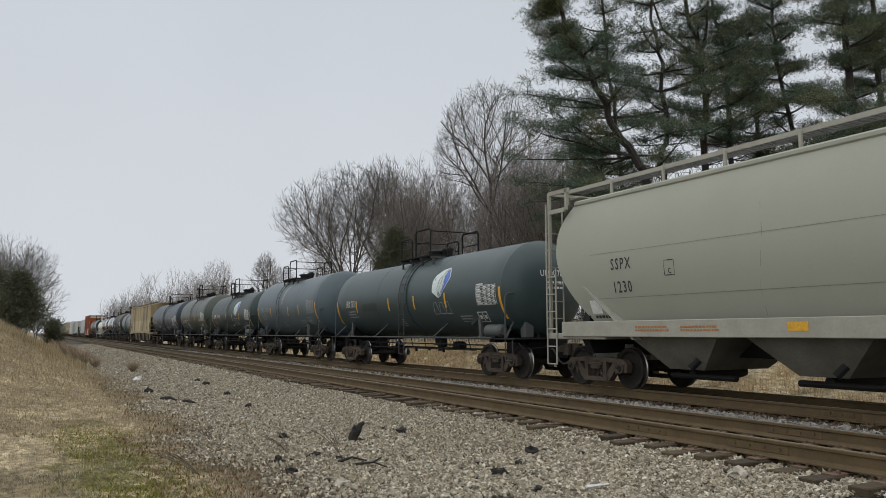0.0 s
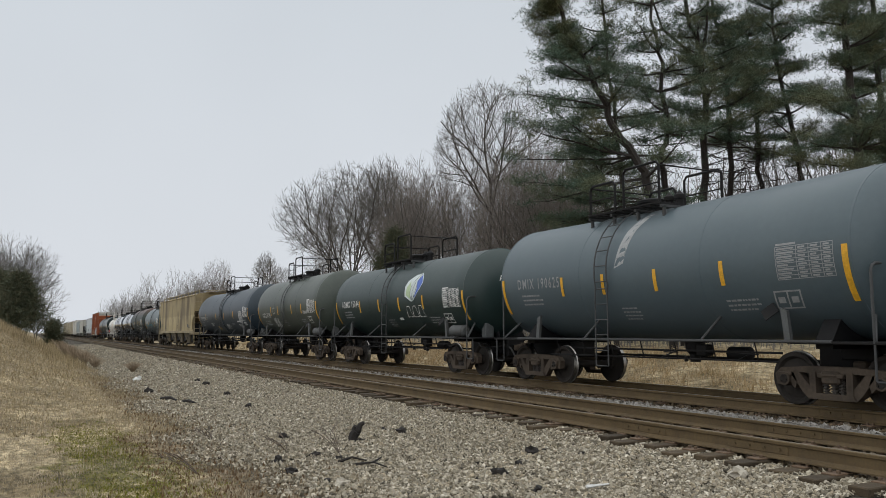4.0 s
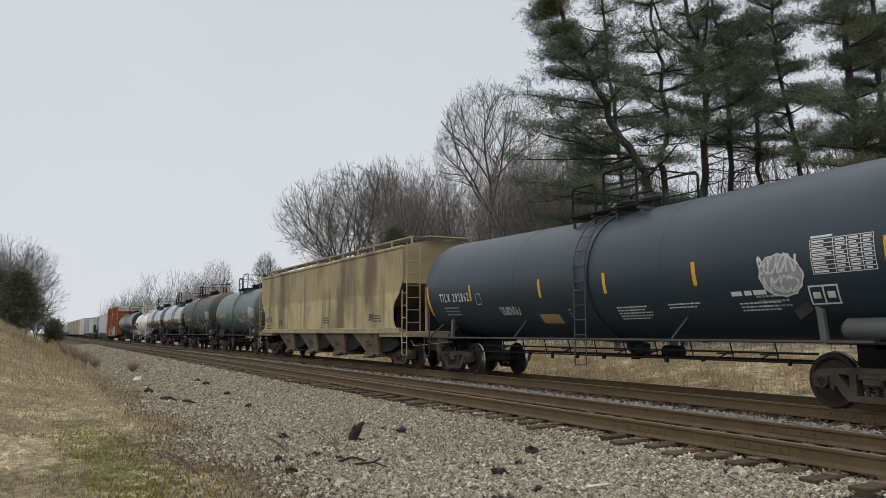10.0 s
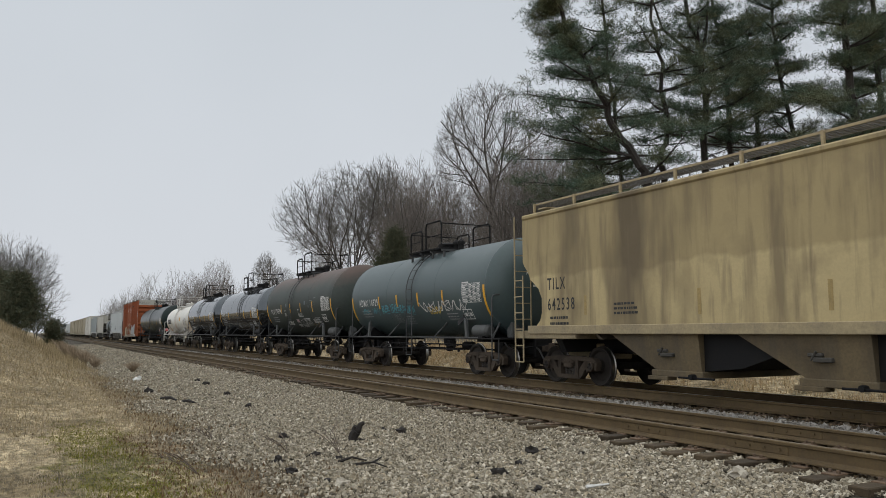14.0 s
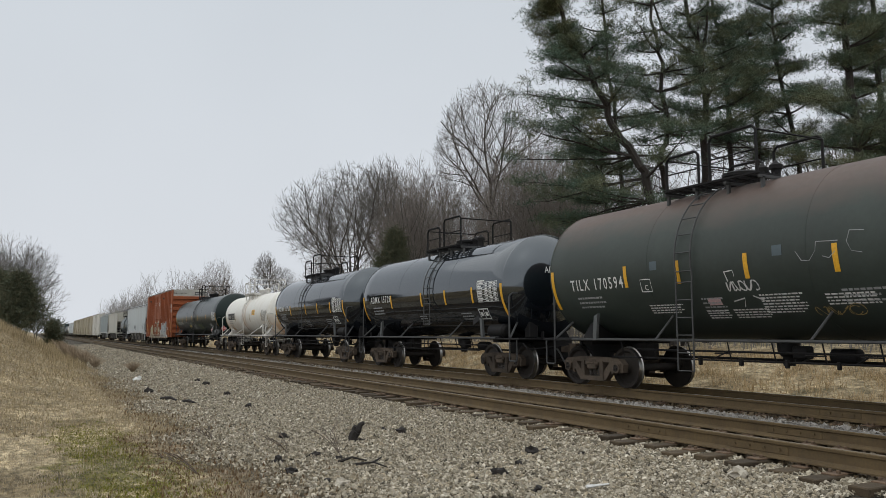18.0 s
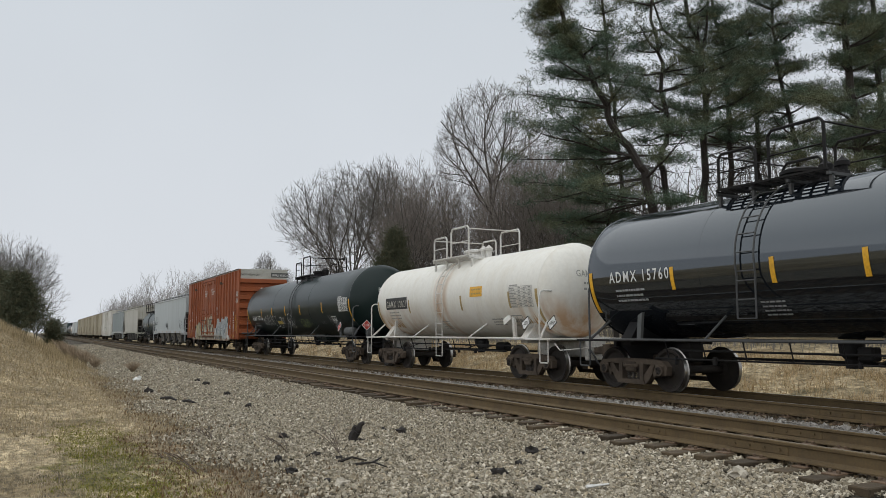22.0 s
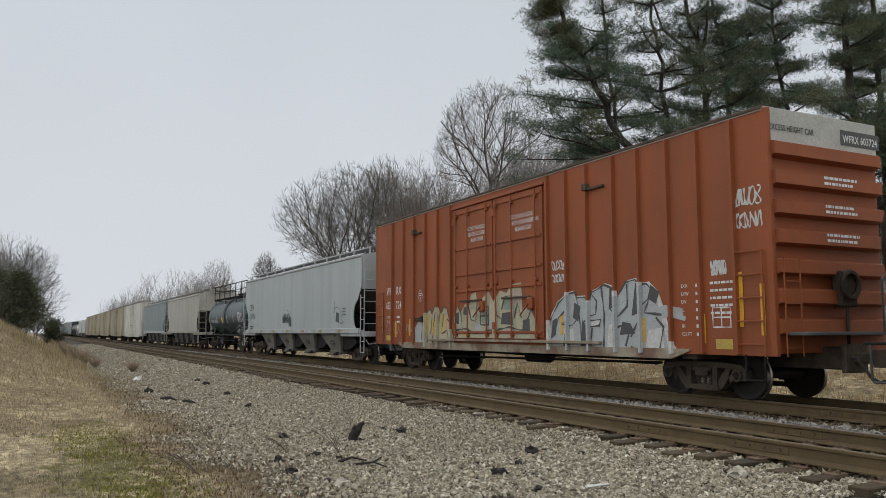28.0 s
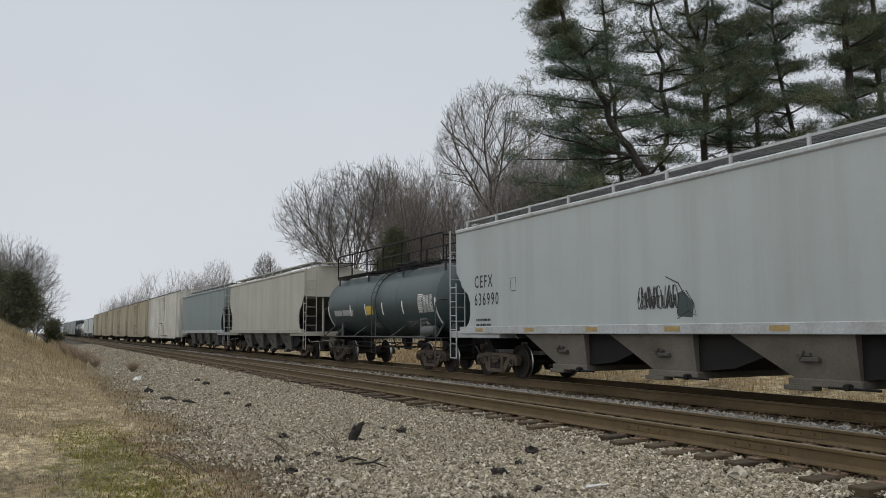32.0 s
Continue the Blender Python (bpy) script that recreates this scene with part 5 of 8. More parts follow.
charred = mat("blackened_wood", (0.018, 0.015, 0.013), (0.05, 0.04, 0.032), 0.6, 0.9, coarse=8, fine=60, bump=0.6)
dead_stick = mat("dead_stick", (0.11, 0.085, 0.065), (0.06, 0.047, 0.038), 0.6, 0.9, coarse=8, bump=0.3)
brush_brown = mat("dead_brown_brush", (0.34, 0.265, 0.185), (0.22, 0.17, 0.12), 0.6, 0.95, coarse=6, bump=0)
litter_white = mat("white_litter", (0.75, 0.75, 0.73), (0.5, 0.48, 0.45), 0.5, 0.6, coarse=9, bump=0.05)


def chunk(x, y, size, seed, label, material, name="wood_chunk", stretch=(1.2, 0.8, 0.75), rz=0, rx=0):
    rng = random.Random(seed)
    bm = bmesh.new()
    bmesh.ops.create_icosphere(bm, subdivisions=2, radius=1.0)
    for v in bm.verts:
        k = 0.8 + 0.75 * noise.noise(v.co * 1.5 + Vector((seed * 3.1, 0, 0))) + 0.16 * rng.uniform(-1, 1)
        v.co = Vector((v.co.x * stretch[0], v.co.y * stretch[1], v.co.z * stretch[2])) * k * size
    me = bpy.data.meshes.new(name)
    bm.to_mesh(me)
    bm.free()
    me.materials.append(material)
    ob = new(name, me)
    ob.matrix_basis = pose(x, y, ground_z(x, y) + size * stretch[2] * 0.6, rx, 0, rz)
    tagged(ob, label, "debris", "litter on the gravel")
    return ob


CHUNKS = [(5.56, 12.32, 0.1), (3.61, 12.58, 0.09), (6.14, 9.27, 0.12), (5.54, 8.66, 0.07), (5.0, 8.23, 0.1), (5.12, 8.98, 0.05), (4.84, 7.19, 0.08), (3.04, 8.76, 0.06), (5.06, 26.5, 0.13), (5.14, 28.5, 0.1),
          (2.92, 10.36, 0.08), (4.59, 8.05, 0.05), (6.63, 8.78, 0.06), (2.83, 9.48, 0.08), (4.73, 22.0, 0.09), (6.56, 12.48, 0.05), (5.49, 12.88, 0.06), (4.41, 18.15, 0.1), (2.96, 23.9, 0.14), (3.5, 10.6, 0.07), (3.7, 10.2, 0.06)]
for i, (x, y, s_) in enumerate(CHUNKS):
    chunk(x, y, s_, i + 1, "black lump of charred wood on the gravel", charred, rz=37 * i)
stump_at = (4.53, 11.79)
STUMP = Shape()
for a, b, r0, r1 in (((-0.06, 0.03, -0.05), (0.02, -0.01, 0.18), 0.085, 0.075), ((0.01, 0.0, 0.14), (0.12, -0.06, 0.31), 0.07, 0.03), ((-0.02, 0.01, 0.1), (0.0, -0.02, 0.26), 0.05, 0.03), ((0.0, 0.0, 0.0), (0.14, -0.06, 0.02), 0.06, 0.03)):
    STUMP.pipe([tuple(a[i] + (b[i] - a[i]) * f + 0.012 * math.sin(9 * f + i) for i in range(3)) for f in (0, 0.33, 0.66, 1.0)], r0, 8, r1)
stump = new("wood_stump", STUMP.mesh("wood_stump", charred, 20))
stump.matrix_basis = pose(*stump_at, ground_z(*stump_at))
tagged(stump, "splintered blackened stump leaning up from the gravel", "debris", "litter on the gravel")
chunk(7.0, 6.45, 0.13, 61, "large pale ballast stone", mat("pale_stone", (0.42, 0.38, 0.31), (0.3, 0.27, 0.23), 0.6, 0.9, coarse=8), "stone", (1.1, 0.9, 0.7), 40)
chunk(3.1, 8.47, 0.09, 62, "pale rounded stone on the gravel", MATS["pale_stone"], "stone", (1.1, 0.8, 0.7), 80)
chunk(3.33, 29.87, 0.2, 63, "scrap of white litter in the gravel", litter_white, "litter", (0.9, 0.5, 0.6), 10)


def stick(pts, r, label, material=dead_stick, name="dead_branch"):
    s = Shape()
    for line in pts:
        s.pipe([(x, y, ground_z(x, y) + h) for x, y, h in line], r, 5, r * 0.4)
    x, y, _ = pts[0][0]
    ob = new(name, s.mesh(name, material))
    tagged(ob, label, "debris", "litter on the gravel")
    return ob


stick([[(3.7, 9.6, 0.04), (3.85, 9.35, 0.09), (3.95, 9.15, 0.05)], [(3.85, 9.35, 0.09), (3.98, 9.4, 0.14)]], 0.018, "broken dark branch lying on the gravel", charred)
stick([[(3.6, 9.95, 0.03), (3.75, 9.85, 0.09), (3.92, 9.75, 0.05)]], 0.022, "short rotten branch lying on the gravel", charred)
stick([[(2.95, 21.2, 0.04), (3.1, 20.7, 0.1), (3.2, 20.4, 0.05)], [(3.3, 20.1, 0.04), (3.36, 19.7, 0.09), (3.5, 19.5, 0.04)]], 0.05, "rotten branch at the gravel's edge", charred)
stick([[(5.3, 6.95, 0.07), (5.58, 6.93, 0.07)]], 0.022, "white stick on the gravel", litter_white, "stick")
rng_w = random.Random(5)
for wx, wy, n, h in ((3.85, 10.5, 4, 0.75), (3.3, 11.2, 3, 0.5), (1.84, 10.0, 3, 0.5), (2.6, 13.0, 4, 0.35)):
    lines = []
    for k in range(n):
        a, t = 2.6 + rng_w.gauss(0, 0.7), rng_w.uniform(0.6, 1.1)
        stem = [(wx + math.cos(a) * t * f * h, wy + math.sin(a) * t * f * h, h * (0.75 * f - 0.3 * f * f)) for f in (0, 0.3, 0.6, 0.8, 1.0)]
        lines.append(stem)
        for q in range(4):
            x, y, z = stem[rng_w.randint(1, 3)]
            b, L = a + rng_w.choice((-1, 1)) * rng_w.uniform(0.4, 1.0), h * rng_w.uniform(0.15, 0.35)
            lines.append([(x, y, z), (x + math.cos(b) * L * 0.5, y + math.sin(b) * L * 0.5, z + L * 0.35), (x + math.cos(b) * L, y + math.sin(b) * L, z + L * 0.5)])
    stick(lines, 0.006, "bare dead weed leaning over the gravel", dead_stick, "dead_weed")
for wx, wy, n, h in ((3.84, 36.2, 130, 0.5), (2.3, 43.0, 130, 0.75), (2.0, 46.0, 130, 0.85), (2.6, 40.0, 110, 0.6), (1.6, 49.0, 120, 0.9)):
    lines = []
    for k in range(n):
        a, t = rng_w.uniform(0, 6.28), rng_w.uniform(0.1, 0.9)
        lines.append([(wx + math.cos(a) * t * f * h, wy + math.sin(a) * t * f * h, h * f * (1.0 - 0.3 * t * f)) for f in (0, 0.4, 0.75, 1.0)])
    stick(lines, 0.01, "clump of dead brown brush at the bank", brush_brown, "dead_bush")


# ---- the train ----
def tank_paint(name, base, dirt, rough=0.5, amount=0.5, spec=0.5, streak=None, sa=0.35, coarse=0.5):
    return mat(name, base, dirt, amount, rough, 0.0, coarse, 9.0, streak, sa, 0.02, spec, grain=0.06)


def soot_topped(name, base, soot, z0):
    """Dark paint with a layer of brown soot on the upper part of the drum."""
    m = mat(name, base, tuple(c * 1.7 for c in base), 0.5, 0.55, 0.0, 0.6, 9.0, None, 0.4, 0.03, 0.5)
    nt = m.node_tree
    bs = nt.nodes["Principled BSDF"]
    old = bs.inputs["Base Color"].links[0].from_socket
    tc = nt.nodes.new("ShaderNodeTexCoord")
    sep = nt.nodes.new("ShaderNodeSeparateXYZ")
    nt.links.new(tc.outputs["Object"], sep.inputs[0])
    n = noise_tex(nt, 1.3, (0.5, 1, 1))
    add = nt.nodes.new("ShaderNodeMath")
    add.operation = "ADD"
    nt.links.new(sep.outputs[2], add.inputs[0])
    nt.links.new(n.outputs[0], add.inputs[1])
    mr = nt.nodes.new("ShaderNodeMapRange")
    mr.inputs["From Min"].default_value = z0 + 0.2
    mr.inputs["From Max"].default_value = z0 + 0.9
    nt.links.new(add.outputs[0], mr.inputs["Value"])
    nt.links.new(mixed(nt, mr.outputs[0], old, soot), bs.inputs["Base Color"])
    return m


P_SLATE = tank_paint("slate_tank_paint", (0.036, 0.056, 0.057), (0.054, 0.075, 0.077), 0.38, spec=0.4)
P_SLATE_PALE = tank_paint("pale_slate_tank_paint", (0.056, 0.082, 0.085), (0.078, 0.106, 0.108), 0.38, spec=0.45)
P_GREY = tank_paint("grey_tank_paint", (0.07, 0.098, 0.112), (0.1, 0.128, 0.14), 0.42, spec=0.5)
P_GREEN = tank_paint("green_black_tank_paint", (0.014, 0.031, 0.029), (0.026, 0.045, 0.042), 0.42, spec=0.5)
P_OLIVE = tank_paint("olive_black_tank_paint", (0.046, 0.058, 0.046), (0.1, 0.112, 0.092), 0.42, spec=0.5)
P_BLUE = tank_paint("blue_grey_tank_paint", (0.02, 0.034, 0.046), (0.036, 0.052, 0.065), 0.42, spec=0.45)
P_BROWN = soot_topped("soot_brown_tank_paint", (0.025, 0.034, 0.028), (0.085, 0.055, 0.043), 3.5)
P_GLOSS = mat("glossy_black_tank_paint", (0.006, 0.008, 0.011), (0.009, 0.011, 0.014), 0.3, 0.07, 0.0, 0.5, 9.0, bump=0, spec=0.85)
P_GLOSS.node_tree.nodes["Principled BSDF"].inputs["Specular Tint"].default_value = (0.86, 0.94, 1.0, 1)
P_GLOSS.node_tree.nodes["Principled BSDF"].inputs["IOR"].default_value = 1.68
P_BLACK = tank_paint("black_tank_paint", (0.006, 0.015, 0.014), (0.01, 0.021, 0.02), 0.3, spec=0.25)
def rusty_white():
    """White enamel with rust runs round the belly and below the top fittings."""
    m = tank_paint("white_tank_paint", (0.69, 0.675, 0.62), (0.62, 0.59, 0.51), 0.4, 0.25, 0.5, (0.48, 0.4, 0.27), 0.25)
    nt = m.node_tree
    bs = nt.nodes["Principled BSDF"]
    col = bs.inputs["Base Color"].links[0].from_socket
    tc = nt.nodes.new("ShaderNodeTexCoord")
    sep = nt.nodes.new("ShaderNodeSeparateXYZ")
    nt.links.new(tc.outputs["Object"], sep.inputs[0])

    def band(socket, *stops):
        r = nt.nodes.new("ShaderNodeValToRGB")
        els = r.color_ramp.elements
        while len(els) < len(stops):
            els.new(0.5)
        for e, (p, v) in zip(els, stops):
            e.position, e.color = p, (v, v, v, 1)
        f = nt.nodes.new("ShaderNodeMapRange")
        f.inputs["From Min"].default_value, f.inputs["From Max"].default_value = -8.0, 8.0
        nt.links.new(socket, f.inputs["Value"])
        nt.links.new(f.outputs[0], r.inputs[0])
        return r.outputs[0]

    runs = noise_tex(nt, 1.0, (2.2, 1.0, 0.35), 6.0, 0.6)
    run = ramp(nt, (0, 0, 0), (1, 1, 1), 0.42, 0.62)
    nt.links.new(runs.outputs[0], run.inputs[0])
    low = band(sep.outputs[2], (0.572, 1.0), (0.605, 0.85), (0.645, 0.0))
    ends = band(sep.outputs[0], (0.17, 0.9), (0.3, 0.6), (0.42, 0.1), (0.7, 0.1), (0.78, 0.75), (0.86, 0.9))
    mid = band(sep.outputs[0], (0.45, 0.0), (0.47, 0.75), (0.495, 0.75), (0.52, 0.0))
    belly = mixed(nt, 1.0, low, ends, "MULTIPLY")
    where = mixed(nt, 1.0, mixed(nt, 1.0, belly, mid, "ADD"), run.outputs[0], "MULTIPLY")
    nt.links.new(mixed(nt, where, col, (0.4, 0.2, 0.06)), bs.inputs["Base Color"])
    return m


P_WHITE = rusty_white()
T_WHITE = mat("white_frame_paint", (0.58, 0.57, 0.54), (0.36, 0.3, 0.22), 0.6, 0.55, coarse=2)
P_CREAM = mat("cream_hopper_paint", (0.33, 0.335, 0.275), (0.285, 0.287, 0.235), 0.5, 0.55, coarse=0.5, bump=0.02, grain=0.03)
T_CREAM = mat("cream_frame_paint", (0.35, 0.34, 0.285), (0.25, 0.23, 0.18), 0.6, 0.6, coarse=2, grain=0.08)
def streaked_tan():
    """Tan paint with broad dark runs, fine runs and a dusty lower half."""
    m = mat("streaked_tan_hopper_paint", (0.5, 0.4, 0.21), (0.38, 0.295, 0.15), 0.7, 0.7, coarse=0.5, bump=0.03, grain=0.07)
    nt = m.node_tree
    bs = nt.nodes["Principled BSDF"]
    col = bs.inputs["Base Color"].links[0].from_socket
    tc = nt.nodes.new("ShaderNodeTexCoord")
    sep = nt.nodes.new("ShaderNodeSeparateXYZ")
    nt.links.new(tc.outputs["Object"], sep.inputs[0])
    wave = noise_tex(nt, 1.0, (0.5, 0.0, 0.0), 5.0)
    add = nt.nodes.new("ShaderNodeMath")
    add.operation = "MULTIPLY_ADD"
    nt.links.new(wave.outputs[0], add.inputs[0])
    add.inputs[1].default_value = 0.8
    nt.links.new(sep.outputs[2], add.inputs[2])
    up = nt.nodes.new("ShaderNodeMapRange")
    up.inputs["From Min"].default_value, up.inputs["From Max"].default_value = 3.02, 3.1
    up.inputs["To Max"].default_value = 0.5
    nt.links.new(add.outputs[0], up.inputs["Value"])
    col = mixed(nt, up.outputs[0], col, (0.25, 0.19, 0.09))
    for scale, drop_, lo, hi, amount, tone in ((0.5, 0.16, 0.5, 0.66, 0.85, (0.09, 0.066, 0.038)), (1.7, 0.25, 0.5, 0.68, 0.7, (0.14, 0.105, 0.062)), (0.7, 0.9, 0.52, 0.7, 0.45, (0.16, 0.12, 0.07)), (6.0, 0.7, 0.54, 0.72, 0.6, (0.17, 0.13, 0.08))):
        n = noise_tex(nt, 1.0, (scale, 0.0, drop_), 4.0, 0.55)
        f = ramp(nt, (0, 0, 0), (amount,) * 3, lo, hi)
        nt.links.new(n.outputs[0], f.inputs[0])
        col = mixed(nt, f.outputs[0], col, tone)
    nt.links.new(col, bs.inputs["Base Color"])
    return m


P_TAN = streaked_tan()
T_TAN = mat("tan_frame_paint", (0.36, 0.29, 0.17), (0.18, 0.15, 0.11), 0.7, 0.7, coarse=1.5)
P_SILVER = mat("pale_grey_hopper_paint", (0.385, 0.42, 0.42), (0.32, 0.35, 0.345), 0.5, 0.5, coarse=0.4, streak=(0.24, 0.25, 0.235), streak_amount=0.4, bump=0.02, grain=0.03, streak_scale=1.2)
P_BONE = mat("dusty_pale_hopper_paint", (0.42, 0.41, 0.36), (0.3, 0.285, 0.24), 0.6, 0.6, coarse=0.5, streak=(0.25, 0.22, 0.17), streak_amount=0.5, bump=0.02, grain=0.05, streak_scale=1.2)
P_STEEL = mat("blue_grey_hopper_paint", (0.155, 0.195, 0.195), (0.11, 0.135, 0.135), 0.6, 0.5, coarse=0.5, streak=(0.26, 0.27, 0.25), streak_amount=0.4, bump=0.02, grain=0.05, streak_scale=1.2)
T_SILVER = mat("pale_grey_frame_paint", (0.42, 0.44, 0.45), (0.22, 0.2, 0.17), 0.6, 0.6, coarse=2)
P_RED = mat("red_oxide_boxcar_paint", (0.288, 0.071, 0.017), (0.175, 0.048, 0.014), 0.7, 0.65, coarse=0.6, streak=(0.14, 0.052, 0.026), streak_amount=0.5, bump=0.03, grain=0.07, streak_scale=1.3)
P_REEFER = mat("dirty_white_reefer_paint", (0.6, 0.59, 0.54), (0.36, 0.33, 0.26), 0.7, 0.7, coarse=0.6, streak=(0.18, 0.14, 0.09), streak_amount=0.75, bump=0.03, grain=0.08, streak_scale=1.0)
P_REEFER_TAN = mat("stained_tan_reefer_paint", (0.35, 0.31, 0.21), (0.22, 0.185, 0.12), 0.8, 0.7, coarse=0.5, streak=(0.14, 0.1, 0.06), streak_amount=0.8, bump=0.03, grain=0.08, streak_scale=0.9)
P_BAND = mat("pale_end_band_paint", (0.42, 0.42, 0.38), (0.3, 0.28, 0.24), 0.6, 0.6, coarse=2)

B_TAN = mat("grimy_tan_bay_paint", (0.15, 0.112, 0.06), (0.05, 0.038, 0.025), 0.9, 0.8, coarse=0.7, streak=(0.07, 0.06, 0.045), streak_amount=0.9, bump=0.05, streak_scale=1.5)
galvanised = mat("galvanised_grating", (0.2, 0.2, 0.2), (0.1, 0.095, 0.09), 0.7, 0.7, coarse=2, bump=0.05)
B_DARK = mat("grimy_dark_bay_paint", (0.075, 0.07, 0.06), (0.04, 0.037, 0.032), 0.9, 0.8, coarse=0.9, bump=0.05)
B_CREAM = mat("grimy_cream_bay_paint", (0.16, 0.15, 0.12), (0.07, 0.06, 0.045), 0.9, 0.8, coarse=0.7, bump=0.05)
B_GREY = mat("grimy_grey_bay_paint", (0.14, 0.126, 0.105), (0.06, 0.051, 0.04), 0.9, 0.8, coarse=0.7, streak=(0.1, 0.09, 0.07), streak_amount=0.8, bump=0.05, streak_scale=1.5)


# ---- painted marks ----
spray_white = mat("white_spray_paint", (0.6, 0.6, 0.58), (0.4, 0.4, 0.38), 0.6, 0.7, coarse=7, bump=0)
spray_silver = mat("silver_spray_paint", (0.42, 0.45, 0.46), (0.34, 0.34, 0.31), 0.6, 0.45, 0.1, coarse=3, bump=0)
spray_blue = mat("pale_blue_spray_paint", (0.12, 0.36, 0.42), (0.08, 0.26, 0.33), 0.5, 0.7, coarse=7, bump=0)
spray_grey = mat("dark_grey_spray_paint", (0.07, 0.075, 0.075), (0.11, 0.1, 0.09), 0.6, 0.7, coarse=5, bump=0)
joint_grey = mat("weld_seam_shadow", (0.2, 0.2, 0.17), (0.26, 0.26, 0.22), 0.6, 0.7, coarse=5, bump=0)
sill_grime = mat("grimy_sprayed_sill", (0.34, 0.3, 0.22), (0.16, 0.085, 0.055), 0.9, 0.7, coarse=1.2, bump=0, lo=0.4, hi=0.6)
spray_cream = mat("cream_spray_paint", (0.45, 0.42, 0.3), (0.3, 0.25, 0.17), 0.7, 0.7, coarse=3, bump=0)
spray_pink = mat("pale_pink_spray_paint", (0.5, 0.33, 0.33), (0.36, 0.26, 0.26), 0.6, 0.7, coarse=5, bump=0)
spray_green = mat("pale_green_spray_paint", (0.24, 0.33, 0.26), (0.16, 0.2, 0.16), 0.6, 0.7, coarse=5, bump=0)
spray_lime = mat("yellow_green_spray_paint", (0.3, 0.36, 0.14), (0.2, 0.26, 0.12), 0.6, 0.7, coarse=5, bump=0)
spray_yellow = mat("yellow_spray_paint", (0.5, 0.36, 0.07), (0.36, 0.27, 0.07), 0.6, 0.7, coarse=5, bump=0)
emblem_blue = mat("blue_emblem_paint", (0.06, 0.13, 0.5), (0.1, 0.2, 0.55), 0.5, 0.4, coarse=3, bump=0)
emblem_pale = mat("pale_emblem_paint", (0.62, 0.68, 0.66), (0.5, 0.58, 0.6), 0.5, 0.4, coarse=3, bump=0)
emblem_leaf = mat("pale_green_emblem_paint", (0.45, 0.56, 0.32), (0.38, 0.5, 0.3), 0.5, 0.4, coarse=3, bump=0)
orange_patch = mat("orange_patch_paint", (0.42, 0.17, 0.05), (0.32, 0.14, 0.05), 0.6, 0.6, coarse=5, bump=0)
grime = mat("rust_run_stain", (0.4, 0.24, 0.1), (0.52, 0.4, 0.24), 0.9, 0.8, coarse=3, bump=0)


def scribble(seed, w, h, n=4, loops=5):
    """Loopy handwriting that spells nothing."""
    rng = random.Random(seed)
    lines = []
    for k in range(n):
        x0 = w * k / n
        cw = w / n
        a0 = rng.uniform(0, 6.28)
        fx, fy = rng.choice((1, 1, 2)), rng.choice((1, 2, 2, 3))
        lines.append([(x0 + cw * (0.5 + 0.55 * math.sin(fx * t + a0)), h * (0.5 + 0.46 * math.sin(fy * t + a0 * 1.7))) for t in (5.2 * i / (loops * 4) for i in range(loops * 4 + 1))])
    return lines


def outline(points, closed=True, step=0.1):
    pts = points + points[:1] if closed else points
    out = []
    for a, b in zip(pts, pts[1:]):
        d = math.dist(a, b)
        n = max(1, int(d / step))
        out += [(a[0] + (b[0] - a[0]) * i / n, a[1] + (b[1] - a[1]) * i / n) for i in range(n)]
    return out + [pts[-1]]


def scaled(pts, w, h):
    return [(x * w, y * h) for x, y in pts]


LEAF = [(0.02, 0.55), (0.12, 0.74), (0.45, 0.94), (0.8, 1.0), (0.93, 0.82), (1.0, 0.62), (0.88, 0.42), (0.54, 0.03), (0.42, 0.0), (0.05, 0.2)]


def fan(points):
    c = (sum(p[0] for p in points) / len(points), sum(p[1] for p in points) / len(points))
    vs, fs = [c], []
    rim = outline(points, True, 0.12)[:-1]
    n = len(rim)
    for ring in (0.34, 0.67, 1.0):
        vs += [(c[0] + (p[0] - c[0]) * ring, c[1] + (p[1] - c[1]) * ring) for p in rim]
    fs = [(0, 1 + k, 1 + (k + 1) % n) for k in range(n)]
    for r in (0, 1):
        fs += [(1 + r * n + k, 1 + (r + 1) * n + k, 1 + (r + 1) * n + (k + 1) % n, 1 + r * n + (k + 1) % n) for k in range(n)]
    return vs, fs, 0


def mass(top, x0, x1):
    """A patch whose upper edge follows top, rows of (fraction, height)."""
    fr = sorted({f for f, _ in top} | {k / 30 for k in range(31)})
    vs, fs = [], []
    for f in fr:
        h = piecewise(f, top)
        vs += [(x0 + (x1 - x0) * f, h * q / 3) for q in range(4)]
    for k in range(len(fr) - 1):
        fs += [(4 * k + q, 4 * k + 4 + q, 4 * k + 5 + q, 4 * k + 1 + q) for q in range(3)]
    return vs, fs, 0


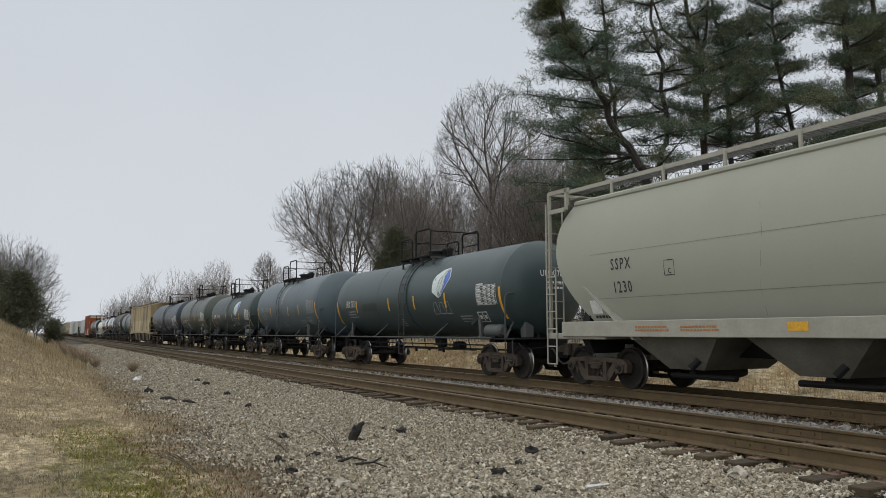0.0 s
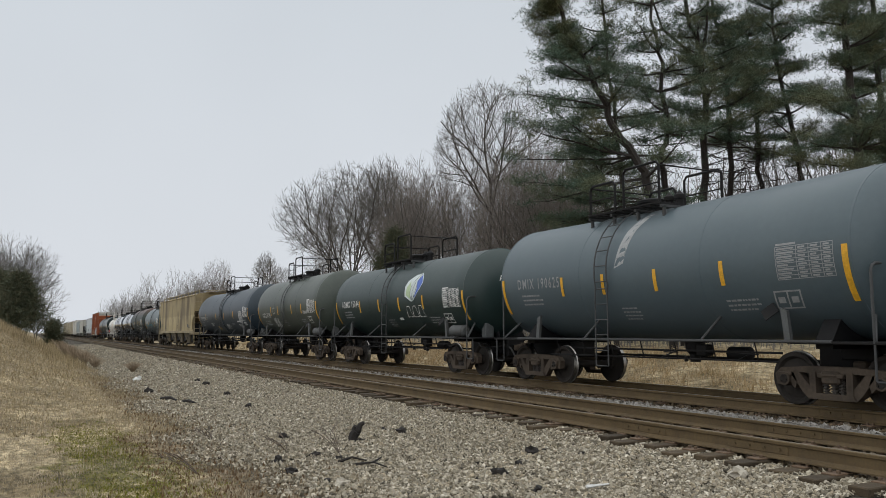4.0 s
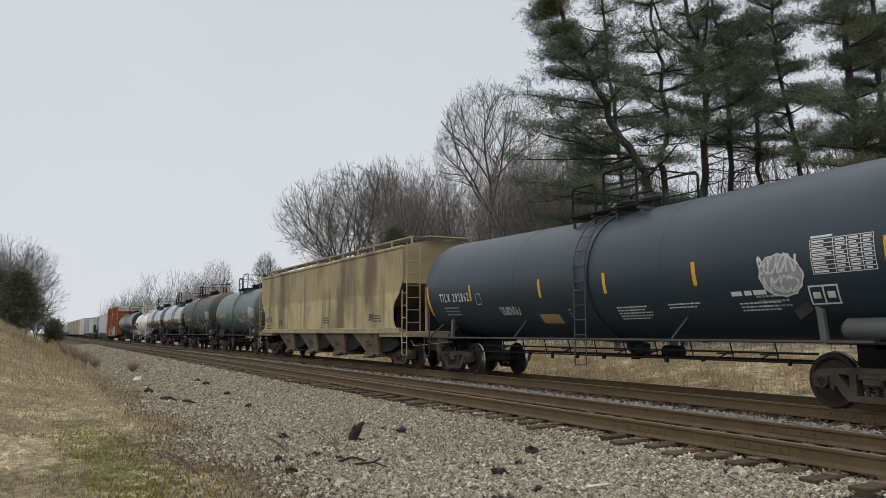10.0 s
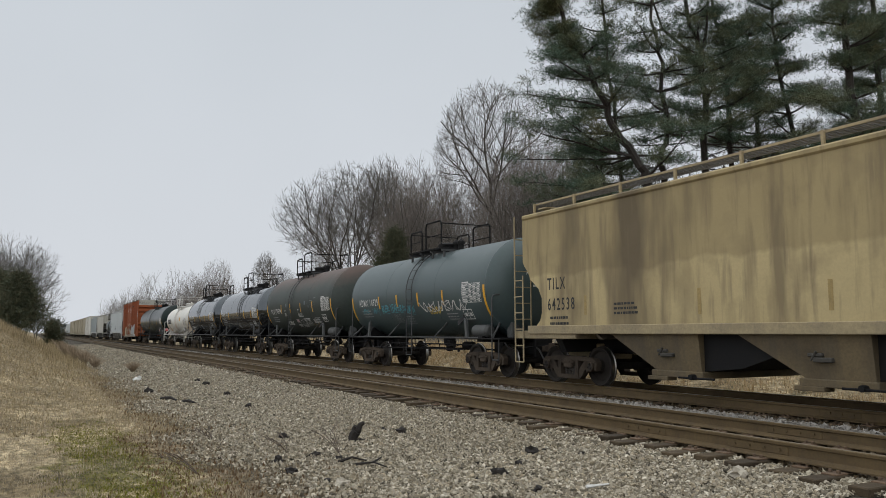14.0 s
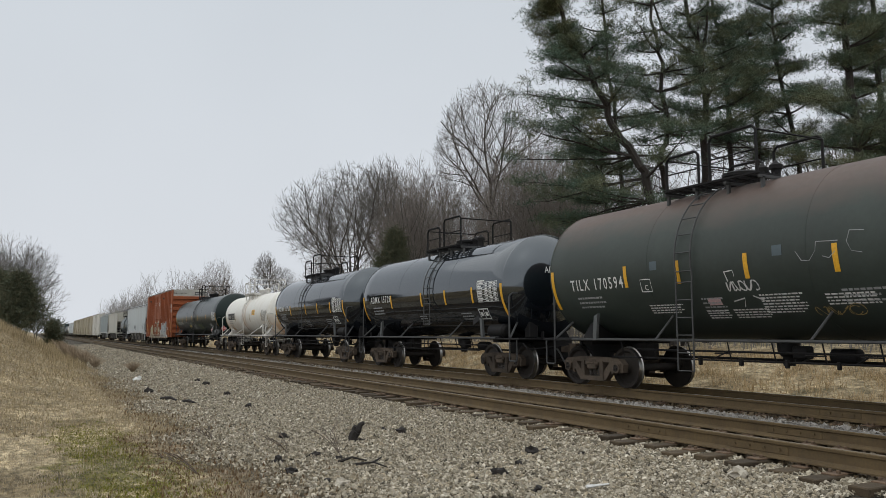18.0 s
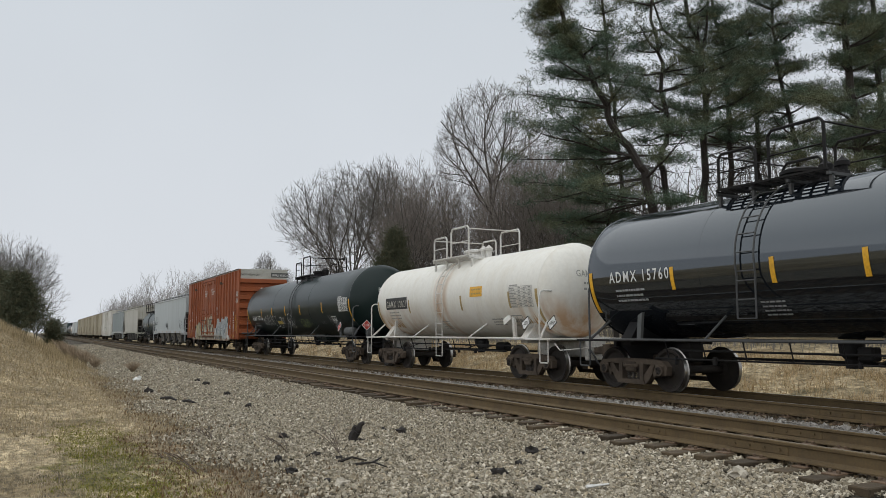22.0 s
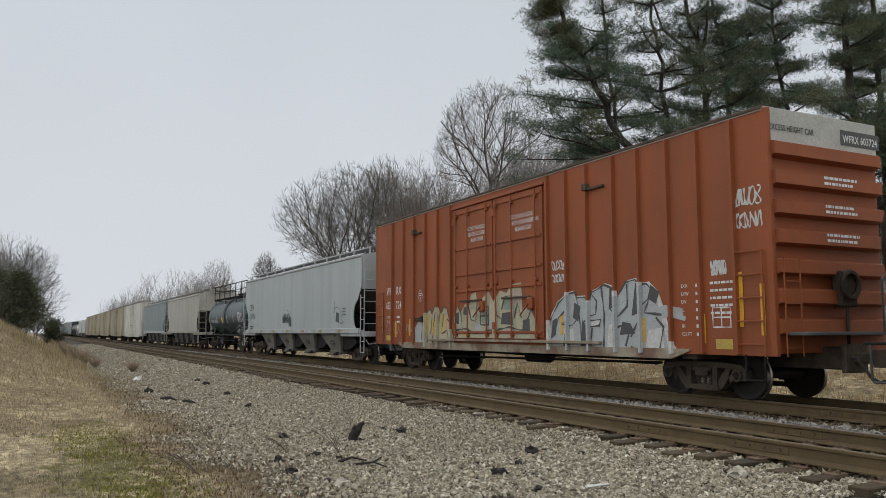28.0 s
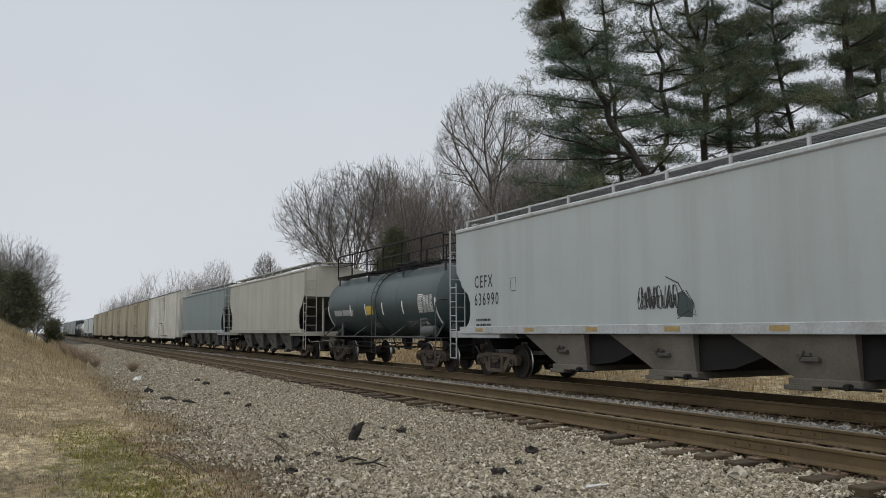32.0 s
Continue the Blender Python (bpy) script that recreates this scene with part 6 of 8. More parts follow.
def emblem(mark, x, z, w, h, faded=False):
    """Leaf emblem over three plain outlined shapes."""
    mark("leaf_emblem", fan(scaled(LEAF, w, h)), x, z, emblem_pale, lift=0.006)
    mark("emblem_corner", fan(scaled([(0.66, 0.7), (0.84, 0.93), (0.97, 0.63), (0.87, 0.44), (0.56, 0.07), (0.72, 0.42)], w, h)), x, z, emblem_blue, lift=0.009)
    if not faded:
        mark("emblem_vein", fan(scaled([(0.12, 0.24), (0.14, 0.5), (0.3, 0.72), (0.36, 0.5), (0.38, 0.1)], w, h)), x, z, emblem_leaf, lift=0.009)
    for line in ([(0.44, 0.02), (0.36, 0.3), (0.42, 0.6), (0.78, 0.97)], [(0.5, 0.02), (0.68, 0.4), (0.72, 0.7), (0.8, 0.97)], [(0.46, 0.05), (0.5, 0.35), (0.6, 0.7)]):
        mark("emblem_line", wavy_strokes([outline(scaled(line, w, h), False)], 0.028), x, z, P_SLATE, lift=0.012)
    ink = dim_paint if faded else white_paint
    for k in range(3):
        x0 = 0.02 + k * 0.44
        mark("emblem_frame", wavy_strokes([outline(scaled([(x0, 0), (x0 + 0.1, 1), (x0 + 0.3, 1), (x0 + 0.4, 0)], w / 1.3, 0.38))], 0.03), x + 0.02, z - 0.5, ink)


def m_uelx(mark, lt, zc, R, car):
    emblem(mark, 2.2, 2.35, 1.2, 1.0, True)
    mark("patched_panel", bars([(0, 0, 1.4, 0.3)]), -3.86, 2.07, P_GREEN, lift=0.003)


def m_dmix(mark, lt, zc, R, car):
    mark("pale_scrape", fan([(0, 0), (0.12, 0.9), (0.3, 1.4), (0.55, 1.5), (0.4, 0.9), (0.3, 0.1)]), -0.6, 2.7, dim_paint, lift=0.003)


def m_15044(mark, lt, zc, R, car):
    emblem(mark, 1.22, 2.3, 1.4, 1.0)
    mark("white_label", bars([(0, 0, 0.3, 0.1)]), 0.45, 1.7, white_paint)


def m_olive(mark, lt, zc, R, car):
    mark("graffiti", wavy_strokes(scribble(3, 0.85, 0.6, 5), 0.04), -2.4, 1.55, spray_white, "white sprayed scrawl")
    mark("plate_mark", wavy_strokes([outline([(0, 0), (0.3, 0), (0.3, 0.3), (0, 0.3)])], 0.025), -2.2, 2.25, white_paint)
    mark("stencil", letters("FRA-AIP", 0.15, 1.05, 0.85), 2.98, 2.15, white_paint)
    mark("graffiti", wavy_strokes(scribble(5, 0.8, 0.4, 4), 0.02), 2.6, 1.5, dim_paint, "faint grey scrawl")


def m_tilx2(mark, lt, zc, R, car):
    disc = [(0.45 + 0.46 * math.cos(k * 0.5236) * (1 + 0.06 * math.sin(5 * k)), 0.37 + 0.37 * math.sin(k * 0.5236)) for k in range(12)]
    mark("graffiti_ground", fan(disc), 5.22, 1.9, dim_paint, "dull white sprayed disc", lift=0.004)
    mark("graffiti", wavy_strokes(scribble(8, 0.75, 0.34, 4) + [[(x + 0.05, y - 0.34) for x, y in l] for l in scribble(9, 0.68, 0.3, 4)], 0.045), 5.26, 2.28, spray_white, "white sprayed scrawl in a round patch")
    mark("graffiti", wavy_strokes([outline(disc, True, 0.05)], 0.04), 5.22, 1.9, spray_white, lift=0.012)
    mark("graffiti", wavy_strokes(scribble(12, 0.95, 0.26, 6), 0.03), -3.65, 1.78, spray_white, "white sprayed scrawl")
    mark("orange_patch", bars([(0, 0, 0.85, 0.3)]), -1.9, 1.56, faded_tape)
    mark("stencil", bars([(0, 0, 0.24, 0.09), (0.3, 0, 0.16, 0.09), (0.5, 0, 0.28, 0.09)]), 4.5, 1.95, white_paint)
    for x, z, w, rows in ((1.2, 1.86, 1.05, 5), (2.8, 1.86, 0.85, 2), (4.6, 1.8, 0.9, 3)):
        mark("small_print", text_block(random.Random(int(x * 10)), w, rows, 0.03, 0.045), x, z, white_paint)
    mark("plate_mark", wavy_strokes([outline([(0, 0), (0.26, 0), (0.26, 0.3), (0, 0.3)])], 0.02), -4.8, 2.1, white_paint)


def m_169(mark, lt, zc, R, car):
    for text, x, z, h, w in (("BLER", -2.5, 2.0, 0.25, 0.64), ("YEAH", -1.72, 2.01, 0.27, 0.68), ("R1", -0.92, 1.99, 0.24, 0.3), ("HUMAN", -0.5, 1.93, 0.26, 0.75)):
        raw = letters(text, h, 0.95, 1.0)
        mark("graffiti", letters(text, h, 0.95, w / raw[2]), x, z, spray_blue, "pale blue sprayed letters", slant=0.16)
        mark("graffiti", wavy_strokes([[(0.0, -0.03), (w * 0.4, 0.0), (w, -0.05)]], 0.018), x, z - 0.02, spray_blue, lift=0.008)
    mark("graffiti", bars([(0, 0, 0.05, 0.05), (0, 0.1, 0.05, 0.05), (0.86, 0, 0.05, 0.05), (0.86, 0.1, 0.05, 0.05), (1.28, 0, 0.05, 0.05), (1.28, 0.1, 0.05, 0.05)]), -1.85, 2.02, spray_blue)
    mark("graffiti", wavy_strokes(scribble(22, 0.6, 0.2, 4), 0.03), -4.35, 1.98, spray_blue, "pale blue sprayed letters")
    mark("graffiti", wavy_strokes(scribble(26, 0.42, 0.2, 3) + [[(0.42, 0.22), (0.55, -0.1), (0.62, 0.2)]], 0.026), -3.35, 1.97, spray_blue, "pale blue sprayed letters")
    mark("graffiti", wavy_strokes([[(x, z + 0.13 * k) for x, z in l] for k in range(3) for l in scribble(23 + k, 0.62, 0.12, 4)], 0.014), -1.55, 1.6, dim_paint, "thin grey scrawl")
    mark("graffiti", wavy_strokes(scribble(24, 3.2, 0.36, 9), 0.04), 0.75, 1.92, spray_white, "white sprayed letters")
    mark("graffiti", wavy_strokes(scribble(25, 0.9, 0.26, 3), 0.05), 1.4, 1.85, spray_yellow, "yellow sprayed patches")


def m_tilx1(mark, lt, zc, R, car):
    mark("graffiti", wavy_strokes(scribble(31, 0.7, 0.2, 5) + [[(0.02, -0.2), (0.3, -0.14), (0.22, -0.32)], [(0.05, 0.2), (0.0, 0.38), (0.2, 0.4), (0.22, 0.28)], [(0.5, -0.1), (0.7, -0.2)]], 0.03), 0.15, 2.0, spray_white, "white sprayed scrawl")
    mark("graffiti", wavy_strokes(scribble(32, 0.8, 0.2, 4) + [[(0.75 + 0.14 * math.cos(k * 0.6), 0.12 + 0.12 * math.sin(k * 0.6)) for k in range(11)]], 0.016), 1.78, 1.54, faded_tape, "thin yellowish scrawl")
    mark("graffiti", wavy_strokes([[(0, 0.18), (0.1, 0.02), (0.25, 0.0), (0.38, 0.16), (0.4, 0.3)], [(0.5, 0.06), (0.62, 0.02), (0.74, 0.12)], [(1.25, 0.4), (1.0, 0.42), (0.95, 0.25), (1.02, 0.1), (1.2, 0.06)], [(0.4, 0.3), (0.8, 0.28)]], 0.014), 1.72, 2.42, dim_paint, "chalk marks")
    mark("plate_mark", wavy_strokes([outline([(0, 0), (0.3, 0), (0.3, 0.26), (0, 0.26)])], 0.022), -2.13, 2.1, white_paint)
    mark("stencil", letters("C", 0.11, 1.0, 1.0), -2.03, 2.13, white_paint)
    mark("orange_patch", bars([(0, 0, 0.32, 0.16)]), -0.45, 1.77, spray_pink)
    for x, z in ((-1.8, 2.52), (1.25, 2.56)):
        mark("paint_patch", bars([(0, 0, 0.2, 0.18)]), x, z, P_GREY, lift=0.004)
    for x, z, w, rows in ((-2.1, 1.8, 0.95, 4), (-0.62, 1.66, 0.58, 4), (0.04, 1.66, 0.8, 4), (0.78, 1.9, 0.9, 7), (2.08, 1.86, 0.95, 4)):
        mark("small_print", text_block(random.Random(int(x * 10)), w, rows, 0.028, 0.034), x, z, white_paint)


def m_gamx(mark, lt, zc, R, car):
    mark("orange_notice", bars([(0, 0, 0.72, 0.3)]), 1.73, 2.3, yellow_tape, "orange-yellow notice")
    mark("notice_print", bars([(0.08 + 0.1 * k, z, 0.07, 0.045) for k in range(6) for z in (0.07, 0.19)]), 1.73, 2.3, faded_tape, lift=0.009)
    for k in range(16):
        rng = random.Random(70 + k)
        x, w = (-4.9 + 0.14 * k, 0.12) if k < 9 else (4.3 + 0.11 * (k - 9), 0.1)
        h = rng.uniform(0.12, 0.5)
        mark("rust_run", fan([(0, 0), (w, 0), (w * 0.7, h * 0.6), (w * 0.5, h), (w * 0.3, h * 0.5)]), x, 1.42 + rng.uniform(0, 0.06), grime, lift=0.003)
    for x in (4.55, 5.75):
        placard(car, x, -1.12, 1.5, (-20, 0, 0), white_paint, "1830", black_paint)


def placard(car, x, y, z, turn, material, number, ink):
    s = Shape().add([(0, 0, -0.2), (0.2, 0, 0), (0, 0, 0.2), (-0.2, 0, 0)], [(0, 1, 2, 3)])
    m = pose(x, y, z, *turn)
    part("placard", s, material, car, "diamond hazard placard", m, smooth=0)
    vs, fs, w = letters(number, 0.1, 1.0, 0.8)
    part("placard_number", Shape().add([(u - w / 2, -0.008, v - 0.05) for u, v in vs], fs), ink, car, m=m, smooth=0)
    part("placard_rim", Shape().pipe([(0, -0.004, -0.2), (0.2, -0.004, 0), (0, -0.004, 0.2), (-0.2, -0.004, 0), (0, -0.004, -0.2)], 0.012, 4), ink, car, m=m)


placard_red = mat("red_placard_paint", (0.45, 0.05, 0.04), (0.36, 0.05, 0.04), 0.5, 0.5, coarse=5, bump=0)


def m_plmx(mark, lt, zc, R, car):
    loops = [[(0.1, 0.1), (0.0, 0.35), (0.18, 0.5), (0.3, 0.3), (0.2, 0.1)], [(0.5, 0.05), (0.42, 0.4), (0.55, 0.62), (0.68, 0.4), (0.6, 0.1), (0.5, 0.05)], [(0.8, 0.1), (0.85, 0.55), (1.0, 0.65), (1.1, 0.5), (0.95, 0.38), (1.15, 0.2), (0.9, 0.0)],
             [(1.3, 0.6), (1.25, 0.2), (1.45, 0.05), (1.6, 0.3), (1.62, 0.65)], [(1.8, 0.05), (1.75, 0.5), (2.0, 0.62), (2.0, 0.35), (1.8, 0.3), (2.1, 0.02)], [(2.3, 0.55), (2.55, 0.6), (2.4, 0.35), (2.7, 0.2), (2.5, -0.05), (2.2, 0.0)], [(2.6, -0.1), (3.0, -0.15), (3.2, 0.1)]]
    mark("graffiti", wavy_strokes([outline(l, False, 0.05) for l in loops], 0.032), -5.3, 1.62, spray_white, "grey-white sprayed letters")
    mark("graffiti", wavy_strokes([[(x + 0.05, z + 0.03) for x, z in outline(l, False, 0.05)] for l in loops[:5]], 0.014), -5.3, 1.6, dim_paint, "grey-white sprayed letters")
    mark("graffiti_shade", bars([(0, 0, 0.86, 0.2)]), -2.7, 1.7, spray_yellow, lift=0.004)
    mark("graffiti", wavy_strokes(scribble(44, 0.72, 0.42, 3), 0.026), -2.05, 1.7, spray_white, "grey-white sprayed letters")
    mark("graffiti", wavy_strokes([[(0, 0), (0.9, 0.02)]], 0.02), -1.3, 1.72, dim_paint)
    mark("graffiti", wavy_strokes(scribble(45, 0.62, 0.5, 4) + [outline([(0.4 + 0.46 * math.cos(a * 0.4), 0.32 + 0.4 * math.sin(a * 0.4)) for a in range(16)])], 0.03), -0.68, 1.58, spray_white, "white sprayed letters in a ring")
    mark("graffiti", wavy_strokes(scribble(42, 1.3, 0.4, 6) + [[(0.1, 0.0), (0.6, -0.08), (1.2, 0.02)], [(1.2, 0.1), (1.7, 0.12)]], 0.026), 1.2, 1.58, spray_lime, "yellow-green sprayed scrawl")
    mark("graffiti", wavy_strokes(scribble(46, 0.5, 0.5, 3), 0.016), 5.45, 1.6, dim_paint, "thin grey scrawl")
    mark("small_print", text_block(random.Random(21), 0.5, 2, 0.03, 0.04), 4.3, 1.72, dim_paint)
    placard(car, 7.15, -1.38, 1.5, (-15, 0, 0), placard_red, "1170", white_paint)
    placard(car, lt + 0.75, -1.0, 1.55, (0, 0, 90), placard_red, "1170", white_paint)
    part("outlet_sump", Shape().lathe([(-1.0, 0), (-0.95, 0.2), (-0.7, 0.42), (0.7, 0.42), (0.95, 0.2), (1.0, 0)], 20, "x", (1.8, 0, zc - R + 0.08)), P_BLACK, car)


def m_utlx(mark, lt, zc, R, car):
    mark("yellow_notice", bars([(0, 0, 0.7, 0.34)]), -0.95, 1.95, spray_yellow, "faded yellow notice")
    mark("number_patch", bars([(0.0, 0, 0.9, 0.24), (1.0, 0, 1.2, 0.24)]), -4.6, 1.95, dim_paint)


def m_sspx(mark, lb, car):
    mark("plate_mark", wavy_strokes([outline([(0, 0), (0.28, 0), (0.28, 0.3), (0, 0.3)])], 0.02), -3.05, 2.4, black_paint)
    mark("number_c", letters("C", 0.11, 1.0, 0.8), -2.95, 2.43, black_paint)
    mark("white_card", bars([(0, 0, 0.36, 0.3)]), -5.62, 1.68, white_paint)
    mark("yellow_square", bars([(0, 0, 0.4, 0.15)]), -0.12, 1.28, yellow_tape, lift=0.045)
    for x in (-3.9, -2.6):
        mark("small_print", text_block(random.Random(9), 1.0, 2, 0.035, 0.03), x, 1.35, orange_patch, lift=0.045)
    mark("panel_joint", wavy_strokes([[(0, 0), (0.02, 0.5), (0.12, 1.0), (0.18, 1.5), (0.12, 2.0)][::-1]], 0.012), -0.78, 1.55, joint_grey)
    mark("panel_joint", bars([(0, 0, 10.6, 0.012)]), -5.3, 2.0, joint_grey)
    mark("panel_joint", bars([(0, 0, 10.8, 0.008)]), -5.4, 3.0, joint_grey)


def m_tan(mark, lb, car):
    for x, z, h in ((7.6, 2.0, 0.95), (5.2, 1.55, 0.6), (2.0, 1.6, 0.5), (-0.6, 1.6, 0.5), (-3.4, 1.6, 0.5), (-6.9, 1.65, 0.45)):
        mark("reflective_stripe", stripe(h, 0.09), x, z, faded_tape)
    for x in (8.2, 2.5, -4.5):
        mark("small_print", text_block(random.Random(14), 0.8, 3, 0.05, 0.05), x - 1.4, 1.85, black_paint)
    mark("dark_notice", bars([(0, 0, 0.4, 0.26)]), 6.4, 1.7, spray_grey)
    mark("sill_plate", bars([(0, 0, 0.3, 0.08)]), 3.6, 1.28, faded_tape, lift=0.045)


def m_cefx(mark, lb, car):
    mark("graffiti", wavy_strokes(scribble(51, 1.15, 0.5, 10) + scribble(55, 1.1, 0.3, 9), 0.022), -1.42, 1.72, black_paint, "thin black scrawl")
    mark("graffiti", wavy_strokes([[(0, 0.75), (0.35, 0.6), (0.55, 0.3), (0.62, 0.0)], [(0.3, 0.0), (0.35, 0.4), (0.5, 0.45)], [(0.3, -0.1), (0.6, 0.05), (0.8, -0.05), (0.75, 0.2), (0.55, 0.45)]], 0.025), -0.6, 1.62, black_paint, "small black sprayed drawing")
    mark("graffiti_shade", fan([(0.3, -0.05), (0.7, -0.08), (0.75, 0.2), (0.5, 0.42), (0.34, 0.4)]), -0.6, 1.62, P_SLATE, lift=0.003)
    mark("graffiti_shade", fan([(0, 0), (0.4, -0.06), (0.42, 0.34), (0.05, 0.38)]), 6.55, 1.72, spray_grey, lift=0.004)
    mark("graffiti", wavy_strokes([[(-0.25, 0.35), (-0.1, 0.55), (0.2, 0.6), (0.5, 0.5), (0.7, 0.25), (0.8, -0.05)], [(-0.2, 0.9), (-0.15, 0.6), (-0.25, 0.35), (0.0, 0.0)], [(0.5, -0.05), (0.75, -0.1), (0.95, 0.0)]], 0.03), 6.55, 1.72, black_paint, "small black sprayed drawing")
    mark("small_print", text_block(random.Random(8), 0.45, 3, 0.06, 0.06), 7.35, 2.2, spray_grey)
    mark("plate_mark", wavy_strokes([outline([(0, 0), (0.25, 0), (0.25, 0.34), (0, 0.34)])], 0.02), -6.4, 2.35, black_paint)


def m_wfrx(mark, xf, xb, car):
    ink = white_paint
    mark("car_number", letters("WF", 0.26, 1.15, 0.66), -7.98, 2.58, ink)
    mark("car_number", letters("RX", 0.26, 1.15, 0.78), -7.15, 2.58, ink)
    mark("car_number", letters("603", 0.26, 1.15, 0.58), -8.02, 2.08, ink)
    mark("car_number", letters("724", 0.26, 1.15, 0.7), -7.17, 2.08, ink)
    mark("stencil", letters("LD LMT", 0.075, 1.1, 0.8), -7.98, 1.76, ink)
    mark("stencil", letters("LT WT", 0.075, 1.1, 0.8), -7.98, 1.6, ink)
    for k in range(7):
        mark("stencil", letters(("EXH", "EXW", "EW", "IL", "IW", "IH", "CU FT")[k], 0.066, 1.1, 0.9), 6.55, 2.12 - 0.155 * k, ink)
        mark("stencil", bars([(0, 0, 0.05, 0.06), (0.08, 0, 0.05, 0.06), (0.14, 0, 0.05, 0.06)]), 6.93, 2.12 - 0.155 * k, ink)
    mark("stencil", text_block(random.Random(3), 0.55, 5, 0.045, 0.095), 7.3, 2.15, ink)
    mark("notice_frame", wavy_strokes([outline([(0, 0), (0.42, 0), (0.42, 0.36), (0, 0.36)]), [(0.21, 0), (0.21, 0.36)], [(0, 0.18), (0.42, 0.18)]], 0.03), 7.35, 1.35, ink)
    mark("yellow_label", bars([(0, 0, 0.4, 0.18)]), 7.4, 0.95, spray_yellow)
    mark("yellow_label", bars([(0, 0, 0.4, 0.18)]), -8.0, 0.98, spray_yellow)
    for x, z, h in ((8.03, 1.35, 0.98), (8.5, 1.2, 0.9), (7.12, 1.05, 0.55), (5.46, 1.05, 0.5), (2.6, 1.2, 0.5), (-8.3, 1.25, 0.95), (-7.15, 1.1, 0.55), (-6.0, 1.15, 0.55), (-4.3, 1.15, 0.55), (-3.4, 1.2, 0.55)):
        mark("reflective_stripe", stripe(h, 0.1), x, z, yellow_tape, lift=0.014)
    for x, z, rows in ((-1.92, 4.2, ("CLOSE THIS DOOR", "BEFORE CLOSING", "MAIN DOOR")), (0.45, 4.24, ("CLOSE AND LOCK", "BOTH DOORS BEFORE", "MOVING CAR"))):
        for k, t in enumerate(rows):
            mark("door_stencil", letters(t, 0.11, 1.05, 0.75), x + (0, 0.05, 0.2)[k], z - 0.17 * k, ink, lift=0.056)
    # sprayed letter masses, plain shapes
    posts = (-7.43, -6.49, -5.65, -4.77, -3.91, -3.02, 2.1, 2.86, 3.66, 4.6, 5.4, 6.28, 7.1)

    def spread_over(name, top, low_z, x0, x1, material, lab, lift):
        mark(name, mass(top, x0, x1), 0, low_z, material, lab, lift=lift)
        for xp in posts:
            if x0 + 0.08 < xp < x1 - 0.08 and lift < 0.04:
                h = piecewise((xp - x0) / (x1 - x0), top)
                part("graffiti_on_post", Shape().add([(xp + a, -1.53 - b, low_z + q * h) for q in (0, 1) for a, b in ((-0.045, lift), (-0.034, 0.086 + lift), (0.034, 0.086 + lift), (0.045, lift))],
                                                     [(k, k + 1, k + 5, k + 4) for k in range(3)]), material, car, smooth=0)

    def strokes(name, x0, z0, sx, lines, width, material, lift):
        mark(name, wavy_strokes([outline([(x * sx, z) for x, z in l], False, 0.15) for l in lines], width), x0, z0, material, lift=lift)

    silver = [(0, 0.35), (0.03, 0.75), (0.1, 1.1), (0.19, 1.3), (0.25, 1.33), (0.27, 1.2), (0.34, 1.2), (0.37, 1.05), (0.4, 1.3), (0.45, 1.36), (0.5, 1.45), (0.57, 1.36), (0.6, 1.14), (0.67, 1.46), (0.74, 1.5), (0.77, 1.38), (0.82, 1.4), (0.88, 1.2), (0.93, 0.9), (1, 0.72)]
    spread_over("graffiti_ground", [(f, h + 0.06) for f, h in silver[:-2]] + [(0.93, 0.7), (0.96, 0.25), (1, 0.0)], 0.84, 2.0, 6.45, spray_white, "white sprayed halo", 0.006)
    spread_over("graffiti_shape", silver[:-2] + [(0.93, 0.5), (0.95, 0.2), (0.97, 0.0)], 0.84, 2.05, 6.35, spray_silver, "silver sprayed letter mass with dark outlines", 0.009)
    mark("graffiti_shape", fan([(0, 0), (0.5, 0.12), (0.95, 0.02), (0.85, 0.28), (0.4, 0.35), (0.0, 0.25)]), 5.7, 1.45, spray_silver, "silver sprayed arrow", lift=0.011)
    S = 4.3
    strokes("graffiti_outline", 2.05, 0.86, S, [silver[:-2], [(0.05, 0.3), (0.1, 0.75), (0.18, 0.95), (0.2, 0.75), (0.13, 0.6), (0.22, 0.55), (0.27, 0.7)], [(0.16, 0.0), (0.19, 0.3), (0.2, 0.55)], [(0.31, 0.0), (0.3, 0.5), (0.27, 1.2)],
                                           [(0.36, 0.75), (0.35, 1.05), (0.4, 1.25), (0.44, 1.1), (0.43, 0.8), (0.36, 0.75)], [(0.33, 0.65), (0.47, 0.68), (0.46, 0.55), (0.33, 0.5)], [(0.4, 0.5), (0.38, 0.15), (0.41, 0.0)], [(0.48, 1.4), (0.5, 0.8), (0.49, 0.0)],
                                           [(0.58, 1.3), (0.55, 0.9), (0.6, 0.72), (0.68, 0.95), (0.68, 1.42)], [(0.56, 0.45), (0.64, 0.55), (0.7, 0.5), (0.66, 0.1)], [(0.7, 0.3), (0.75, 0.6), (0.78, 0.45), (0.76, 0.9), (0.84, 1.1), (0.8, 0.8), (0.92, 0.75)], [(0.7, 0.1), (0.78, -0.05), (0.9, 0.05), (0.93, 0.5), (0.88, 0.7)]], 0.055, spray_grey, 0.013)
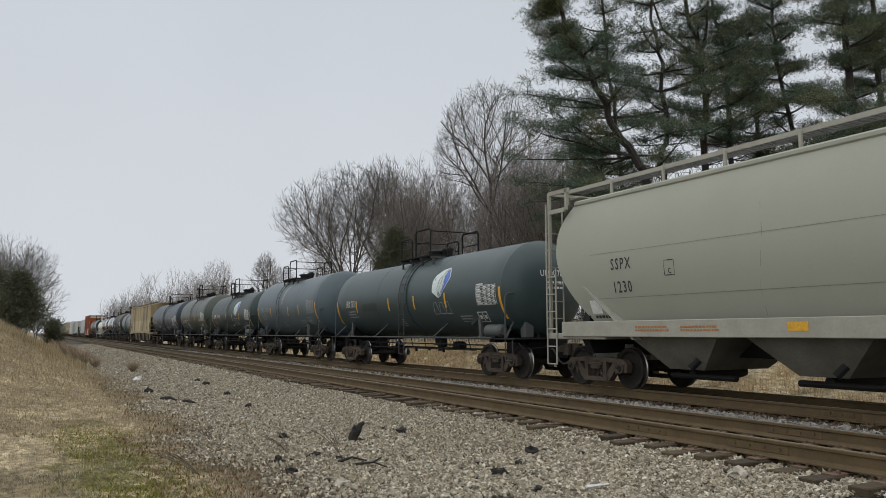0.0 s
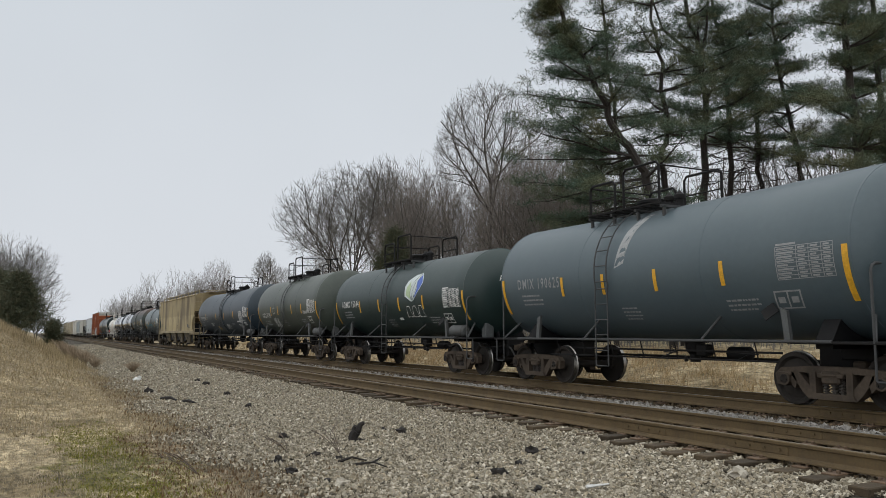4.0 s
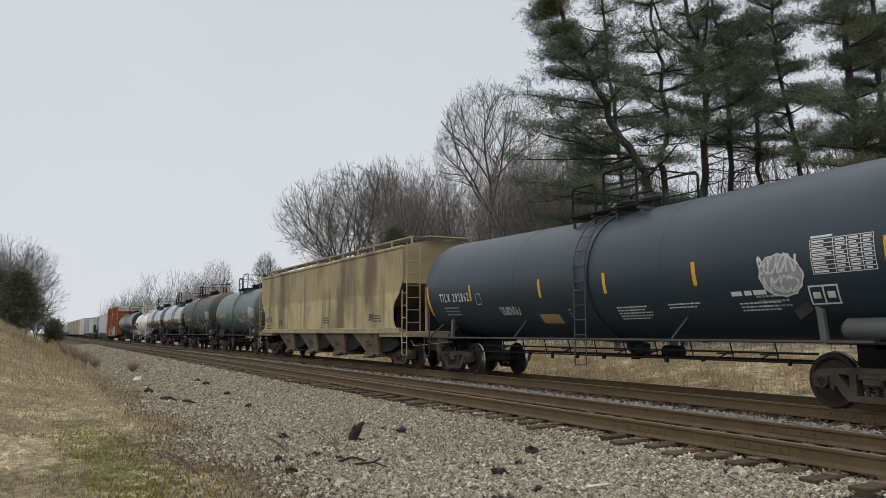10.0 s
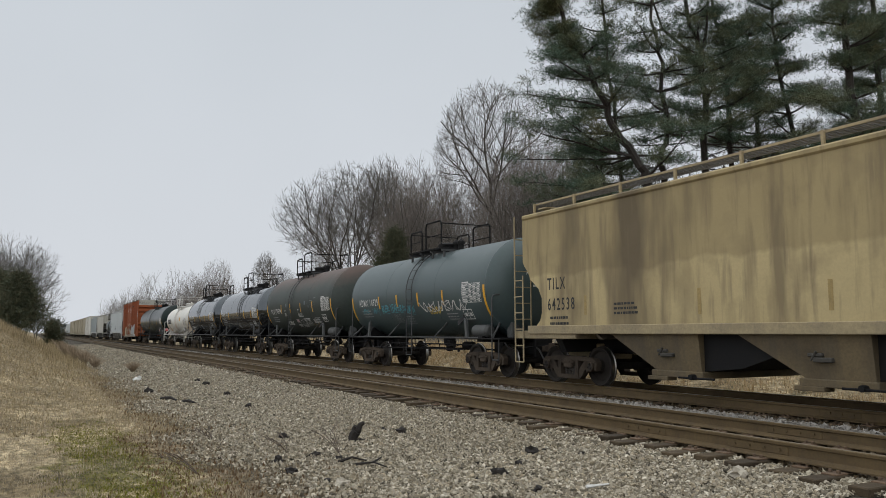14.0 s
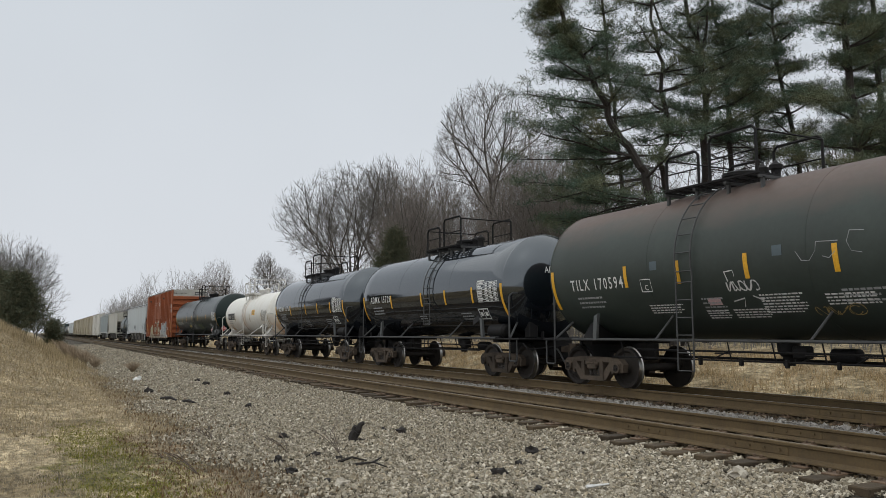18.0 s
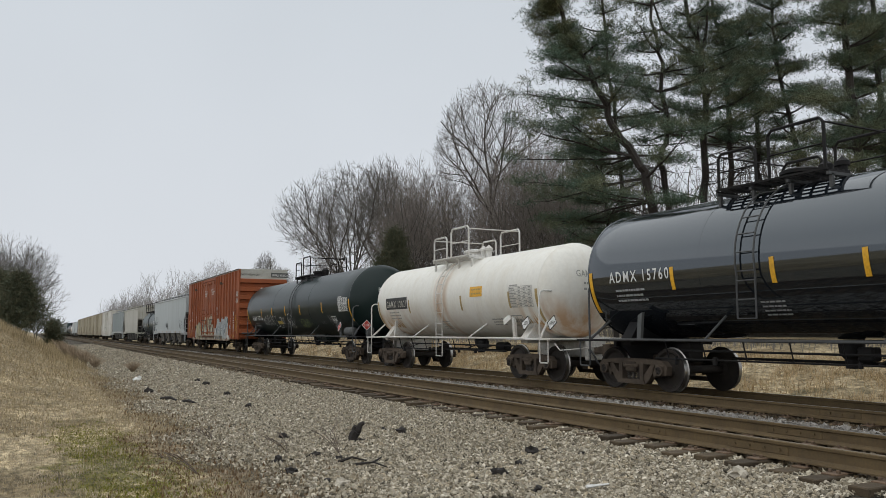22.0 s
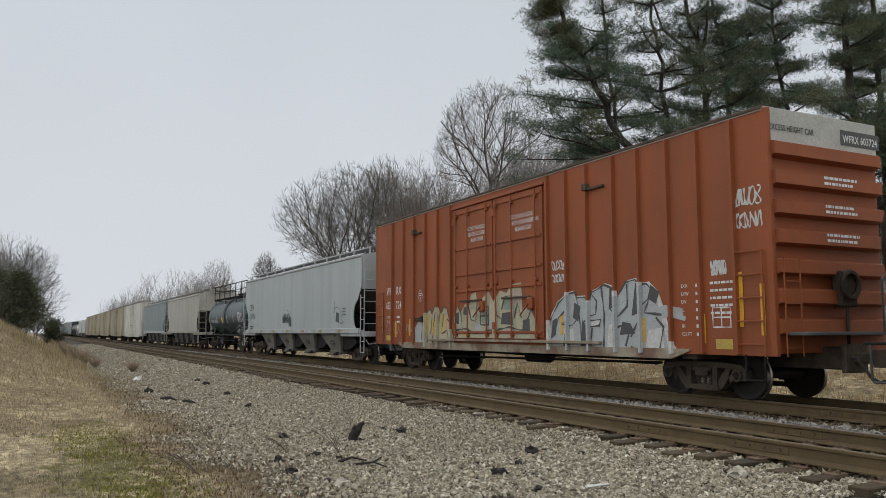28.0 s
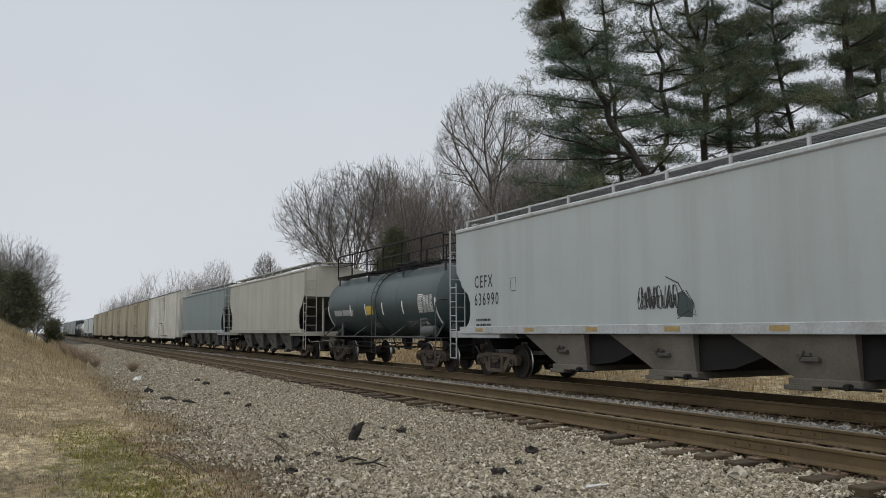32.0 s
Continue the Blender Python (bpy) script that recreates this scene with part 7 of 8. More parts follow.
    for xs, zs, pts in ((2.62, 0.86, [(0, 0), (0.2, 0), (0.12, 0.5)]), (3.32, 0.86, [(0, 0), (0.25, 0.05), (0.22, 0.55), (0.08, 0.7)]), (4.35, 1.75, [(0, 0), (0.3, 0.1), (0.22, 0.5), (0.05, 0.48)]), (4.7, 1.2, [(0, 0), (0.5, 0.03), (0.35, 0.25), (0.1, 0.28)]),
                        (5.1, 1.6, [(0, 0), (0.2, 0.05), (0.25, 0.6), (0.14, 0.7)]), (2.15, 1.1, [(0, 0), (0.2, 0.1), (0.28, 0.5), (0.08, 0.45)]), (5.6, 1.95, [(0, 0), (0.25, -0.12), (0.35, 0.12), (0.1, 0.28)]), (3.05, 1.6, [(0, 0), (0.2, -0.1), (0.3, 0.25), (0.06, 0.35)])):
        mark("graffiti_shadow", fan(pts), xs, zs, spray_grey, lift=0.012)
    for xs, zs, w, h in ((2.6, 0.95, 0.5, 0.4), (3.5, 1.35, 0.6, 0.18), (4.25, 0.88, 0.4, 0.6), (5.5, 0.9, 0.55, 0.45)):
        mark("graffiti_shade", fan([(0, 0), (w, 0.05), (w * 0.9, h), (0.1, h * 0.9)]), xs, zs, spray_white, lift=0.0105)
    left = [(0, 0.2), (0.04, 0.95), (0.1, 1.2), (0.16, 1.05), (0.28, 1.2), (0.34, 1.0), (0.44, 1.28), (0.56, 1.22), (0.62, 1.0), (0.72, 1.22), (0.8, 1.15), (0.84, 0.9), (0.8, 0.85), (0.9, 0.7), (1, 0.2)]
    spread_over("graffiti_shape", [(0, 0.5), (0.6, 0.9), (1, 0.6)], 0.86, -5.65, -4.9, spray_silver, "pale sprayed patch", 0.006)
    spread_over("graffiti_shape", left, 0.8, -5.1, -2.86, spray_cream, "cream sprayed letter mass with dark outlines", 0.009)
    strokes("graffiti_outline", -5.1, 0.82, 2.24, [left, [(0.2, 0.0), (0.18, 0.5), (0.1, 1.0)], [(0.3, 0.4), (0.34, 0.9)], [(0.36, 0.1), (0.38, 0.6), (0.44, 1.1)], [(0.52, 0.1), (0.54, 0.7), (0.58, 1.0)], [(0.64, 0.4), (0.8, 0.5), (0.84, 0.2), (0.7, 0.1)], [(0.66, 0.6), (0.7, 1.0)]], 0.05, spray_grey, 0.013)
    for k, xs in enumerate((-4.75, -4.2, -3.75)):
        mark("graffiti_shade", fan([(0, 0), (0.16, 0.1), (0.2, 0.6), (0.04, 0.7)]), xs, 1.2, spray_yellow, lift=0.012)
    doors = [(0, 0.6), (0.06, 0.95), (0.1, 0.75), (0.16, 1.0), (0.2, 0.9), (0.24, 1.25), (0.3, 1.3), (0.32, 1.0), (0.38, 1.1), (0.46, 1.3), (0.52, 1.0), (0.6, 1.28), (0.68, 1.2), (0.72, 1.42), (0.84, 1.45), (0.85, 0.7), (0.92, 0.85), (1, 0.35)]
    spread_over("graffiti_shape", doors, 1.1, -2.78, 1.62, spray_cream, "cream and pale green sprayed shapes across the doors", 0.053)
    strokes("graffiti_outline", -2.78, 1.12, 4.4, [[(0.06, 0.9), (0.1, 0.7), (0.12, 0.2)], [(0.2, 0.9), (0.24, 0.5), (0.3, 0.45), (0.32, 1.0)], [(0.36, 0.35), (0.36, 0.85), (0.46, 0.85), (0.46, 0.35), (0.36, 0.35)], [(0.36, 0.6), (0.46, 0.6)], [(0.54, 0.9), (0.56, 0.6), (0.62, 0.5)],
                                               [(0.62, 0.75), (0.66, 1.1), (0.72, 1.05)], [(0.76, 0.5), (0.8, 0.9), (0.84, 0.5)], [(0.88, 0.3), (0.94, 0.7), (0.99, 0.6)], [(0.02, 0.2), (0.16, 0.25), (0.3, 0.12), (0.5, 0.2)], [(0.56, 0.2), (0.7, 0.28), (0.82, 0.2), (0.95, 0.15)]], 0.06, spray_grey, 0.058)
    for xs, zs, w, h, m_ in ((-2.7, 1.5, 0.25, 0.35, spray_grey), (-1.55, 1.25, 0.4, 0.25, spray_silver), (-1.15, 1.5, 0.4, 0.4, spray_green), (-0.1, 1.45, 0.6, 0.35, spray_grey), (0.05, 1.85, 0.45, 0.4, spray_green), (0.55, 2.0, 0.22, 0.35, spray_pink), (0.0, 1.2, 0.6, 0.12, spray_pink),
                             (-2.2, 1.75, 0.2, 0.25, spray_grey), (0.95, 1.3, 0.35, 0.3, spray_grey), (-0.75, 1.3, 0.2, 0.3, spray_silver), (-2.3, 1.15, 0.5, 0.15, spray_yellow)):
        mark("graffiti_shade", fan([(0, 0.03), (w, 0), (w * 0.95, h), (w * 0.1, h * 0.93)]), xs, zs, m_, lift=0.056)
    mark("notice_frame", wavy_strokes([outline([(0.16 + 0.16 * math.cos(k * 0.3927), 0.18 + 0.18 * math.sin(k * 0.3927)) for k in range(16)])], 0.016), -5.36, 2.27, ink)
    mark("notice_print", bars([(0.06, 0.24, 0.2, 0.03), (0.08, 0.18, 0.16, 0.03)]), -5.36, 2.27, ink)
    mark("stencil", letters("F", 0.09, 1.0, 1.0), -5.23, 2.32, ink)
    for k in range(2):
        mark("stencil", bars([(0.0, 0, 0.24, 0.06)]), -7.1, 1.76 - 0.16 * k, ink)
    mark("graffiti", wavy_strokes(scribble(66, 1.3, 0.42, 5), 0.018), -7.95, 1.2, spray_pink, "faint scrawl under the number")
    mark("graffiti", wavy_strokes(scribble(67, 0.5, 0.3, 3), 0.018), -6.3, 1.25, spray_pink, "faint scrawl under the number")
    for x0, x1 in ((3.66, 4.3), (-5.6, -5.1)):
        part("route_board", Shape().box(x0, x1, -1.6, -1.53, 4.5, 4.56, 0.01).box(x0 - 0.05, x0 + 0.1, -1.66, -1.53, 4.5, 4.66, 0.012), truck_paint, car, "small steel bracket high on the wall")
    part("tack_board", Shape().box(-5.5, -4.95, -1.61, -1.53, 1.62, 1.74, 0.012).box(-5.02, -4.9, -1.66, -1.53, 1.6, 1.78, 0.012), truck_paint, car, "small steel bracket on the wall")
    for x, z, sd, w, h in ((2.24, 2.75, 61, 0.5, 0.24), (2.24, 2.46, 62, 0.5, 0.2), (7.95, 3.5, 63, 0.6, 0.35), (7.95, 3.1, 64, 0.6, 0.3), (7.35, 2.3, 65, 0.35, 0.3)):
        mark("graffiti", wavy_strokes(scribble(sd, w, h, 5), 0.035), x, z, spray_white, "small white sprayed tag")
    # end writing
    for text, y0, z0, hgt, material in (("EXCESS HEIGHT CAR", -1.42, 4.82, 0.105, black_paint), ("WFRX 603724", 0.55, 4.79, 0.14, white_paint)):
        vs, fs, w = letters(text, hgt, 1.05, 0.78)
        if material is white_paint:
            part("number_panel", Shape().add([(xf + 0.046, y0 - 0.06, z0 - 0.06), (xf + 0.046, y0 + w + 0.06, z0 - 0.06), (xf + 0.046, y0 + w + 0.06, z0 + 0.23), (xf + 0.046, y0 - 0.06, z0 + 0.23)], [(0, 1, 2, 3)]), spray_grey, car, smooth=0)
        part("end_stencil", Shape().add([(xf + 0.05, y0 + u, z0 + v) for u, v in vs], fs), material, car, smooth=0)
    for z0 in (4.0, 3.48, 2.96):
        vs, fs, _ = text_block(random.Random(int(z0 * 9)), 0.9, 2, 0.05, 0.05)
        part("end_stencil", Shape().add([(xf + 0.176, -0.2 + u, z0 + v) for u, v in vs], fs), white_paint, car, smooth=0)

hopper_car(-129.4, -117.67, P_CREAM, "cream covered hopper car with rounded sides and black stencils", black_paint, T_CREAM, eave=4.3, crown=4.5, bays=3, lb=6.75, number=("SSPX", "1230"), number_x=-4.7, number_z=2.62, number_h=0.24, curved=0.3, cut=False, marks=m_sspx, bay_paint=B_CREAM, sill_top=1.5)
tank_car(-113.2, -101.67, 3.85, P_SLATE, "slate grey tank car with a faded leaf emblem", steel_dark, "UELX 78711", "UELX 78711", marks=m_uelx, belt=0.3, number_dx=0.9, number_w=1.04)
tank_car(-97.36, -88.72, 4.08, P_GREY, "pale blue-grey tank car, weathered and dull", steel_dark, "DMIX 190625", "DMIX 190625", bend=0.012, reservoir=False, ladder_x=-1.0, marks=m_dmix, ink=dim_paint)
tank_car(-84.61, -75.07, 3.84, P_GREEN, "green-black tank car with a white leaf emblem", steel_dark, "ADMX 15044", "ADMX 15044", ladder_x=-0.41, marks=m_15044)
tank_car(-71.08, -62.42, 4.12, P_OLIVE, "olive-black tank car with white graffiti", steel_dark, "GATX 71738", "GATX 71738", ladder_x=-0.16, marks=m_olive, number_dx=0.72, number_w=1.55, stripe_at=(-2.6, -1.3, 1.15, 2.75), number_z=2.06)
tank_car(-58.37, -44.43, 4.18, P_BLUE, "blue-grey tank car with a banded middle", steel_dark, "TILX 292862", "TILX 292862", bend=0.012, belt=0.45, ladder_x=0.2, marks=m_tilx2, number_z=2.2, number_dx=0.68)
hopper_car(-40.35, -23.91, P_TAN, "tan covered hopper car with dark vertical streaks", black_paint, T_TAN, number=("TILX", "642538"), number_z=2.3, number_h=0.28, eave=4.18, crown=4.45, lb=9.5, marks=m_tan, bay_paint=B_TAN)
tank_car(-19.8, -10.98, 4.02, P_SLATE_PALE, "slate grey tank car with blue graffiti", steel_dark, "ADMX 16929", "ADMX 16929", marks=m_169, ladder_x=0.15, number_z=2.25)
tank_car(-6.98, 1.71, 4.2, P_BROWN, "dark tank car with a soot-brown top", steel_dark, "TILX 170594", "TILX 170594", marks=m_tilx1, ladder_x=-0.8, number_z=2.22)
tank_car(5.84, 14.4, 4.0, P_GLOSS, "new glossy black tank car", steel_dark, "ADMX 15729", "ADMX 15729", ladder_x=0.45, number_dx=0.56, stripe_at=(-2.58, -0.12, 1.58, 3.3), gear=steel_dark, number_h=0.23, ladder_low=1.5)
tank_car(18.37, 26.93, 4.0, P_GLOSS, "glossy black tank car with white stencils", steel_dark, "ADMX 15760", "ADMX 15760", ladder_x=-0.68, number_dx=0.53, stripe_at=(-2.58, -0.15, 1.6, 3.32), gear=steel_dark, number_h=0.23, ladder_low=1.5)
tank_car(31.0, 40.15, 3.62, P_WHITE, "white tank car with rust stains", T_WHITE, "GAMX 12021", "GAMX 12021", stripes=faded_tape, ink=grey_stencil, marks=m_gamx, ladder_x=-0.18, boxed=dim_white, reservoir=False, number_h=0.22, number_w=1.7, number_dx=0.82, stripe_at=(-2.6, 1.15, 3.9), tail=0.03)
tank_car(44.18, 59.64, 4.03, P_BLACK, "long black tank car with graffiti", steel_dark, "PLMX 37716", "PLMX 37716", marks=m_plmx, ladder_x=0.4, number_dx=0.86, number_w=2.15, number_z=1.95, stripe_at=(-5.48, -3.34, -0.85, 1.66, 4.94), frame_dx=2.6)
box_car(64.8, 77.94, 62.72, 80.27, P_RED, "red oxide box car covered in graffiti", ribs=[-7.43, -6.49, -5.65, -4.77, -3.91, -3.02, 2.1, 2.86, 3.66, 4.6, 5.4, 6.28, 7.1, 7.95], roof_band=P_BAND, marks=m_wfrx, sill_paint=sill_grime, door=((-2.8, -0.54), (-0.48, 1.9)))
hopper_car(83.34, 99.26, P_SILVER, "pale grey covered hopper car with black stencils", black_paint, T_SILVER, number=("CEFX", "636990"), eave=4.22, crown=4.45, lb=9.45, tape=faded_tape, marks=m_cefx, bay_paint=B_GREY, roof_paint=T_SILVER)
tank_car(103.41, 112.25, 3.62, P_SLATE, "short slate grey tank car with a long top walkway", steel_dark, "", "", marks=m_utlx, long_walk=True, belt=0.05, stripes=white_paint)
hopper_car(117.2, 130.2, P_BONE, "dusty pale covered hopper car", black_paint, T_CREAM, lb=7.9, keyed=False, bay_paint=B_DARK)
hopper_car(134.6, 148.6, P_STEEL, "blue-grey covered hopper car", black_paint, T_SILVER, lb=8.2, keyed=False, bay_paint=B_DARK, tape=faded_tape)
for k in range(5):
    y0 = 151.4 + 22.2 * k
    box_car(y0 + 3.0, y0 + 18.0, y0, y0 + 21.0, P_REEFER if k == 0 else P_REEFER_TAN, "dirty white refrigerator box car" if k == 0 else "stained tan refrigerator box car", ribs=None, high=4.9, keyed=False, door=((-1.6, 1.4),))
hopper_car(264.5, 278.0, P_SILVER, "pale grey covered hopper car far down the train", black_paint, T_SILVER, lb=7.9, keyed=False, bay_paint=B_GREY)
hopper_car(282.0, 295.5, P_SILVER, "pale grey covered hopper car far down the train", black_paint, T_SILVER, lb=7.9, keyed=False, bay_paint=B_GREY)
for k in range(3):
    tank_car(299.5 + 15 * k, 310.0 + 15 * k, 4.0, P_WHITE if k == 0 else P_BLACK, "distant white tank car" if k == 0 else "distant black tank car", T_WHITE if k == 0 else steel_dark, keyed=False)
for k in range(6):
    y0 = 342 + 18.2 * k
    box_car(y0 + 2.5, y0 + 14.5, y0, y0 + 17.0, P_STEEL if k % 2 else P_SLATE, "distant blue-grey box car", ribs=None, high=4.9, keyed=False)


# ---- trees ----
bark = mat("grey_bark", (0.085, 0.076, 0.066), (0.05, 0.044, 0.038), 0.6, 0.95, coarse=2, fine=18, bump=0.5)
pine_bark = mat("dark_pine_bark", (0.032, 0.026, 0.022), (0.018, 0.015, 0.013), 0.6, 0.95, coarse=3, fine=18, bump=0.6)
twig_mat = mat("winter_twigs", (0.18, 0.168, 0.155), (0.13, 0.12, 0.11), 0.5, 0.95, coarse=0.6, bump=0)
red_twig_mat = mat("reddish_winter_twigs", (0.21, 0.185, 0.165), (0.16, 0.138, 0.125), 0.5, 0.95, coarse=0.6, bump=0)


def bare_tree_shapes(seed, height, wide=0.36, low=0.3, fork=0.25, limbs=6, spread=(10, 60), stems=1, kids=(5, 5, 4, 4), thin=0.012, lift=0.07, limb=0.42, girth=0.012):
    """A leafless tree: stems that fork into limbs, limbs into branches and twigs, inside a domed crown."""
    rng = random.Random(seed)
    wood, fine = Shape(), Shape()
    mid, half = (low + 1) / 2, (1 - low) / 2

    def inside(p, slack):
        q = (p.z - mid) / half
        if q < 0:
            q *= 0.85
        lob = 1 + 0.13 * math.sin(3 * math.atan2(p.y, p.x) + seed) + 0.1 * math.sin(9 * p.z + seed)
        return (p.x * p.x + p.y * p.y) / (wide * lob) ** 2 + q * q < slack

    def turned(d, angle, roll):
        side = d.orthogonal().normalized()
        side = side * math.cos(roll) + d.cross(side) * math.sin(roll)
        return (d * math.cos(angle) + side * math.sin(angle)).normalized()

    def grow(p, d, length, r, level):
        n = (6, 5, 4, 2)[min(level, 3)]
        pts, dirs, slack = [p], [d], rng.uniform(0.55, 0.85) if level < 2 else rng.uniform(0.8, 1.15)
        for i in range(n):
            d = (d + Vector((rng.gauss(0, 0.14), rng.gauss(0, 0.14), rng.gauss(lift, 0.1)))).normalized()
            p = p + d * (length / n)
            if level and p.z > low and not inside(p, slack):
                break
            pts.append(p)
            dirs.append(d)
        if len(pts) < 2:
            return
        rr = max(thin, r * height)
        tip = max(thin * 0.6, r * height * 0.45)
        if level < 3:
            (wood if level < 2 else fine).pipe([tuple(q * height) for q in pts], rr, 6 if level < 2 else 3, tip)
        else:
            q0, q1 = pts[0] * height, pts[-1] * height
            w = (q1 - q0).orthogonal().normalized() * rr * 0.8
            w2 = (q1 - q0).cross(w).normalized() * rr * 0.8
            fine.add([tuple(q0 - w), tuple(q0 + w), tuple(q1), tuple(q0 - w2), tuple(q0 + w2)], [(0, 1, 2), (3, 4, 2)])
        if level >= len(kids):
            return
        a0 = rng.uniform(0, 6.28)
        for j in range(kids[level]):
            f = 0.22 + 0.78 * (j + rng.random()) / kids[level]
            i = min(len(pts) - 1, max(1, round(f * (len(pts) - 1))))
            last = j == kids[level] - 1
            grow(pts[i], turned(dirs[i], radians(rng.uniform(8, 20) if last else rng.uniform(24, 52)), a0 + 2.4 * j), length * (0.7 if last else 0.78 - 0.3 * f) * rng.uniform(0.75, 1.2), r * (0.62 if last else 0.5), level + 1)

    for s_ in range(stems):
        a = 2.4 * s_ + seed
        d = Vector((math.cos(a) * 0.22, math.sin(a) * 0.22, 1)).normalized() if stems > 1 else Vector((0.02, 0.03, 1)).normalized()
        trunk, p = [Vector((0, 0, -0.02))], Vector((0, 0, -0.02))
        for i in range(5):
            p = p + (d + Vector((rng.gauss(0, 0.05), rng.gauss(0, 0.05), 0))) * (fork + 0.02) / 5
            trunk.append(p)
        g = girth / math.sqrt(stems)
        wood.pipe([tuple(q * height) for q in trunk], g * height, 8, g * height * 0.72)
        for j in range(limbs):
            t = radians(spread[0] + (spread[1] - spread[0]) * (j + rng.random()) / limbs)
            a = 2.4 * j + seed * 1.3 + s_
            grow(trunk[-1 - (j % 2)], (Vector((math.cos(a) * math.sin(t), math.sin(a) * math.sin(t), math.cos(t))) + d * 0.2).normalized(), limb * rng.uniform(0.85, 1.2), g * 0.5, 0)
    return wood, fine


def bare_tree(seed, height, x, y, label, material=None, group="bare trees behind the train", **kw):
    t = thing("bare_tree", label, "tree", group, pose(x, y, ground_z(x, y)))
    wood, twigs = bare_tree_shapes(seed, height, **kw)
    part("trunk", wood.mesh("trunk", bark, 60), bark, t)
    me = bpy.data.meshes.new("crown")
    me.from_pydata(twigs.v, [], twigs.f)
    me.materials.append(material or twig_mat)
    part("crown", me, twig_mat, t)
    return t


def needle_mesh(name, tufts, rng, per, length, width, material, scatter=0.2):
    """Needle tufts: (place, outward direction, size), many thin blades each."""
    n = len(tufts) * per
    P = np.repeat(np.array([t[0] for t in tufts]), per, 0)
    D = np.repeat(np.array([t[1] for t in tufts]), per, 0)
    S = np.repeat(np.array([t[2] for t in tufts]), per)[:, None]
    r = np.random.default_rng(rng.randint(0, 9999))
    d = D * 0.6 + r.normal(0, 0.75, (n, 3))
    d /= np.linalg.norm(d, axis=1)[:, None]
    base = P + r.normal(0, scatter, (n, 3)) * S
    tip = base + d * S * length * r.uniform(0.6, 1.2, (n, 1))
    w = np.cross(d, r.normal(0, 1, (n, 3)))
    w = w / np.linalg.norm(w, axis=1)[:, None] * width
    V = np.stack([base - w, base + w, tip], 1).reshape(-1, 3)
    me = bpy.data.meshes.new(name)
    me.vertices.add(3 * n)
    me.vertices.foreach_set("co", V.astype(np.float32).ravel())
    me.loops.add(3 * n)
    me.loops.foreach_set("vertex_index", np.arange(3 * n, dtype=np.int32))
    me.polygons.add(n)
    me.polygons.foreach_set("loop_start", np.arange(0, 3 * n, 3, dtype=np.int32))
    me.update(calc_edges=True)
    me.materials.append(material)
    return me


needles = mat("pine_needles", (0.075, 0.115, 0.08), (0.18, 0.165, 0.085), 0.85, 0.8, coarse=0.45, fine=3.0, bump=0, spec=0.25, lo=0.45, hi=0.68, grain=0.35)
cedar_green = island_mat("cedar_foliage", [(0.06, 0.075, 0.05), (0.09, 0.1, 0.06), (0.13, 0.115, 0.07)], 0.9)


LEFT = Vector((-0.888, 0.459, 0))


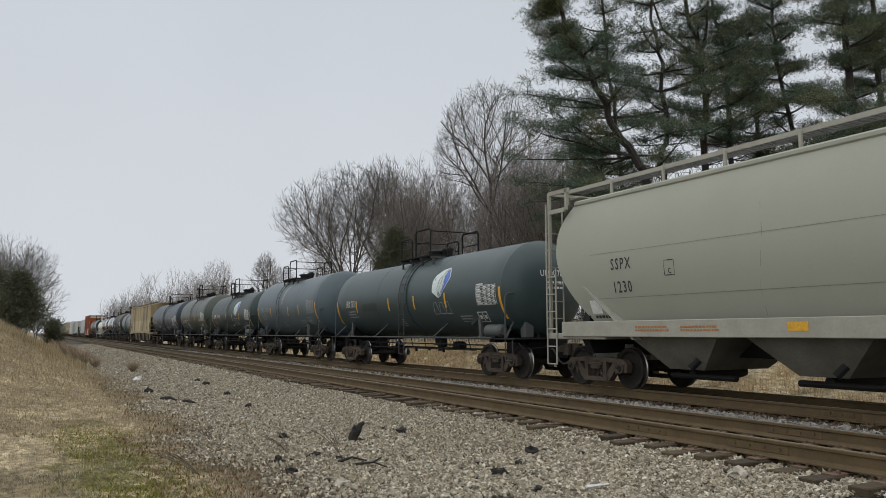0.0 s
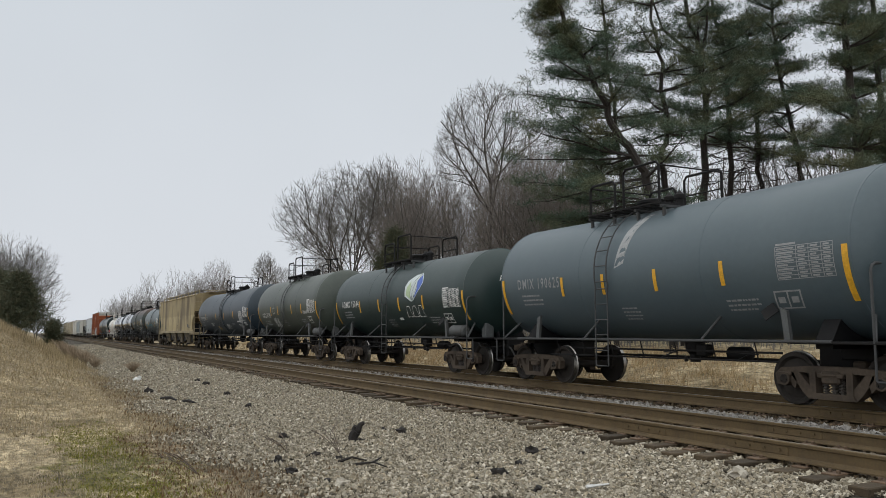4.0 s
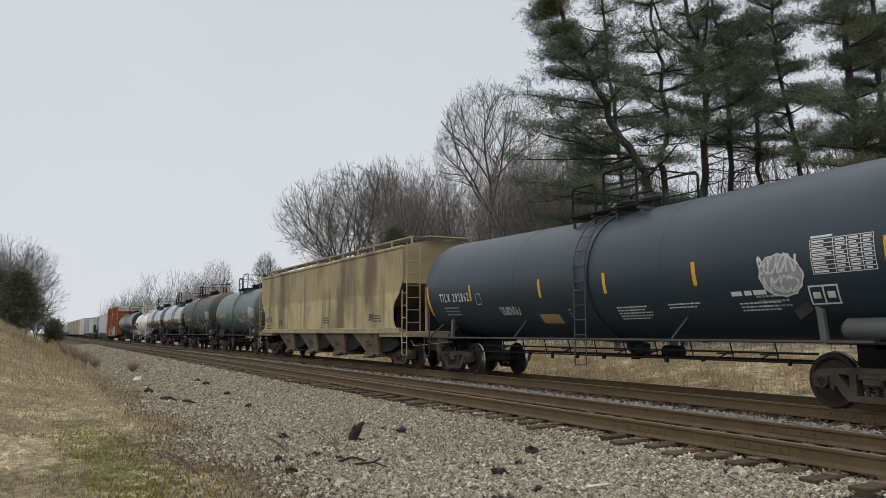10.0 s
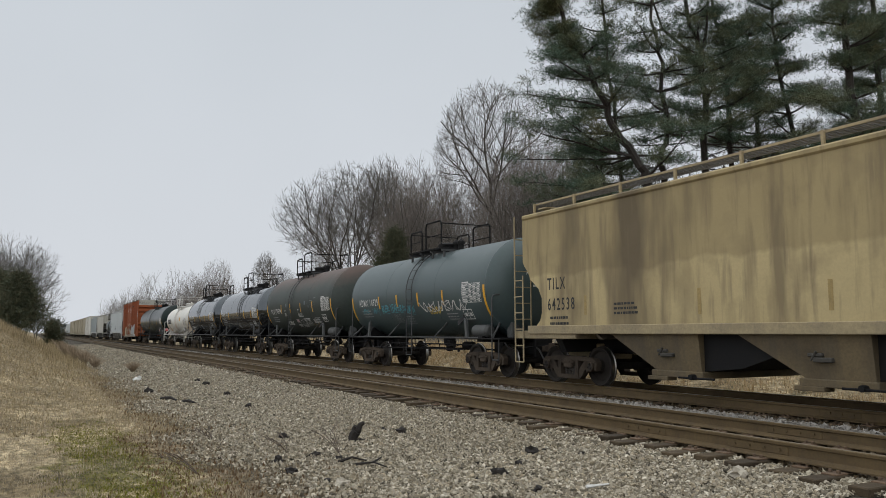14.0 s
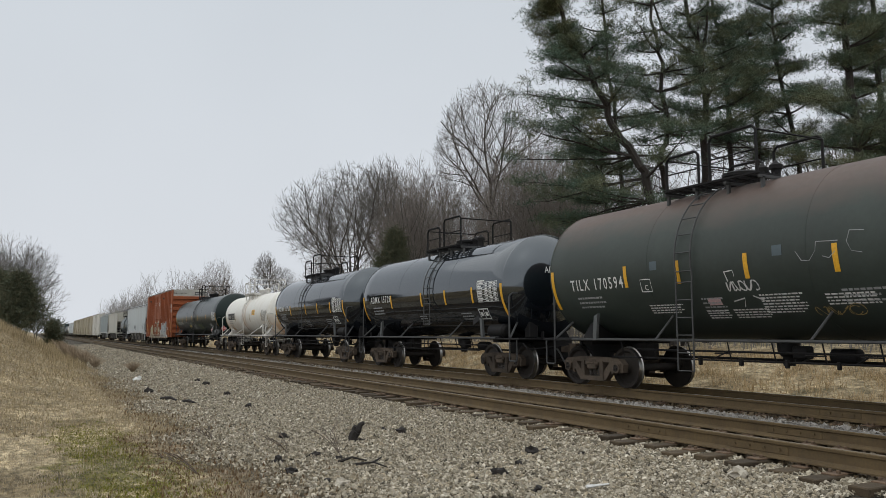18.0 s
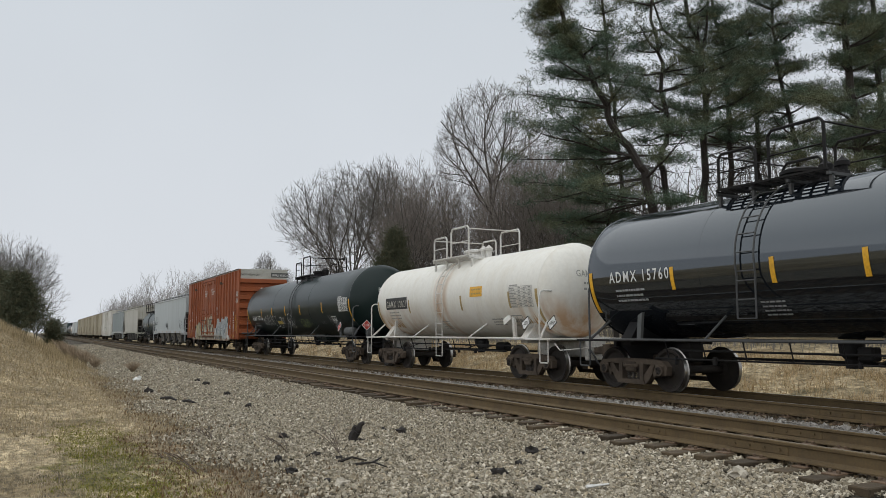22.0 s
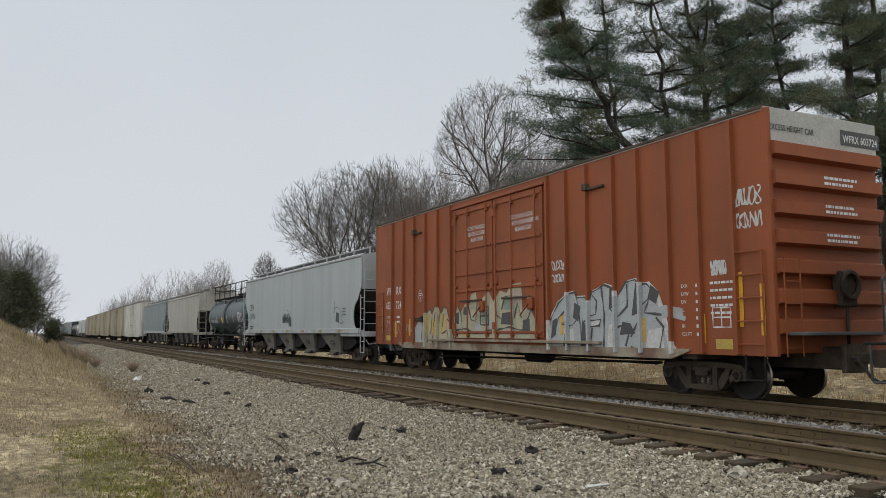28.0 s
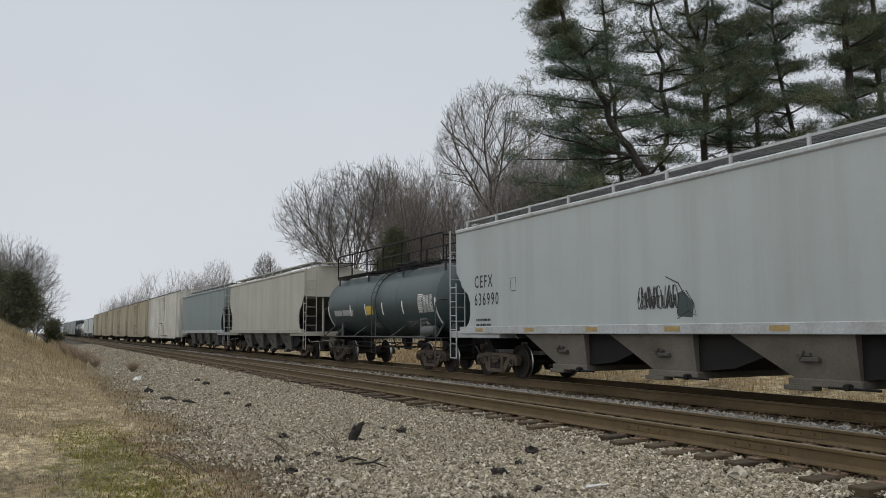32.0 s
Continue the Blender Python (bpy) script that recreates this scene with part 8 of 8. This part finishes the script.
def pine(seed, x, y, path, crown_low, reach, label, r0=0.22, density=1.0, left_bias=0.0, forks=(), taper=0.78):
    """A tall pine: a leaning trunk along path, whorls of limbs, needle tufts."""
    rng = random.Random(seed)
    t = thing("pine_tree", label, "tree", "pines behind the train", pose(x, y, ground_z(x, y)))
    pts = [Vector(p) for p in path]
    dense = []
    for a, b in zip(pts, pts[1:]):
        dense += [a.lerp(b, k / 4) + Vector((rng.gauss(0, 0.05), rng.gauss(0, 0.05), 0)) for k in range(4)]
    dense.append(pts[-1])
    part("trunk", Shape().pipe(dense, r0, 8, r0 * 0.3), pine_bark, t)
    limbs, tufts = Shape(), []
    H = pts[-1].z

    def on_trunk(z):
        f = (z - pts[0].z) / (H - pts[0].z) * (len(dense) - 1)
        k = 0
        while k < len(dense) - 2 and dense[k + 1].z < z:
            k += 1
        a, b = dense[k], dense[k + 1]
        return a.lerp(b, min(1, max(0, (z - a.z) / max(0.01, b.z - a.z))))

    z = crown_low - 2.6
    while z < H:
        base = on_trunk(z)
        dead = z < crown_low
        up = max(0.0, (z - crown_low) / (H - crown_low))
        a0 = rng.uniform(0, 6.28)
        for k in range(rng.randint(1, 3) if dead else rng.randint(3, 5)):
            a = a0 + k * 2 * math.pi / 4.0 + rng.gauss(0, 0.4)
            L = reach * rng.choice((0.45, 0.7, 0.9, 1.0, 1.15)) * rng.uniform(0.85, 1.1) * max(0.3, 1.0 - taper * up ** 0.95) * (0.6 if dead else 1.0)
            d = Vector((math.cos(a), math.sin(a), rng.uniform(-0.15, 0.12) + 0.25 * up))
            if left_bias:
                d += LEFT * left_bias
                L *= 1 + 0.35 * abs(left_bias) * d.normalized().dot(LEFT) * (1 if left_bias > 0 else -1)
            p, seg = base, [base]
            dd = d.normalized()
            for s_ in range(7):
                dd = (dd + Vector((rng.gauss(0, 0.13), rng.gauss(0, 0.13), rng.gauss(0.03, 0.07)))).normalized()
                p = p + dd * L / 7
                seg.append(p)
            limbs.pipe(seg, 0.06 if not dead else 0.035, 4, 0.012)
            if dead:
                for q in range(7):
                    s0 = seg[rng.randint(2, 7)]
                    limbs.rod(s0, s0 + Vector((rng.gauss(0, 0.5), rng.gauss(0, 0.5), rng.gauss(0, 0.3))), 0.014, 3, 0.006)
                continue
            flat = dd.cross(Vector((0, 0, 1))).normalized()
            for s_ in range(2, 8):
                for sg in (-1, 1):
                    if rng.random() > density * (0.42 + 0.07 * s_) * (1.0 - 0.3 * up):
                        continue
                    w = (0.25 + L * 0.15) * rng.uniform(0.4, 1.2)
                    pad = seg[s_] + (flat * sg * rng.uniform(0.2, 1.0) + dd * rng.uniform(0.1, 0.7) + Vector((0, 0, rng.gauss(0.1, 0.1)))) * w
                    limbs.rod(seg[s_], pad, 0.018, 3, 0.007)
                    wide = rng.uniform(0.2, 0.42)
                    for c_ in range(int(16 + 40 * wide)):
                        tp = pad + Vector((rng.gauss(0, wide), rng.gauss(0, wide), rng.gauss(0.02, 0.075)))
                        tufts.append((tp, Vector((dd.x * 0.6 + (tp.x - pad.x), dd.y * 0.6 + (tp.y - pad.y), 0.5)), rng.uniform(0.6, 1.1)))
            tufts.append((seg[-1], dd, 1.0))
        z += rng.uniform(0.4, 0.7) if dead else rng.uniform(0.7, 1.25)
    for q, (z, path2) in enumerate(forks):
        base = on_trunk(z)
        limbs.pipe([base] + [Vector(p) for p in path2], r0 * 0.55, 6, r0 * 0.2)
    part("bough", limbs, pine_bark, t, smooth=0)["kind"] = "stuff"
    part("crown", needle_mesh("crown", tufts, rng, 9, 0.2, 0.012, needles, 0.09), needles, t, "dark green needle tufts")
    return t


def cedar(seed, x, y, height, radius, label, low=0.05, n=420, sink=0.0):
    """A dense evergreen shrub or cedar with an uneven outline."""
    rng = random.Random(seed)
    t = thing("cedar", label, "evergreen", "", pose(x, y, ground_z(x, y) - sink))
    s = Shape().pipe([(0, 0, -0.2), (0.05, 0, height * 0.5), (0, 0.05, height * 0.92)], radius * 0.06, 6, 0.015)
    tufts = []
    for k in range(n):
        f = rng.random() ** 0.8
        z = height * (low + (1 - low) * f)
        a = rng.uniform(0, 6.283)
        lob = 1 + 0.28 * math.sin(a * 3 + seed) + 0.18 * math.sin(a * 5 + z * 2)
        R = radius * lob * (1 - f) ** 0.55 * math.sqrt(rng.uniform(0.25, 1.0))
        p = Vector((math.cos(a) * R, math.sin(a) * R, z))
        if k % 5 == 0:
            s.rod((0, 0, z * 0.8), p, 0.02, 4, 0.006)
        tufts.append((p, Vector((math.cos(a), math.sin(a), 0.8)).normalized(), rng.uniform(0.8, 1.4)))
    part("trunk", s, pine_bark, t)
    part("crown", needle_mesh("crown", tufts, rng, 40, 0.4, 0.02, cedar_green), cedar_green, t)
    return t


def leaning(*rows):
    """A trunk's line from (height, metres leaned towards the bank)."""
    return [tuple(LEFT * s + Vector((0, 0, z))) for z, s in rows]


pine(11, 23.8, 25.7, leaning((-0.3, -0.5), (4.8, 0), (7.7, 0.67), (8.5, 1.06), (9.8, 1.93), (11.4, 2.56), (12.6, 3.09), (14.3, 3.94), (16.5, 4.42), (19.5, 4.7)), 5.8, 4.5, "tall leaning pine with dark green needles", 0.22, 1.05, left_bias=0.8, taper=1.2)
pine(12, 25.8, 26.9, leaning((-0.3, -0.3), (4.9, 0), (8.0, 0.48), (8.6, 0.58), (10.1, 0.09), (11.8, 0.39), (13.1, 0.36), (15.2, 0.74), (19.2, 0.9)), 9.6, 2.9, "slender pine with a crooked bare lower trunk", 0.17, 0.6, left_bias=0.15)
pine(13, 27.8, 27.0, leaning((-0.3, 0.1), (4.9, 0), (8.9, -0.06), (11.8, -0.2), (14.0, -0.13), (15.2, 0.39), (17.0, 0.57), (20.5, 0.83)), 9.4, 3.5, "tall pine with a forked crown", 0.2, 0.7, taper=1.0,
     forks=((13.7, leaning((14.4, -0.3), (15.2, -0.45), (17.5, -0.6))), (13.0, leaning((13.9, 0.5), (15.0, 1.7), (17.0, 2.3)))))
pine(14, 29.6, 27.2, leaning((-0.3, 0.2), (4.9, 0), (9.5, -0.23), (13.0, -0.19), (14.6, -0.03), (16.3, 0.43), (20.5, 0.56)), 9.8, 3.4, "tall pine with brownish needles", 0.16, 0.75, taper=1.05)
pine(15, 30.7, 21.0, leaning((-0.3, -0.1), (4.7, 0), (7.0, 0.11), (11.7, 0.26), (14.1, 0.45), (19.5, 0.53)), 7.0, 3.6, "tall pine with a thick dark trunk", 0.27, 1.1, left_bias=-0.4)
pine(16, 36.4, 28.2, leaning((-0.3, -0.2), (5.1, 0), (8.6, 0.14), (13.1, 0.88), (16.7, 1.32), (22.0, 1.46)), 9.4, 3.6, "tall pine standing deeper in the wood", 0.18, 0.75)
pine(17, 35.75, 30.7, leaning((-0.3, 0.1), (5.3, 0), (9.1, -0.17), (13.8, -0.02), (16.5, 0.12), (18.5, 0.2)), 9.4, 3.9, "tall pine with a dark crown", 0.18, 0.8)
pine(19, 34.4, 22.2, leaning((-0.3, 0.0), (8, 0.1), (14, 0.2), (21, 0.3)), 6.0, 3.6, "tall dark pine at the edge of the wood", 0.22, 1.1)
pine(20, 23.6, 28.6, leaning((-0.3, 0.0), (4, 0.1), (7, 0.3), (9.6, 0.5)), 3.6, 3.5, "young pine with layered low limbs", 0.13, 0.85, left_bias=0.6)
pine(18, 27.0, 31.5, leaning((-0.3, 0), (8, 0.2), (14, 0.8), (22, 1.2)), 7.5, 3.0, "pine with low spreading limbs", 0.15, 0.45, left_bias=0.3)

bare_tree(1, 18.8, 29.7, 79.3, "broad bare oak with a domed crown of fine winter twigs", wide=0.41, low=0.3, fork=0.27, limbs=11, spread=(8, 76), kids=(6, 6, 5, 4), limb=0.46, lift=0.05, thin=0.023)
t2 = bare_tree(2, 21.5, 36.5, 86.0, "tall bare tree with a rounded crown", wide=0.2, low=0.3, fork=0.4, limbs=7, spread=(5, 45), kids=(6, 5, 4, 4), limb=0.42, thin=0.022)
t3 = bare_tree(3, 20.0, 31.2, 52.1, "tall bare tree with an open crown", wide=0.27, low=0.5, fork=0.6, limbs=8, spread=(8, 68), kids=(6, 6, 5, 3), limb=0.34, lift=0.03, thin=0.012, girth=0.0095)
t4 = bare_tree(4, 17.4, 31.8, 66.6, "bare tree with dense reddish twigs", red_twig_mat, wide=0.27, low=0.15, fork=0.14, limbs=5, spread=(6, 42), stems=3, kids=(5, 4, 4, 3), limb=0.46, thin=0.016)
t5 = bare_tree(5, 15.8, 33.0, 59.5, "bare tree with many upright stems", red_twig_mat, wide=0.28, low=0.12, fork=0.12, limbs=4, spread=(4, 34), stems=4, kids=(5, 4, 4, 3), limb=0.47, thin=0.014)
t6 = bare_tree(6, 13.0, 37.0, 45.0, "slender bare tree under the pines", wide=0.24, low=0.2, fork=0.3, limbs=4, spread=(6, 50), kids=(4, 4, 3, 2), limb=0.36, thin=0.015)


def again(src, x, y, turn, k):
    copy_thing(src, pose(x, y, ground_z(x, y), 0, 0, turn) @ Matrix.Scale(k, 4))


for src, x, y, turn, k in ((t5, 33.4, 51.4, 70, 1.0), (t4, 32.7, 47.3, 130, 0.9), (t5, 30.0, 46.8, 200, 0.86), (t4, 31.8, 43.5, 290, 0.8), (t4, 39.7, 86.4, 200, 1.15), (t4, 34.2, 74.5, 77, 0.98), (t4, 35.5, 71.7, 20, 0.98), (t5, 37.0, 62.0, 250, 1.08), (t4, 38.0, 55.0, 310, 0.95), (t5, 36.4, 47.0, 15, 0.93),
                           (t6, 29.0, 32.5, 80, 0.75), (t6, 32.2, 33.4, 170, 0.85), (t6, 34.5, 31.0, 260, 0.8), (t6, 36.5, 27.8, 30, 0.9), (t6, 37.5, 25.0, 120, 0.75), (t6, 34.8, 22.8, 210, 0.8), (t6, 39.5, 28.5, 300, 0.95), (t6, 42.0, 36.0, 60, 1.0), (t6, 27.5, 36.0, 150, 0.7), (t6, 44.0, 41.0, 45, 0.95), (t6, 46.0, 34.0, 135, 0.95), (t6, 48.0, 27.0, 225, 0.9), (t6, 43.0, 24.0, 75, 0.8), (t6, 33.1, 30.2, 40, 0.85), (t6, 35.3, 26.8, 140, 0.8), (t6, 40.0, 33.0, 250, 1.0), (t6, 38.5, 22.0, 20, 0.95), (t6, 30.5, 36.0, 310, 0.9), (t6, 36.0, 38.0, 190, 1.0), (t6, 48.0, 48.0, 10, 1.0),
                           (t2, 36.3, 138.8, 20, 0.68), (t4, 32.8, 163.0, 110, 0.9), (t5, 31.8, 186.0, 220, 0.95), (t3, 34.0, 120.0, 20, 0.52), (t4, 36.0, 105.0, 65, 0.78), (t2, 44.0, 95.0, 165, 0.85)):
    again(src, x, y, turn, k)
copy_thing(bare_tree(10, 6.6, -2.9, 66.0, "bare tree standing behind the bank", group="trees on the bank", wide=0.42, low=0.15, fork=0.14, limbs=6, spread=(8, 60), stems=2, kids=(5, 4, 4, 2)), pose(-0.7, 70.0, 2.0, 0, 0, 100))
bare_tree(8, 7.4, -1.6, 68.0, "bare tree standing behind the bank", group="trees on the bank", wide=0.42, low=0.15, fork=0.16, limbs=6, spread=(8, 60), stems=2, kids=(5, 4, 4, 2))
bare_tree(9, 5.2, 0.2, 66.0, "small bare tree behind the bank", group="trees on the bank", wide=0.4, low=0.15, fork=0.14, limbs=5, spread=(8, 60), stems=2, kids=(4, 4, 3, 2))
cedar(21, -0.95, 57.0, 3.5, 1.55, "dark dense evergreen bush on the bank", n=420)
cedar(22, -2.2, 58.5, 3.0, 1.3, "dark dense evergreen bush on the bank", n=260)
cedar(23, 1.25, 61.3, 1.9, 0.55, "small evergreen shrub on the bank", n=70)
for seed, x, y, h in ((25, 35.0, 33.0, 7.0), (26, 39.0, 31.0, 8.0), (27, 38.0, 25.5, 7.0), (28, 41.0, 22.5, 8.0), (29, 33.0, 36.5, 6.5)):
    cedar(seed, x, y, h, 2.0, "dark evergreen under the tall pines", n=240, low=0.15)
cedar(24, 26.6, 60.3, 9.0, 2.2, "dark cedar among the bare trees", n=600)


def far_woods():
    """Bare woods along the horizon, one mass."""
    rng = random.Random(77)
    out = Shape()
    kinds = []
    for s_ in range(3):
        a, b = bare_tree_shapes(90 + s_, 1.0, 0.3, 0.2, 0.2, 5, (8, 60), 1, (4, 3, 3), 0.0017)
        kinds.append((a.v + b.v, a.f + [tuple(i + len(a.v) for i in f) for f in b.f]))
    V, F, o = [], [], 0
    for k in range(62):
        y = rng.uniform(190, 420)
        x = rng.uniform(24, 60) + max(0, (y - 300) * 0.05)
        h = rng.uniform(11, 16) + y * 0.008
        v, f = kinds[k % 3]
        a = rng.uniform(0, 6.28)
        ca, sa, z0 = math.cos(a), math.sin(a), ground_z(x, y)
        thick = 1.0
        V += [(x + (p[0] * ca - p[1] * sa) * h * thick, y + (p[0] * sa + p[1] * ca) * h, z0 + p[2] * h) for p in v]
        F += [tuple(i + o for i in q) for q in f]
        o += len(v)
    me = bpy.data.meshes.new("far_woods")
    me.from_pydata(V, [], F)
    # paler than the near twigs: distance haze is put into the base colour
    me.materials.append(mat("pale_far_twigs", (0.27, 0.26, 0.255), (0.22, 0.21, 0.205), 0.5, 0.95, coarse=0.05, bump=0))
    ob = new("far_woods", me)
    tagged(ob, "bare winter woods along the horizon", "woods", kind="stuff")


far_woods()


def thicket():
    """Leafless brush under the pines and along the wood's edge."""
    rng = random.Random(31)
    s = Shape()
    for k in range(3200):
        y = rng.uniform(4, 75)
        x = 23.5 + abs(rng.gauss(0, 7)) + rng.uniform(0, 2)
        h = rng.uniform(0.8, 4.6) * (0.6 if x < 26 else 1.0)
        a, t = rng.uniform(0, 6.28), rng.uniform(0.05, 0.5)
        z0 = ground_z(x, y) - 0.05
        s.pipe([(x + math.cos(a) * t * f * f * h + rng.gauss(0, 0.05), y + math.sin(a) * t * f * f * h + rng.gauss(0, 0.05), z0 + h * f) for f in (0, 0.4, 0.75, 1.0)], 0.016, 3, 0.005)
        for q in range(3):
            f = rng.uniform(0.3, 0.9)
            p = Vector((x + math.cos(a) * t * f * f * h, y + math.sin(a) * t * f * f * h, z0 + h * f))
            s.rod(p, p + Vector((rng.gauss(0, 0.3), rng.gauss(0, 0.3), rng.uniform(0.1, 0.6))) * (h / 2), 0.008, 3, 0.004)
    me = bpy.data.meshes.new("thicket")
    me.from_pydata(s.v, [], s.f)
    me.materials.append(twig_mat)
    tagged(new("thicket", me), "leafless brush along the wood's edge", "brush", kind="stuff")


thicket()


def motions():
    """Train and wheels."""
    for car, y_ref in CARS:
        walk(car, [(t, pose(FAR, y_ref - travelled(t), 0, 0, 0, -90)) for t in range(0, 33, 4)])
    for wheels, dx in WHEELSETS:
        walk(wheels, [(k * 0.1, pose(dx, 0, 0.457) @ Matrix.Rotation(travelled(k * 0.1) / 0.457, 4, "Y")) for k in range(321)])


motions()
